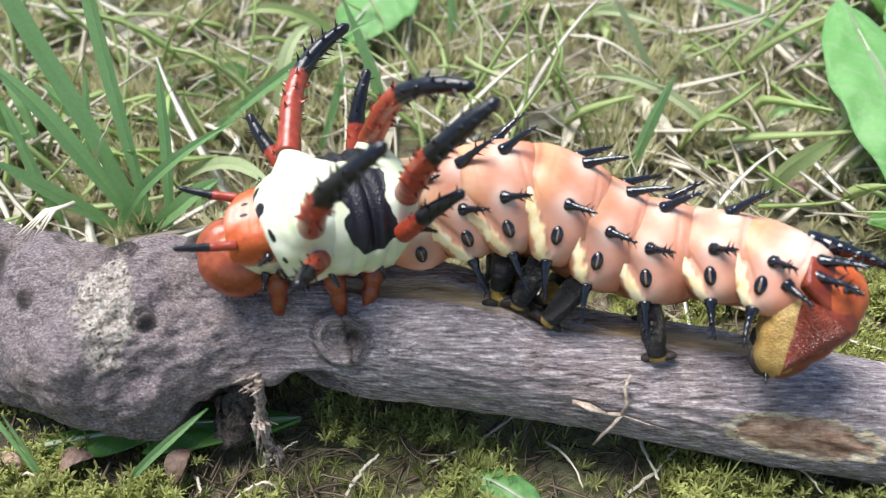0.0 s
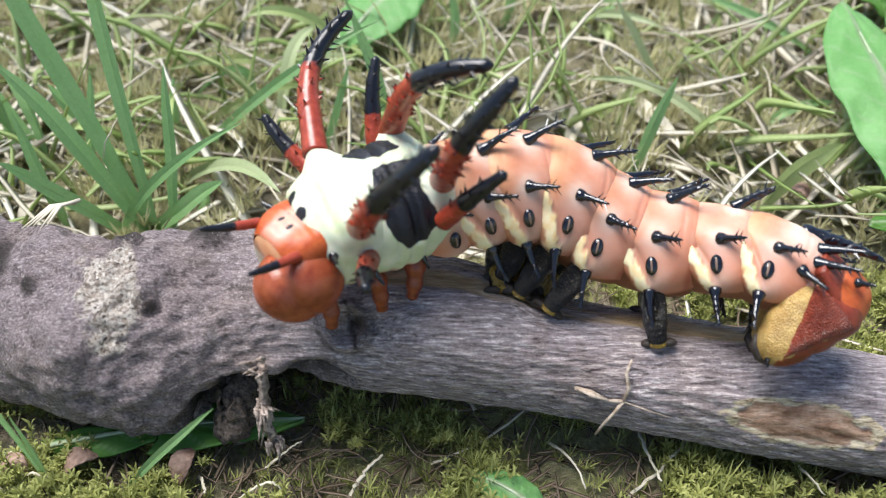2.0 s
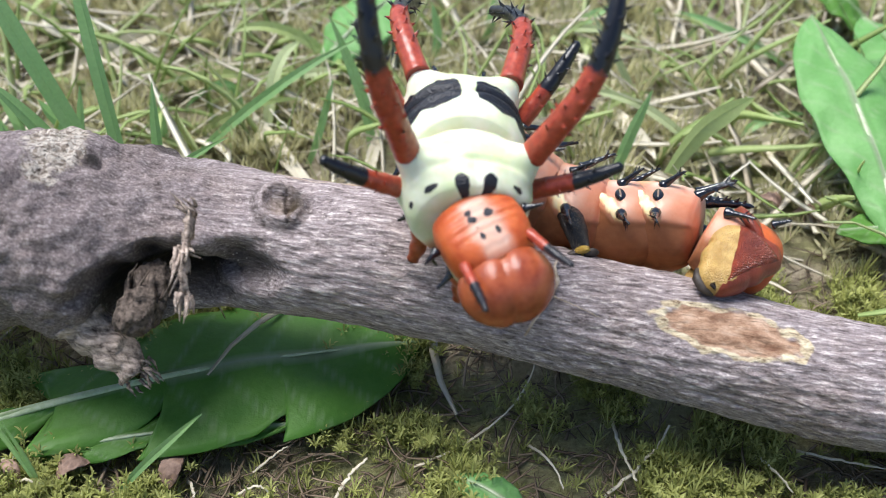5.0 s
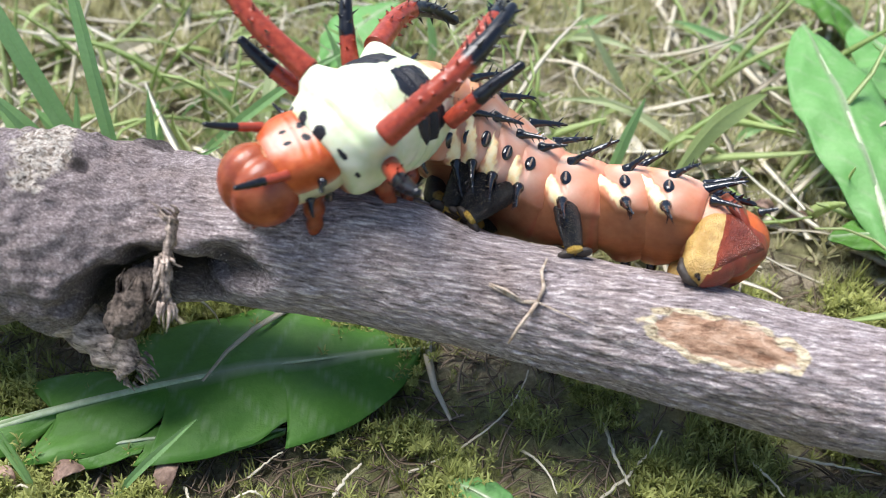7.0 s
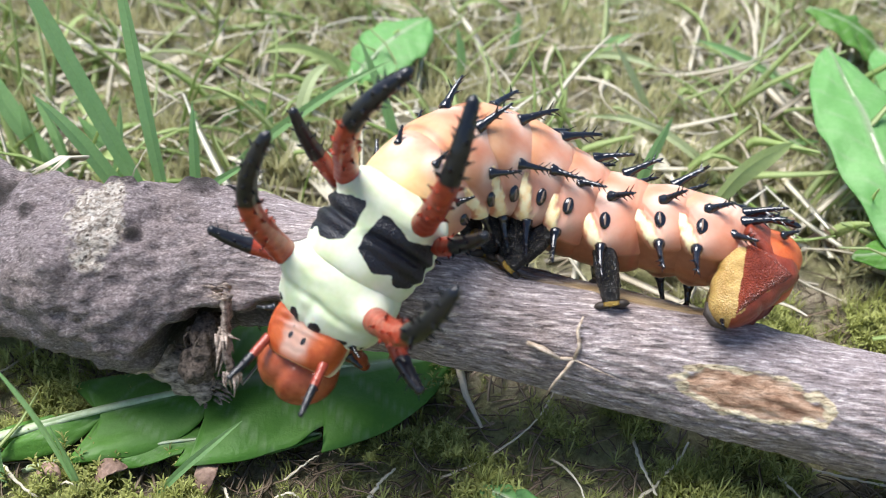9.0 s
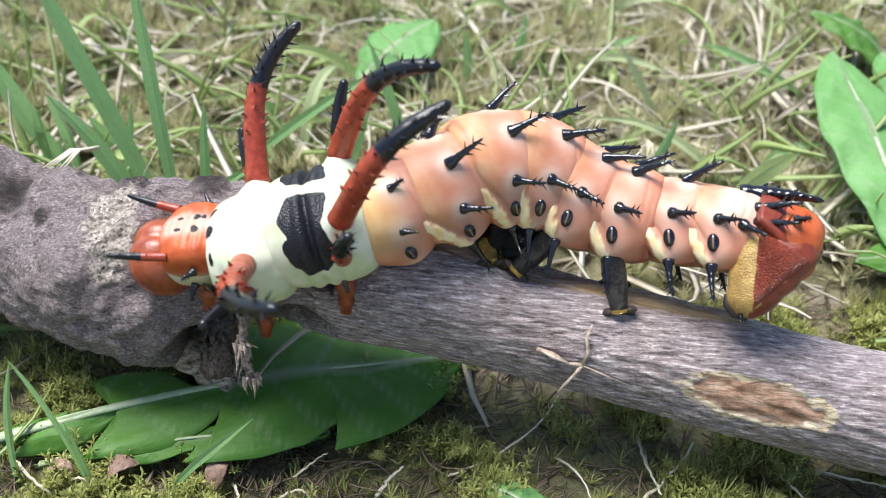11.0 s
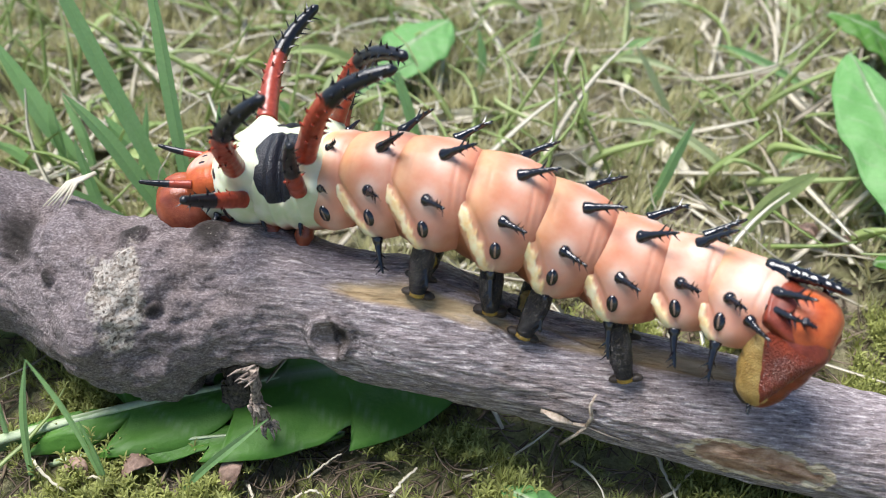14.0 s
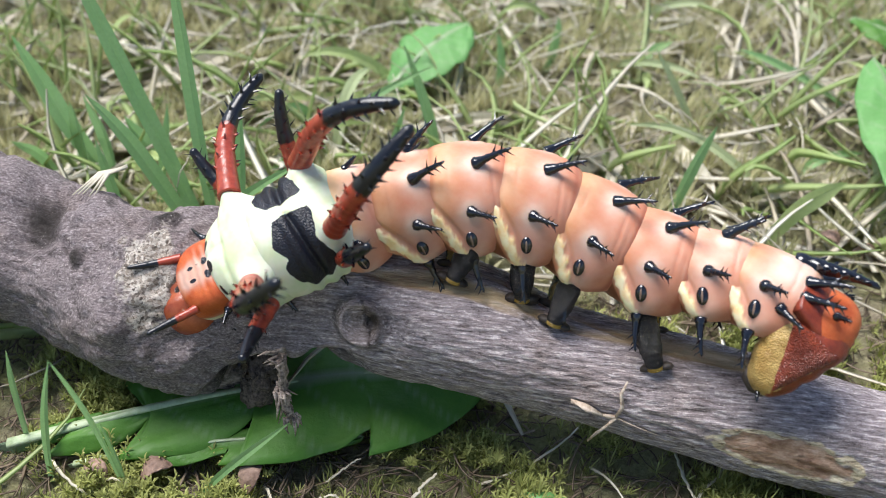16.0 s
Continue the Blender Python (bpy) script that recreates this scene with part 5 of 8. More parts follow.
def leaf_mesh(base, tip, width, mat, lobes=(), bow=0.004, seed=0, shape=0.45, face=(0, 0, 1)):
    """A leaf with a raised midrib, side veins and an uneven or lobed edge."""
    rnd = random.Random(seed)
    n, k = (160 if lobes else 60), 17
    a, b = np.array(base), np.array(tip)
    way = b - a
    length = np.linalg.norm(way)
    way /= length
    side = np.cross(np.array(face, float), way)
    side /= np.linalg.norm(side)
    up = np.cross(way, side)
    vs, veins = [], []
    fine = min(1.0, width / 0.02)
    for i in range(n):
        u = i / (n - 1)
        body = (math.sin(math.pi * min(1.0, u ** (0.69 / -math.log(shape)) if u > 0 else 0)) ** 0.75) if 0 < u < 1 else 0.0
        for j in range(k):
            w = -1 + 2 * j / (k - 1)
            edge, back = 1.0, 0.0
            if lobes:
                cuts = [(0.0, 0.0)] + list(lobes[w > 0]) + [(1.6, 0.0)]
                i_cut = max(q for q in range(len(cuts) - 1) if cuts[q][0] <= u)
                (u0, _), (u1, deep) = cuts[i_cut], cuts[i_cut + 1]
                ph = (u - u0) / (u1 - u0)
                edge = 1 - deep * ph ** 1.7 + 0.025 * math.sin(u * 70) * ph
                back = 0.075 * length * w * w * max(0.0, 1 - ph * (u1 - u0) / 0.1) ** 1.5 * min(1, 6 * u0) * cuts[i_cut][1]
            edge *= 1 + 0.04 * noise.noise(Vector((u * 9, w * 2, seed)))
            y = w * width / 2 * body * edge
            sweep = -back if lobes else -0.03 * length * abs(w) * (0.6 - u)
            z = bow * math.sin(math.pi * u) - 0.06 * width * w * w + fine * 0.0006 * math.sin(abs(w) * 5 + u * 30) * abs(w) + fine * 0.0008 * noise.noise(Vector((u * 7, w * 3, seed + 3)))
            rib = g(w * width * body, 0.0007 + 0.0008 * (1 - u))
            z += fine * 0.0005 * rib
            vs.append(a + way * (u * length + sweep) + side * y + up * z)
            sv = abs(((u * 11 - abs(w) * 1.2) % 1.0) - 0.5)
            veins.append(max(rib, 0.3 * g(sv, 0.06)))
    m = len(vs)
    vs = np.array(vs)
    vs = np.vstack([vs, vs - up * 0.0003])
    f = grid_faces(n, k, False) + [tuple(i + m for i in q[::-1]) for q in grid_faces(n, k, False)]
    rim = list(range(k)) + [i * k + k - 1 for i in range(1, n)] + [(n - 1) * k + j for j in range(k - 2, -1, -1)] + [i * k for i in range(n - 2, 0, -1)]
    f += [(rim[i], rim[i] + m, rim[(i + 1) % len(rim)] + m, rim[(i + 1) % len(rim)]) for i in range(len(rim))]
    return mesh_from("leaf", vs, f, mat, None, {"vein": veins * 2})


def leaf(label, base, tip, width, mat, **kw):
    root = thing("leaf", label, "leaf", "broad leaves")
    piece("lamina", leaf_mesh(base, tip, width, mat, **kw), root)
    a, b = np.array(base), np.array(tip)
    bow = kw.get("bow", 0.004)
    q = np.linspace(0.02, 0.86, 24)
    line = [a + (b - a) * u + np.array((0, 0, bow * math.sin(math.pi * max(u, 0)) + 0.0002)) for u in q]
    v, f = tube(line, np.linspace(0.0013, 0.0002, 24) * min(1.0, 25 * width + 0.3), 8, True, 0.6)
    piece("midrib", mesh_from("midrib", v, f, RIB), root, None, "pale green midrib and stalk")
    return root


springing_leaf = leaf("large toothed green leaf lying flat under the branch", (-0.1, -0.0215, 0.002), (-0.0005, 0.0035, 0.004), 0.039, LEAF, lobes=(((0.14, 0.94), (0.3, 0.96), (0.5, 0.7), (0.72, 0.34)), ((0.1, 0.95), (0.29, 0.94), (0.46, 0.9))), bow=0.005, seed=1, shape=0.66)
leaf("narrow green leaf lying on the moss", (-0.084, -0.0245, 0.001), (-0.0265, -0.0165, 0.003), 0.0105, LEAF, lobes=(((0.3, 0.6), (0.55, 0.5)), ((0.2, 0.6), (0.42, 0.6), (0.66, 0.4))), bow=0.003, seed=2, shape=0.6)
leaf("pale toothed green leaf rising from the lawn", (0.108, 0.02, 0.008), (0.106, 0.1, 0.03), 0.024, PALE_LEAF, bow=0.004, seed=3, shape=0.6)
leaf("pale green leaf rising behind another leaf", (0.142, 0.07, 0.01), (0.129, 0.116, 0.022), 0.024, PALE_LEAF, bow=0.004, seed=4, shape=0.55)
leaf("dark green leaf low in the lawn", (0.125, 0.035, 0.002), (0.094, 0.03, 0.012), 0.014, LEAF, bow=0.003, seed=5, shape=0.5)
leaf("round pale green leaf standing in the grass", (-0.033, 0.118, 0.006), (-0.0085, 0.142, 0.018), 0.026, PALE_LEAF, bow=0.003, seed=6, shape=0.55)
leaf("small grey-green leaf on the moss", (0.018, -0.036, 0.0), (0.0045, -0.0285, 0.003), 0.008, PALE_LEAF, bow=0.002, seed=7)
leaf("dark green leaf half hidden in the grass", (0.15, 0.14, 0.002), (0.12, 0.15, 0.02), 0.026, LEAF, bow=0.004, seed=9)
for k, (x, y, a) in enumerate(((-0.0688, -0.0275, 0.4), (-0.0478, -0.0297, 1.3), (0.09, 0.05, 2.6), (0.098, 0.046, 3.0), (0.104, 0.075, 0.3), (-0.075, -0.03, 2.2))):
    d = np.array((math.cos(a), math.sin(a), 0.25)) * 0.007
    p = np.array((x, y, 0.0015))
    tagged(piece("dead_leaf", leaf_mesh(p, p + d, 0.0042, DEAD, bow=0.003, seed=20 + k)), "curled brown dead leaf on the moss", "dead leaf", "dead leaves")

# a frayed pale straw stuck to the back of the branch
straw = thing("frayed_straw", "pale frayed straw stuck to the gnarled bark", "dry stalk")
for j in range(5):
    fan = 0.0011 * (j - 2)
    line = [on_branch(-0.0712, 44, 0.006) + np.array((0.0003 * j, 0, 0.0002 * j)), on_branch(-0.0732, 56, 0.0034) + np.array((0.4 * fan, 0, 0.0004)), on_branch(-0.0758, 72, 0.0008) + np.array((fan, 0, 0.0003 * (j % 3)))]
    piece("fibre", mesh_from("fibre", *tube(line, [0.0005, 0.0004, 0.00012], 6, True, 0.5), STRAW), straw)
ON_BRANCH.append(straw)

# ---- what moves ----
def mm(x, y, z, rx, ry, rz):
    """A pose from millimetres and degrees."""
    return pose(x / 1000, y / 1000, z / 1000, rx, ry, rz)


def motions():
    roll = [
        (0.00, mm(0.02, -9.07, 12.77, -0.9, 1.3, 1.5)),
        (0.50, mm(-0.15, -9.19, 12.74, -0.4, 1.4, 1.6)),
        (1.00, mm(-0.25, -9.01, 12.65, -0.1, 1.2, 1.5)),
        (1.50, mm(-0.08, -9.12, 13.06, -0.5, 1.3, 1.7)),
        (2.00, mm(-0.43, -8.12, 13.33, -6.2, 2.5, 2.3)),
        (2.50, mm(-0.95, -7.87, 14.13, -10.0, 3.2, 2.4)),
        (3.00, mm(-2.98, -7.07, 17.33, -15.3, 4.5, 2.0)),
        (3.50, mm(-5.38, -5.72, 22.68, -25.1, 8.0, 2.1)),
        (4.00, mm(-8.51, -6.63, 22.75, -25.4, 7.7, 1.8)),
        (4.20, mm(-10.56, -5.27, 23.62, -29.5, 8.3, 1.1)),
        (6.30, mm(-10.48, -4.94, 31.92, -45.0, 10.4, -4.1)),
        (6.50, mm(-11.02, -4.78, 31.66, -40.4, 9.1, -4.0)),
        (7.00, mm(-10.97, -5.30, 31.04, -34.0, 7.6, -3.6)),
        (7.50, mm(-10.88, -6.50, 29.13, -24.1, 5.6, -3.1)),
        (8.00, mm(-10.77, -7.07, 27.95, -18.4, 4.1, -2.8)),
        (8.50, mm(-10.55, -6.29, 26.67, -15.5, 3.2, -3.1)),
        (9.00, mm(-9.20, -5.05, 25.77, -14.1, 3.0, -3.0)),
        (9.20, mm(-7.24, -2.75, 26.59, -22.5, 5.0, -2.7)),
        (11.30, mm(-8.50, -3.93, 25.32, -2.7, 2.0, -2.7)),
        (11.50, mm(-7.90, -4.27, 24.84, -1.2, 2.5, -2.2)),
        (12.00, mm(-8.46, -5.34, 23.12, 6.6, 1.0, -3.0)),
        (12.50, mm(-9.22, -6.90, 20.60, 17.1, -0.9, -4.3)),
        (13.00, mm(-10.04, -8.67, 19.18, 25.7, -2.6, -5.7)),
        (13.50, mm(-9.79, -7.68, 19.98, 24.0, -2.1, -5.4)),
        (14.00, mm(-9.29, -6.49, 19.85, 14.2, 0.1, -3.5)),
        (14.50, mm(-8.86, -5.34, 20.37, 6.3, 2.0, -2.3)),
        (15.00, mm(-8.64, -5.30, 20.54, 7.4, 2.0, -2.3)),
        (15.50, mm(-8.49, -5.03, 20.71, 8.2, 2.1, -2.2)),
        (16.00, mm(-8.46, -4.96, 20.08, 5.9, 2.5, -1.8))]
    for ob in ON_BRANCH:
        walk(ob, roll)
    walk(BODY['head'], [
        (0.00, mm(-35.24, 0.13, 24.44, 3.0, -50.1, 13.5)),
        (0.50, mm(-33.23, -4.50, 28.36, -17.2, -47.0, 57.4)),
        (1.00, mm(-30.65, -5.96, 28.93, -22.5, -50.7, 78.9)),
        (1.50, mm(-27.18, -7.69, 24.35, -32.1, -45.1, 83.0)),
        (2.00, mm(-24.36, -13.57, 26.74, -32.5, -30.0, 114.2)),
        (2.50, mm(-14.47, -19.88, 22.61, -26.5, 17.2, 104.5)),
        (3.00, mm(-1.32, -23.09, 15.71, -25.7, -1.3, 85.8)),
        (3.50, mm(9.31, -23.91, 13.35, -18.9, -23.0, 72.5)),
        (4.00, mm(12.88, -23.71, 9.46, -6.6, -62.2, 61.5)),
        (4.20, mm(17.95, -34.33, 8.63, -50.7, -55.2, 131.3)),
        (6.30, mm(14.78, -35.75, 2.32, -11.8, -61.8, 89.9)),
        (6.50, mm(5.82, -26.69, 4.62, -2.7, -53.1, 79.2)),
        (7.00, mm(-17.43, -17.89, 17.27, 35.4, -37.2, 35.6)),
        (7.50, mm(-21.52, -17.87, 12.62, 39.6, -45.6, 22.4)),
        (8.00, mm(-23.42, -16.75, 11.28, 53.2, -32.3, 6.9)),
        (8.50, mm(-19.95, -22.51, 5.49, 42.6, -56.1, 21.0)),
        (9.00, mm(-17.33, -22.23, 1.02, 81.2, -61.8, -18.7)),
        (9.20, mm(-16.19, -27.20, -2.49, 13.1, -71.8, 51.1)),
        (11.30, mm(-47.82, -4.52, 18.71, 17.0, -4.9, -4.7)),
        (11.50, mm(-40.61, -1.81, 20.79, 21.8, 1.2, -3.3)),
        (12.00, mm(-39.96, 8.39, 21.34, -8.5, -21.8, 19.3)),
        (12.50, mm(-42.09, 19.98, 20.51, -11.3, -25.7, 0.2)),
        (13.00, mm(-44.46, 24.54, 16.53, -23.0, -20.9, 1.8)),
        (13.50, mm(-48.06, 19.91, 15.03, -26.1, -8.5, 17.0)),
        (14.00, mm(-49.88, 17.95, 16.23, -25.1, -22.4, 31.3)),
        (14.50, mm(-49.04, 12.92, 17.64, -23.9, -37.6, 43.0)),
        (15.00, mm(-51.27, 5.14, 16.85, -0.9, -37.4, 29.3)),
        (15.50, mm(-50.02, -2.97, 13.33, 22.9, -34.0, 11.3)),
        (16.00, mm(-49.80, -4.62, 10.93, 30.5, -48.5, 1.8))])
    walk(BODY['T1'], [
        (0.00, mm(-29.35, 0.92, 27.67, 6.2, -10.5, 5.8)),
        (0.50, mm(-29.02, -1.14, 30.35, -1.9, 6.7, 23.9)),
        (1.00, mm(-27.96, -2.69, 30.78, 4.2, 8.2, 27.4)),
        (1.50, mm(-23.64, -3.84, 28.04, 3.6, -17.4, 22.0)),
        (2.00, mm(-23.63, -8.98, 29.05, 1.9, -10.3, 39.0)),
        (2.50, mm(-13.91, -15.46, 23.15, -13.1, -38.0, 58.0)),
        (3.00, mm(-0.68, -17.90, 18.40, -22.3, -53.1, 80.9)),
        (3.50, mm(9.59, -19.42, 17.49, -47.4, -59.5, 112.4)),
        (4.00, mm(12.69, -21.01, 16.34, -71.7, -65.6, 130.4)),
        (4.20, mm(13.94, -31.07, 14.63, -60.6, -44.5, 145.5)),
        (6.30, mm(14.35, -31.96, 9.32, -21.9, -60.5, 101.5)),
        (6.50, mm(7.30, -22.73, 10.88, 15.6, -58.4, 57.7)),
        (7.00, mm(-11.83, -15.14, 21.16, 44.7, -27.3, 18.5)),
        (7.50, mm(-15.81, -15.76, 17.54, 42.4, -32.1, 18.5)),
        (8.00, mm(-17.25, -14.90, 15.06, 43.1, -30.2, 25.1)),
        (8.50, mm(-16.15, -19.36, 10.91, 20.8, -39.4, 49.6)),
        (9.00, mm(-14.49, -20.82, 6.74, 15.2, -50.9, 56.1)),
        (9.20, mm(-15.18, -24.54, 4.95, -13.3, -66.2, 79.0)),
        (11.30, mm(-39.92, -5.10, 19.64, 16.6, -8.0, -3.6)),
        (11.50, mm(-32.32, -2.04, 21.32, 22.3, -8.6, 0.6)),
        (12.00, mm(-31.76, 8.85, 23.80, 1.2, -9.0, -12.2)),
        (12.50, mm(-34.87, 19.47, 24.00, -7.9, -25.6, -7.1)),
        (13.00, mm(-37.00, 24.31, 19.49, -20.9, -22.2, -4.6)),
        (13.50, mm(-39.67, 21.07, 16.55, -22.4, -11.4, -0.7)),
        (14.00, mm(-42.50, 20.53, 18.64, -17.9, -11.2, 8.6)),
        (14.50, mm(-42.72, 16.24, 21.84, -9.3, -21.0, 14.9)),
        (15.00, mm(-44.97, 7.92, 20.16, 4.1, -15.4, 19.4)),
        (15.50, mm(-43.76, -0.45, 16.53, 14.2, -18.5, 30.4)),
        (16.00, mm(-44.13, -3.32, 15.42, 18.9, -27.2, 20.3))])
    walk(BODY['T2'], [
        (0.00, mm(-22.66, 2.20, 30.03, 0.9, -18.1, 16.4)),
        (0.50, mm(-21.60, 2.15, 30.57, -5.0, -6.1, 18.7)),
        (1.00, mm(-20.54, 0.89, 30.79, 0.4, -7.2, 20.5)),
        (1.50, mm(-18.05, -0.74, 31.01, 4.9, -21.3, 26.0)),
        (2.00, mm(-17.40, -4.43, 31.71, 7.4, -21.3, 21.9)),
        (2.50, mm(-10.11, -9.94, 28.89, 9.0, -40.6, 42.8)),
        (3.00, mm(0.20, -12.97, 24.02, -0.2, -46.0, 69.5)),
        (3.50, mm(8.65, -14.89, 24.05, -13.8, -52.9, 91.2)),
        (4.00, mm(10.69, -17.77, 21.90, -16.2, -56.8, 94.3)),
        (4.20, mm(9.95, -25.77, 20.84, -8.8, -45.3, 99.0)),
        (6.30, mm(13.79, -26.71, 17.40, -18.0, -53.1, 100.7)),
        (6.50, mm(9.65, -18.06, 19.78, 2.5, -61.0, 74.7)),
        (7.00, mm(-4.91, -12.41, 26.97, 39.7, -45.0, 24.6)),
        (7.50, mm(-9.95, -12.91, 23.48, 33.9, -44.5, 32.3)),
        (8.00, mm(-11.74, -12.14, 20.51, 40.2, -41.8, 23.9)),
        (8.50, mm(-11.47, -14.53, 17.54, 32.5, -46.0, 38.1)),
        (9.00, mm(-10.89, -17.72, 13.33, 37.5, -56.4, 30.2)),
        (9.20, mm(-11.59, -21.02, 12.87, 30.1, -49.5, 32.4)),
        (11.30, mm(-29.96, -5.45, 21.35, 15.4, -11.5, -0.2)),
        (11.50, mm(-24.38, -2.17, 24.42, 21.1, -27.3, -0.7)),
        (12.00, mm(-24.39, 6.83, 27.77, 5.5, -29.5, -19.0)),
        (12.50, mm(-25.95, 17.13, 27.70, -10.6, -13.9, -26.3)),
        (13.00, mm(-27.72, 22.50, 23.18, -22.9, -18.6, -22.0)),
        (13.50, mm(-31.15, 21.35, 20.02, -24.0, -23.7, 0.4)),
        (14.00, mm(-34.55, 21.62, 21.94, -21.5, -23.9, 5.2)),
        (14.50, mm(-35.58, 17.64, 26.29, -11.1, -30.5, 5.3)),
        (15.00, mm(-37.47, 10.49, 24.26, 0.8, -30.6, 15.5)),
        (15.50, mm(-37.13, 2.24, 21.28, 11.1, -39.4, 9.9)),
        (16.00, mm(-36.89, -0.99, 20.57, 14.6, -34.7, 15.6))])
    walk(BODY['T3'], [
        (0.00, mm(-15.35, 4.59, 30.02, 1.9, 8.5, 24.8)),
        (0.50, mm(-13.66, 4.63, 29.37, -7.1, 12.4, 21.6)),
        (1.00, mm(-12.99, 3.76, 30.30, -0.4, 8.3, 24.2)),
        (1.50, mm(-12.02, 2.06, 31.34, 5.1, 4.5, 28.6)),
        (2.00, mm(-10.66, -1.16, 32.52, 6.3, -1.3, 31.5)),
        (2.50, mm(-5.64, -4.71, 32.37, 4.6, -16.1, 50.7)),
        (3.00, mm(2.57, -5.34, 29.79, -2.9, -26.9, 76.6)),
        (3.50, mm(7.91, -8.26, 29.85, -6.9, -33.9, 87.5)),
        (4.00, mm(9.33, -10.92, 28.19, -7.5, -31.5, 90.5)),
        (4.20, mm(9.07, -16.66, 28.28, -3.4, -33.1, 92.1)),
        (6.30, mm(12.75, -18.31, 24.80, -11.3, -32.7, 95.0)),
        (6.50, mm(10.24, -12.18, 26.44, -4.1, -39.1, 86.8)),
        (7.00, mm(0.13, -7.33, 30.62, 18.1, -16.7, 58.7)),
        (7.50, mm(-4.79, -8.01, 27.48, 17.4, -21.6, 53.5)),
        (8.00, mm(-5.35, -7.89, 25.97, 26.5, -33.1, 46.8)),
        (8.50, mm(-5.55, -9.85, 24.53, 31.2, -39.7, 44.2)),
        (9.00, mm(-5.51, -13.77, 22.45, 29.1, -48.2, 42.3)),
        (9.20, mm(-5.53, -15.77, 21.89, 14.7, -45.8, 46.8)),
        (11.30, mm(-18.24, -5.04, 23.80, 14.3, -12.1, 4.0)),
        (11.50, mm(-16.43, -2.48, 26.16, 18.8, -14.5, 7.8)),
        (12.00, mm(-17.32, 4.42, 29.29, 8.0, -6.2, -6.3)),
        (12.50, mm(-18.28, 13.11, 28.97, -5.7, -4.9, -20.1)),
        (13.00, mm(-19.69, 18.74, 25.53, -18.2, -10.5, -22.7)),
        (13.50, mm(-22.24, 19.60, 22.05, -18.6, -6.7, -9.9)),
        (14.00, mm(-26.27, 20.37, 23.69, -20.2, -8.8, -6.8)),
        (14.50, mm(-28.37, 17.09, 27.55, -11.5, -5.5, 1.9)),
        (15.00, mm(-29.57, 12.20, 26.71, 4.3, -9.8, 15.7)),
        (15.50, mm(-28.80, 4.93, 25.63, 10.5, -16.3, 26.1)),
        (16.00, mm(-28.99, 2.11, 24.30, 9.8, -17.4, 30.2))])
    walk(BODY['A1'], [
        (0.00, mm(-5.99, 6.94, 28.52, -4.4, 4.0, 9.0)),
        (0.50, mm(-5.31, 6.63, 27.91, -11.8, 1.9, 9.2)),
        (1.00, mm(-4.95, 5.76, 28.84, -5.5, 5.1, 9.5)),
        (1.50, mm(-4.19, 4.87, 30.14, -1.9, 6.6, 15.7)),
        (2.00, mm(-3.47, 2.21, 31.91, 1.1, 4.2, 22.7)),
        (2.50, mm(-0.93, -0.00, 33.67, 3.9, -3.5, 38.4)),
        (3.00, mm(4.50, 0.23, 31.98, 0.6, -8.3, 60.4)),
        (3.50, mm(8.45, -2.39, 32.47, -1.3, -10.3, 75.1)),
        (4.00, mm(9.48, -4.03, 31.14, -3.1, -11.4, 81.4)),
        (4.20, mm(8.99, -8.21, 31.91, 0.0, -11.3, 85.5)),
        (6.30, mm(11.95, -9.49, 28.79, -8.3, -13.6, 91.5)),
        (6.50, mm(10.70, -5.75, 30.04, -0.1, -14.9, 79.9)),
        (7.00, mm(4.58, -1.16, 32.33, 11.9, -2.7, 51.4)),
        (7.50, mm(1.55, -0.71, 31.04, 10.3, -13.5, 45.7)),
        (8.00, mm(0.94, -1.43, 30.95, 16.5, -20.2, 46.5)),
        (8.50, mm(0.42, -3.85, 30.30, 19.4, -24.9, 48.2)),
        (9.00, mm(0.07, -7.92, 29.51, 15.8, -30.7, 51.1)),
        (9.20, mm(-0.17, -9.65, 28.52, 7.4, -29.5, 50.8)),
        (11.30, mm(-8.09, -3.75, 26.11, 12.2, -13.6, 11.9)),
        (11.50, mm(-8.69, -2.20, 27.20, 15.7, -9.2, 4.3)),
        (12.00, mm(-8.01, 2.50, 29.02, 6.5, 2.9, -8.8)),
        (12.50, mm(-10.17, 8.91, 28.86, -3.6, 1.1, -23.8)),
        (13.00, mm(-12.28, 14.19, 26.38, -9.1, -2.8, -31.4)),
        (13.50, mm(-12.17, 16.43, 23.52, -13.8, -10.3, -21.3)),
        (14.00, mm(-17.66, 18.77, 25.85, -19.9, -19.0, -12.3)),
        (14.50, mm(-19.24, 16.25, 28.33, -12.7, -6.5, -9.8)),
        (15.00, mm(-20.35, 13.41, 27.94, -2.3, -4.5, 0.7)),
        (15.50, mm(-20.56, 7.57, 27.46, 4.7, -7.4, 12.3)),
        (16.00, mm(-21.09, 5.36, 26.57, 5.2, -10.8, 15.6))])
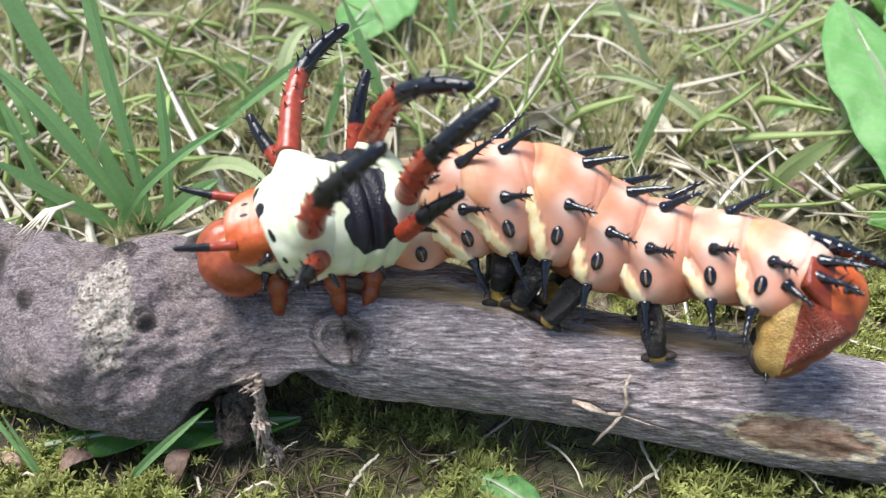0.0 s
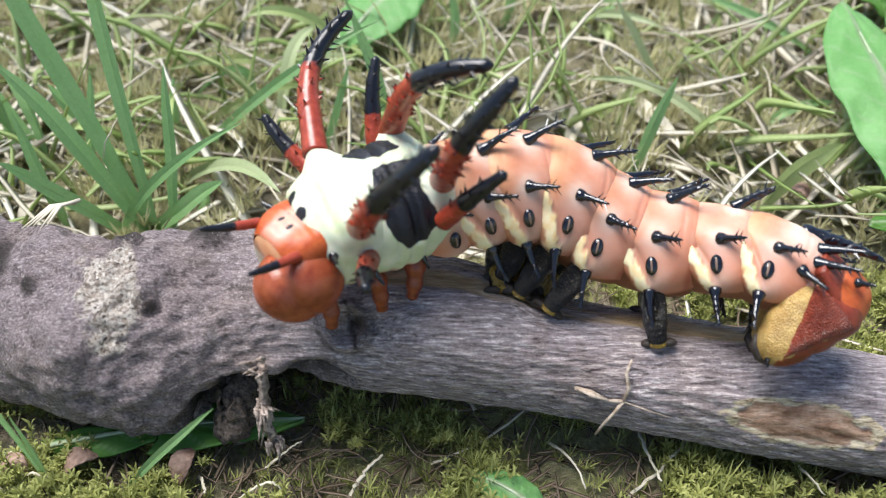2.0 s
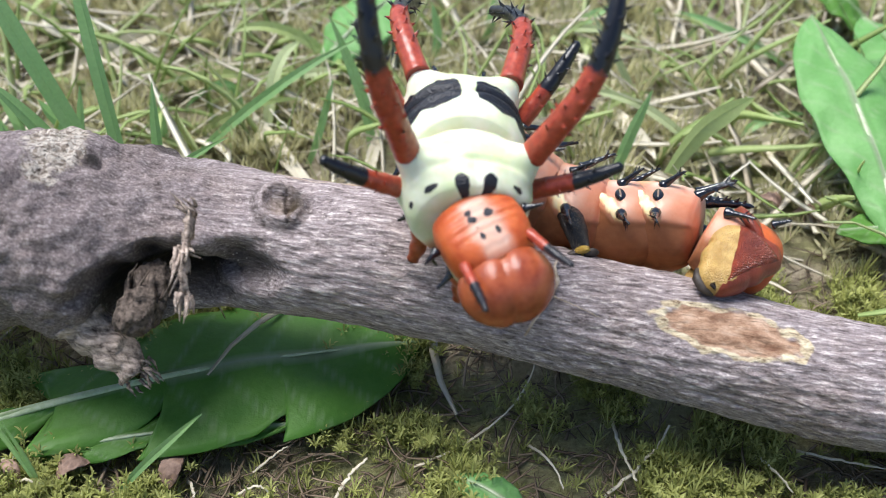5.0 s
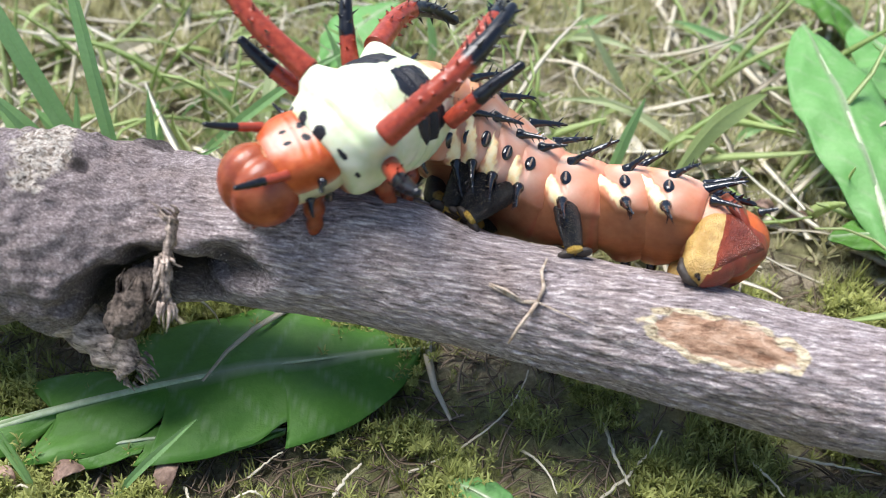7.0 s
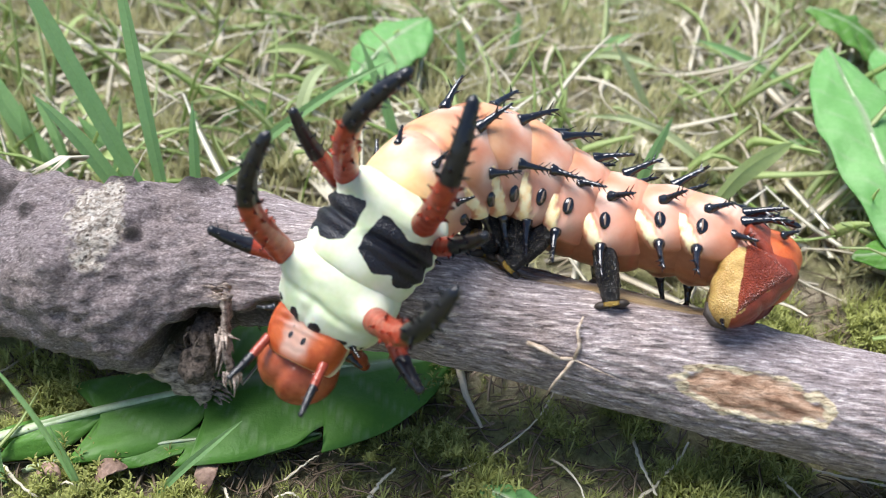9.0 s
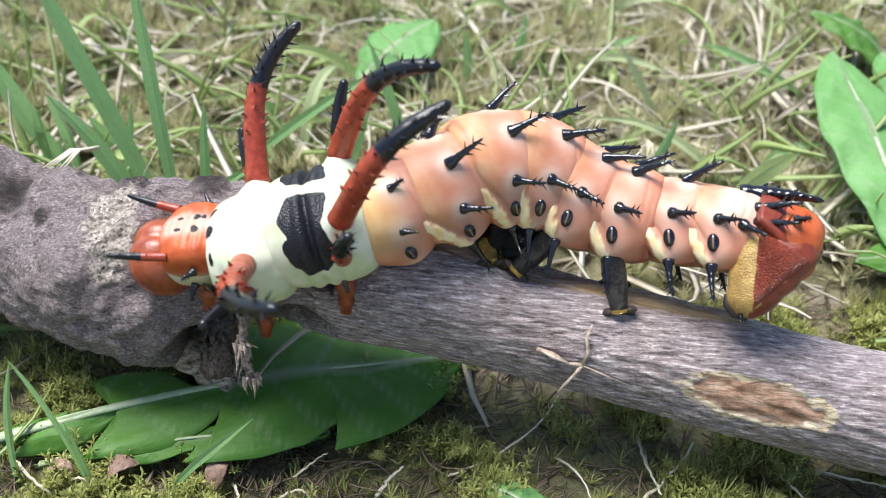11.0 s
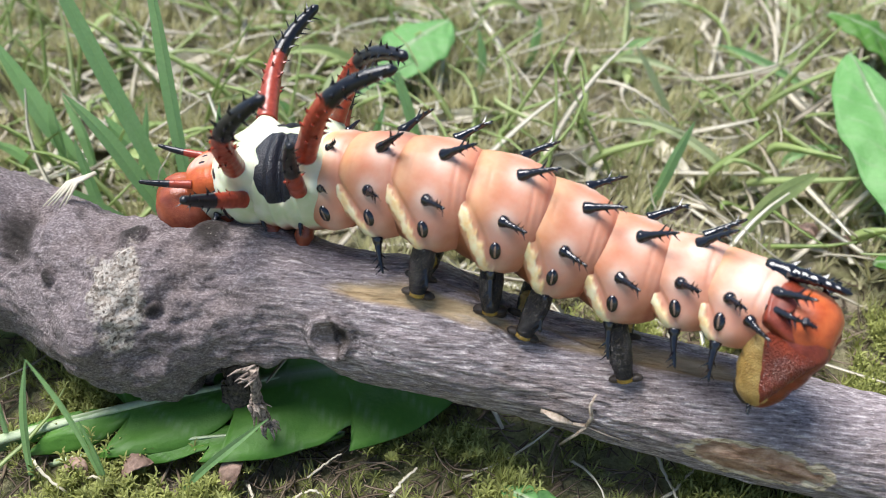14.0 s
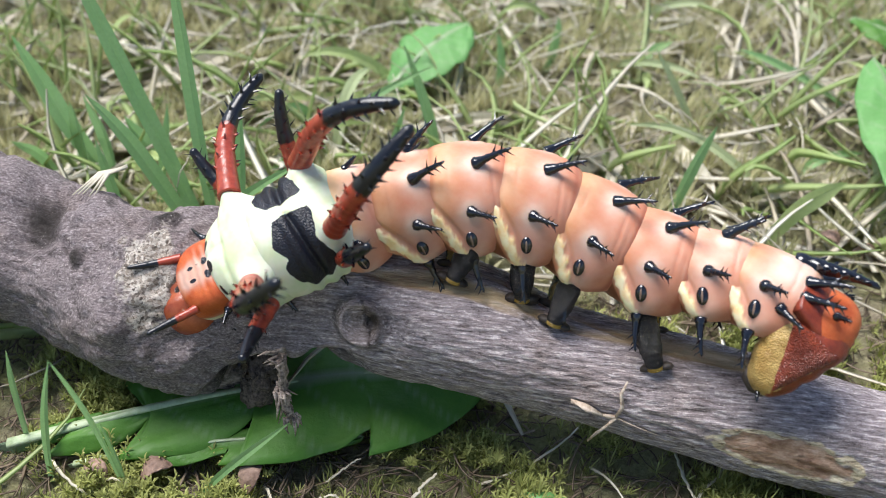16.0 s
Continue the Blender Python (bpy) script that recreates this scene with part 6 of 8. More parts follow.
    walk(BODY['A2'], [
        (0.00, mm(1.76, 8.14, 29.11, -17.0, -6.0, 6.3)),
        (0.50, mm(1.08, 7.66, 28.90, -21.3, -13.5, 6.4)),
        (1.00, mm(1.63, 6.77, 29.25, -16.0, -7.0, 5.4)),
        (1.50, mm(1.77, 6.30, 30.15, -13.6, -2.3, 8.6)),
        (2.00, mm(2.84, 4.60, 31.91, -10.0, -0.7, 16.1)),
        (2.50, mm(4.57, 3.36, 33.50, 0.7, 5.9, 26.6)),
        (3.00, mm(7.43, 3.74, 31.92, -1.8, 10.1, 39.3)),
        (3.50, mm(10.23, 1.99, 32.25, -1.3, 12.4, 55.7)),
        (4.00, mm(10.92, 1.19, 31.16, -2.0, 9.6, 63.2)),
        (4.20, mm(10.40, -1.10, 31.91, 1.0, 9.6, 68.9)),
        (6.30, mm(12.44, -2.16, 29.18, -6.1, 6.8, 77.2)),
        (6.50, mm(12.15, -0.40, 30.21, 0.9, 10.0, 65.6)),
        (7.00, mm(9.11, 3.06, 31.88, 2.7, 15.0, 38.7)),
        (7.50, mm(7.61, 4.13, 32.02, 1.1, 4.4, 35.0)),
        (8.00, mm(6.70, 3.49, 32.44, 7.3, 1.7, 38.4)),
        (8.50, mm(5.89, 1.35, 32.23, 10.7, -1.2, 42.6)),
        (9.00, mm(5.41, -1.97, 32.25, 9.4, -5.8, 47.0)),
        (9.20, mm(5.26, -3.76, 31.31, 4.0, -7.8, 44.7)),
        (11.30, mm(0.86, -0.89, 28.57, 8.8, -15.8, 23.8)),
        (11.50, mm(0.35, -0.20, 29.18, 5.1, -14.3, 20.2)),
        (12.00, mm(0.90, 2.85, 29.54, -1.6, -7.5, 10.4)),
        (12.50, mm(-0.46, 6.92, 29.20, -8.4, -4.1, -2.4)),
        (13.00, mm(-2.39, 10.78, 27.18, -12.7, -5.0, -10.1)),
        (13.50, mm(-2.12, 14.00, 26.17, -20.5, -16.8, -5.3)),
        (14.00, mm(-8.42, 16.16, 28.64, -22.5, -13.7, -15.5)),
        (14.50, mm(-8.81, 14.31, 29.32, -17.9, -5.4, -8.1)),
        (15.00, mm(-9.69, 13.14, 28.80, -11.1, -4.3, -1.8)),
        (15.50, mm(-9.93, 9.59, 28.74, -5.0, -5.5, 10.2)),
        (16.00, mm(-10.65, 7.98, 28.54, -2.8, -9.6, 14.3))])
    walk(BODY['A3'], [
        (0.00, mm(8.59, 8.71, 29.93, -23.1, -4.1, 4.6)),
        (0.50, mm(6.66, 8.25, 30.38, -25.1, -12.1, 5.7)),
        (1.00, mm(8.67, 7.48, 30.31, -21.2, -6.5, 5.3)),
        (1.50, mm(9.01, 7.41, 30.56, -19.6, -1.0, 7.2)),
        (2.00, mm(9.86, 6.38, 31.78, -16.3, 5.6, 10.7)),
        (2.50, mm(11.45, 6.08, 32.53, -10.4, 17.0, 15.1)),
        (3.00, mm(12.14, 6.11, 30.36, -11.2, 21.6, 14.0)),
        (3.50, mm(13.62, 5.26, 30.29, -11.2, 27.8, 28.2)),
        (4.00, mm(13.84, 4.94, 29.48, -10.4, 25.4, 35.5)),
        (4.20, mm(13.46, 3.71, 29.92, -7.0, 25.3, 41.6)),
        (6.30, mm(14.58, 3.03, 27.46, -12.2, 24.8, 52.3)),
        (6.50, mm(15.07, 4.02, 28.12, -7.2, 29.9, 42.7)),
        (7.00, mm(14.43, 5.86, 29.61, -12.6, 29.9, 19.8)),
        (7.50, mm(13.35, 6.62, 30.85, -14.5, 23.8, 15.8)),
        (8.00, mm(12.67, 6.53, 31.31, -7.9, 22.3, 19.2)),
        (8.50, mm(11.90, 5.18, 31.20, -2.7, 20.8, 25.7)),
        (9.00, mm(11.45, 2.86, 31.57, -0.4, 17.8, 32.1)),
        (9.20, mm(11.40, 0.90, 31.05, -2.3, 12.9, 30.5)),
        (11.30, mm(9.83, 3.57, 30.86, 0.3, -4.6, 25.6)),
        (11.50, mm(8.44, 3.40, 31.19, -3.9, -10.0, 27.1)),
        (12.00, mm(9.20, 5.37, 30.82, -7.6, -8.0, 21.4)),
        (12.50, mm(9.02, 7.84, 30.16, -11.5, -6.8, 11.5)),
        (13.00, mm(7.94, 10.33, 28.19, -15.1, -5.6, 3.9)),
        (13.50, mm(6.68, 13.96, 28.35, -24.4, -9.1, 3.4)),
        (14.00, mm(0.43, 13.63, 29.63, -26.9, -0.6, -11.8)),
        (14.50, mm(0.59, 12.79, 29.56, -23.2, 0.4, -5.7)),
        (15.00, mm(0.19, 12.39, 29.16, -20.4, 0.4, -4.0)),
        (15.50, mm(-0.26, 10.64, 29.27, -15.2, 0.6, 3.6)),
        (16.00, mm(-0.73, 9.63, 29.62, -12.2, -1.4, 6.4))])
    walk(BODY['A4'], [
        (0.00, mm(18.28, 7.87, 28.53, -29.2, 19.6, -11.6)),
        (0.50, mm(16.78, 7.83, 30.03, -29.5, 15.8, -8.4)),
        (1.00, mm(18.89, 7.40, 29.39, -29.0, 19.8, -6.4)),
        (1.50, mm(18.63, 7.34, 29.06, -26.7, 19.8, -7.6)),
        (2.00, mm(19.00, 6.60, 29.39, -24.4, 23.6, -7.5)),
        (2.50, mm(19.89, 6.51, 28.91, -22.6, 28.6, -7.6)),
        (3.00, mm(18.92, 6.32, 27.50, -21.8, 22.0, -7.9)),
        (3.50, mm(19.34, 6.60, 26.78, -25.5, 28.8, 0.1)),
        (4.00, mm(18.97, 6.76, 26.43, -25.3, 27.7, 4.1)),
        (4.20, mm(18.49, 6.12, 26.78, -21.9, 28.1, 9.7)),
        (6.30, mm(18.70, 6.10, 24.41, -28.2, 31.2, 19.5)),
        (6.50, mm(20.28, 6.84, 23.89, -23.8, 36.1, 13.9)),
        (7.00, mm(20.73, 6.83, 25.46, -26.7, 32.3, 0.1)),
        (7.50, mm(20.57, 7.23, 26.82, -26.0, 29.3, -2.4)),
        (8.00, mm(20.29, 7.48, 27.51, -23.8, 28.4, -1.3)),
        (8.50, mm(19.47, 7.00, 27.55, -20.7, 29.1, 4.3)),
        (9.00, mm(18.93, 5.64, 28.00, -17.5, 30.1, 10.1)),
        (9.20, mm(18.82, 3.67, 28.27, -13.6, 24.5, 11.8)),
        (11.30, mm(17.81, 5.90, 29.94, -7.4, 19.1, 6.2)),
        (11.50, mm(17.24, 5.92, 30.50, -7.1, 17.9, 5.4)),
        (12.00, mm(17.64, 7.18, 30.16, -9.7, 16.0, 2.8)),
        (12.50, mm(17.34, 8.68, 29.36, -12.4, 17.0, -0.7)),
        (13.00, mm(16.86, 10.11, 27.32, -17.5, 15.8, -6.0)),
        (13.50, mm(16.97, 12.70, 27.47, -24.7, 16.3, -11.4)),
        (14.00, mm(11.70, 11.42, 28.40, -27.3, 10.5, -7.8)),
        (14.50, mm(11.50, 11.16, 28.55, -25.0, 8.0, -8.6)),
        (15.00, mm(11.31, 10.86, 28.29, -24.2, 6.7, -8.8)),
        (15.50, mm(10.91, 10.11, 28.27, -21.2, 7.0, -5.8)),
        (16.00, mm(10.63, 9.49, 28.75, -18.5, 7.1, -4.4))])
    walk(BODY['A5'], [
        (0.00, mm(26.02, 5.25, 25.17, -28.3, 18.0, -17.4)),
        (0.50, mm(26.89, 5.07, 25.66, -28.5, 23.1, -15.5)),
        (1.00, mm(26.47, 5.03, 25.40, -28.0, 22.9, -18.5)),
        (1.50, mm(26.12, 4.95, 25.57, -26.4, 19.2, -19.6)),
        (2.00, mm(26.38, 4.35, 25.75, -25.9, 19.0, -20.2)),
        (2.50, mm(27.00, 4.24, 25.14, -27.4, 19.4, -21.5)),
        (3.00, mm(26.86, 4.32, 24.68, -26.6, 14.6, -17.3)),
        (3.50, mm(26.89, 5.38, 23.24, -32.3, 18.1, -14.9)),
        (4.00, mm(26.12, 5.72, 23.22, -33.9, 16.9, -17.1)),
        (4.20, mm(25.60, 5.76, 23.47, -30.8, 18.5, -12.0)),
        (6.30, mm(24.92, 6.60, 20.98, -40.9, 22.5, -6.8)),
        (6.50, mm(25.60, 6.73, 20.89, -40.1, 21.6, -11.5)),
        (7.00, mm(27.08, 5.83, 22.06, -37.9, 22.8, -13.9)),
        (7.50, mm(27.20, 5.81, 23.35, -36.5, 22.6, -16.7)),
        (8.00, mm(27.32, 6.00, 23.82, -35.8, 23.3, -17.4)),
        (8.50, mm(26.62, 6.14, 23.75, -33.8, 23.8, -13.3)),
        (9.00, mm(26.36, 5.46, 24.03, -32.9, 24.7, -9.7)),
        (9.20, mm(26.27, 3.93, 24.94, -25.2, 22.0, -5.3)),
        (11.30, mm(26.24, 4.96, 26.16, -17.9, 23.0, -15.2)),
        (11.50, mm(25.75, 5.06, 26.67, -15.8, 25.0, -14.1)),
        (12.00, mm(25.88, 6.14, 26.83, -16.0, 22.9, -14.1)),
        (12.50, mm(25.62, 7.27, 25.98, -18.0, 21.7, -14.9)),
        (13.00, mm(24.96, 8.20, 24.24, -20.7, 20.8, -15.4)),
        (13.50, mm(25.86, 9.28, 23.53, -27.4, 23.4, -18.3)),
        (14.00, mm(22.53, 8.86, 25.30, -25.7, 14.6, -13.4)),
        (14.50, mm(22.39, 8.23, 25.78, -24.4, 13.3, -16.8)),
        (15.00, mm(22.35, 7.71, 25.68, -25.2, 12.9, -18.7)),
        (15.50, mm(22.13, 7.44, 25.60, -23.5, 13.4, -17.4)),
        (16.00, mm(22.17, 6.90, 26.00, -21.3, 13.3, -17.7))])
    walk(BODY['A6'], [
        (0.00, mm(34.88, 1.96, 23.77, -26.4, -3.4, -19.9)),
        (0.50, mm(35.61, 1.89, 23.57, -27.0, 0.2, -20.8)),
        (1.00, mm(35.22, 1.61, 23.39, -27.4, -0.8, -21.5)),
        (1.50, mm(35.39, 1.46, 23.91, -24.9, -1.5, -20.1)),
        (2.00, mm(35.65, 0.79, 24.04, -25.1, -0.4, -20.8)),
        (2.50, mm(35.94, 0.64, 23.76, -26.6, -1.3, -22.0)),
        (3.00, mm(36.35, 0.73, 23.47, -26.1, -0.9, -23.7)),
        (3.50, mm(36.88, 1.86, 21.70, -33.6, -1.6, -24.2)),
        (4.00, mm(36.62, 1.42, 21.42, -35.9, 1.4, -27.3)),
        (4.20, mm(36.14, 2.54, 21.26, -32.4, 4.4, -21.5)),
        (6.30, mm(34.39, 4.50, 18.31, -44.9, 7.9, -16.6)),
        (6.50, mm(34.99, 4.18, 18.65, -44.7, 5.5, -17.7)),
        (7.00, mm(35.48, 3.35, 19.93, -40.3, 3.3, -19.2)),
        (7.50, mm(35.59, 2.93, 21.22, -37.3, 2.6, -20.4)),
        (8.00, mm(35.98, 2.82, 21.57, -37.1, 2.4, -21.9)),
        (8.50, mm(35.36, 3.63, 21.40, -36.0, 3.4, -17.3)),
        (9.00, mm(35.10, 3.23, 21.55, -36.3, 4.1, -17.1)),
        (9.20, mm(34.86, 2.24, 22.71, -26.7, 3.5, -15.2)),
        (11.30, mm(34.56, 2.58, 23.98, -20.2, 3.9, -17.0)),
        (11.50, mm(34.97, 2.08, 23.97, -21.3, 5.0, -22.3)),
        (12.00, mm(35.34, 3.06, 24.44, -20.0, 2.5, -22.0)),
        (12.50, mm(35.17, 4.10, 23.74, -21.9, 1.2, -21.4)),
        (13.00, mm(34.52, 5.34, 21.83, -23.3, 3.2, -17.7)),
        (13.50, mm(35.56, 5.65, 21.23, -29.1, 0.2, -21.0)),
        (14.00, mm(34.32, 4.92, 23.10, -24.9, -0.1, -19.7)),
        (14.50, mm(34.06, 4.02, 23.60, -24.0, 1.2, -20.7)),
        (15.00, mm(33.86, 3.27, 23.92, -24.2, -1.6, -21.1)),
        (15.50, mm(33.40, 3.62, 23.65, -23.4, 1.0, -19.4)),
        (16.00, mm(33.40, 2.93, 24.02, -22.2, 0.7, -20.1))])
    walk(BODY['A7'], [
        (0.00, mm(44.96, -2.06, 25.74, -31.9, -10.1, -26.6)),
        (0.50, mm(45.36, -2.10, 25.35, -32.5, -11.7, -27.0)),
        (1.00, mm(44.88, -2.38, 25.05, -34.3, -10.6, -26.0)),
        (1.50, mm(45.55, -2.29, 25.47, -30.8, -7.3, -24.6)),
        (2.00, mm(45.65, -3.15, 25.20, -32.8, -4.8, -25.5)),
        (2.50, mm(45.49, -3.20, 24.81, -35.8, -3.2, -24.0)),
        (3.00, mm(46.27, -3.76, 24.67, -34.9, -5.1, -27.3)),
        (3.50, mm(46.22, -2.49, 22.85, -37.6, -3.2, -26.6)),
        (4.00, mm(45.28, -2.90, 22.50, -40.7, -3.8, -25.1)),
        (4.20, mm(45.61, -1.50, 21.76, -38.2, -4.2, -24.3)),
        (6.30, mm(43.73, 1.46, 18.10, -49.7, -3.3, -19.0)),
        (6.50, mm(44.13, 1.15, 18.72, -49.5, -4.2, -18.4)),
        (7.00, mm(45.56, -0.15, 20.45, -46.2, -4.8, -19.0)),
        (7.50, mm(45.22, -0.55, 21.82, -44.2, -4.5, -20.0)),
        (8.00, mm(45.52, -0.91, 22.43, -45.4, -6.5, -22.0)),
        (8.50, mm(44.98, 0.85, 21.91, -45.3, -3.3, -17.2)),
        (9.00, mm(44.45, 0.36, 22.07, -45.9, -4.1, -18.4)),
        (9.20, mm(44.26, -0.54, 23.26, -35.9, -2.8, -18.6)),
        (11.30, mm(44.09, -0.08, 24.64, -26.5, -6.9, -17.5)),
        (11.50, mm(44.26, -1.29, 25.17, -31.9, -11.0, -23.6)),
        (12.00, mm(44.62, -0.00, 26.02, -29.3, -12.4, -22.0)),
        (12.50, mm(44.96, 0.94, 25.70, -31.7, -15.1, -23.2)),
        (13.00, mm(45.02, 2.55, 23.17, -33.3, -13.7, -20.5)),
        (13.50, mm(45.38, 2.61, 23.28, -38.1, -16.7, -21.5)),
        (14.00, mm(44.56, 1.64, 24.52, -32.5, -10.6, -22.4)),
        (14.50, mm(44.27, 0.50, 24.64, -32.4, -8.6, -22.7)),
        (15.00, mm(43.68, -0.32, 25.50, -32.7, -10.6, -23.5)),
        (15.50, mm(43.47, 0.40, 24.92, -32.1, -9.4, -22.7)),
        (16.00, mm(43.31, -0.48, 25.20, -32.1, -9.0, -23.2))])
    walk(BODY['A8'], [
        (0.00, mm(52.45, -6.84, 26.96, -34.3, 2.3, -40.7)),
        (0.50, mm(52.43, -6.60, 27.02, -34.4, -1.0, -41.1)),
        (1.00, mm(52.40, -7.78, 26.93, -38.3, -7.6, -45.6)),
        (1.50, mm(52.77, -5.93, 26.49, -34.0, 3.9, -34.8)),
        (2.00, mm(52.79, -7.05, 25.55, -40.5, 8.0, -34.9)),
        (2.50, mm(52.53, -7.16, 24.53, -47.4, 12.7, -35.0)),
        (3.00, mm(53.58, -8.15, 25.17, -38.7, 9.9, -38.0)),
        (3.50, mm(53.43, -6.81, 22.80, -43.2, 12.6, -36.5)),
        (4.00, mm(51.89, -6.82, 22.54, -48.4, 14.1, -35.2)),
        (4.20, mm(52.81, -5.73, 22.05, -42.1, 10.5, -36.3)),
        (6.30, mm(50.20, -0.95, 18.57, -52.7, 2.9, -19.9)),
        (6.50, mm(50.35, -1.03, 19.17, -53.0, 4.6, -18.1)),
        (7.00, mm(51.82, -2.46, 20.71, -47.8, 6.6, -20.7)),
        (7.50, mm(51.45, -2.98, 21.98, -45.8, 6.5, -21.9)),
        (8.00, mm(51.97, -4.08, 22.70, -47.6, 5.4, -29.1)),
        (8.50, mm(51.84, -1.62, 21.94, -47.9, 3.7, -21.9)),
        (9.00, mm(50.88, -2.26, 22.15, -49.6, 5.0, -24.0)),
        (9.20, mm(50.36, -2.91, 23.03, -40.0, 13.8, -22.4)),
        (11.30, mm(51.54, -3.03, 25.73, -27.2, -6.8, -26.8)),
        (11.50, mm(51.30, -4.97, 26.22, -35.5, -0.7, -32.7)),
        (12.00, mm(51.86, -3.43, 27.53, -28.4, -4.5, -30.2)),
        (12.50, mm(52.43, -2.91, 27.81, -32.2, -8.9, -33.2)),
        (13.00, mm(53.41, -1.36, 25.76, -32.7, -15.5, -33.9)),
        (13.50, mm(53.31, -1.48, 26.17, -37.2, -14.7, -35.7)),
        (14.00, mm(52.54, -2.49, 26.32, -31.8, -10.2, -35.3)),
        (14.50, mm(52.34, -3.55, 25.60, -34.7, -2.3, -33.1)),
        (15.00, mm(51.73, -4.56, 26.98, -35.1, -4.7, -33.1)),
        (15.50, mm(51.80, -3.66, 26.66, -32.0, -9.9, -31.7)),
        (16.00, mm(51.60, -4.72, 26.41, -35.6, -3.7, -32.5))])
    walk(BODY['A10'], [
        (0.00, mm(57.92, -11.66, 25.97, -23.8, 7.5, -28.4)),
        (0.50, mm(57.85, -11.31, 26.47, -23.6, 6.0, -27.7)),
        (1.00, mm(56.72, -13.09, 27.69, -35.7, -14.6, -44.5)),
        (1.50, mm(58.73, -10.09, 25.09, -20.9, 13.6, -24.2)),
        (2.00, mm(59.96, -12.56, 23.01, -35.2, 16.6, -33.0)),
        (2.50, mm(59.96, -13.85, 21.10, -44.9, 9.7, -39.9)),
        (3.00, mm(60.03, -13.59, 22.30, -23.9, 15.1, -33.5)),
        (3.50, mm(61.54, -12.94, 19.83, -32.9, 4.5, -34.1)),
        (4.00, mm(60.66, -13.16, 18.49, -38.4, 12.9, -30.5)),
        (4.20, mm(64.47, -13.12, 17.40, -29.1, 21.8, -24.8)),
        (6.30, mm(62.45, -4.75, 15.63, -40.0, 19.4, -13.5)),
        (6.50, mm(62.34, -4.37, 15.60, -41.7, 24.2, -11.5)),
        (7.00, mm(62.60, -6.24, 17.38, -35.3, 20.8, -16.2)),
        (7.50, mm(61.63, -6.90, 18.94, -33.9, 18.3, -16.5)),
        (8.00, mm(60.75, -10.13, 20.11, -35.2, 8.2, -34.3)),
        (8.50, mm(61.43, -5.82, 20.65, -38.7, -3.1, -20.3)),
        (9.00, mm(60.19, -7.04, 20.02, -39.8, 5.4, -23.2)),
        (9.20, mm(60.74, -6.84, 18.16, -20.7, 20.9, -12.3)),
        (11.30, mm(60.25, -7.45, 26.80, -27.2, -5.7, -26.9)),
        (11.50, mm(58.31, -10.13, 25.01, -26.5, 2.9, -26.9)),
        (12.00, mm(58.30, -7.10, 27.39, -19.7, -0.3, -13.0)),
        (12.50, mm(58.38, -7.08, 27.97, -26.8, 5.4, -19.6)),
        (13.00, mm(60.96, -6.74, 28.00, -28.7, -14.8, -27.6)),
        (13.50, mm(59.21, -6.27, 27.13, -32.8, 2.2, -25.8)),
        (14.00, mm(59.95, -8.11, 27.60, -25.7, -12.2, -29.3)),
        (14.50, mm(59.45, -9.16, 24.86, -27.0, 0.3, -32.9)),
        (15.00, mm(57.85, -9.29, 26.35, -27.9, 6.5, -26.4)),
        (15.50, mm(59.40, -8.75, 27.78, -25.1, -13.1, -26.2)),
        (16.00, mm(58.34, -9.93, 25.68, -28.2, 2.7, -29.4))])
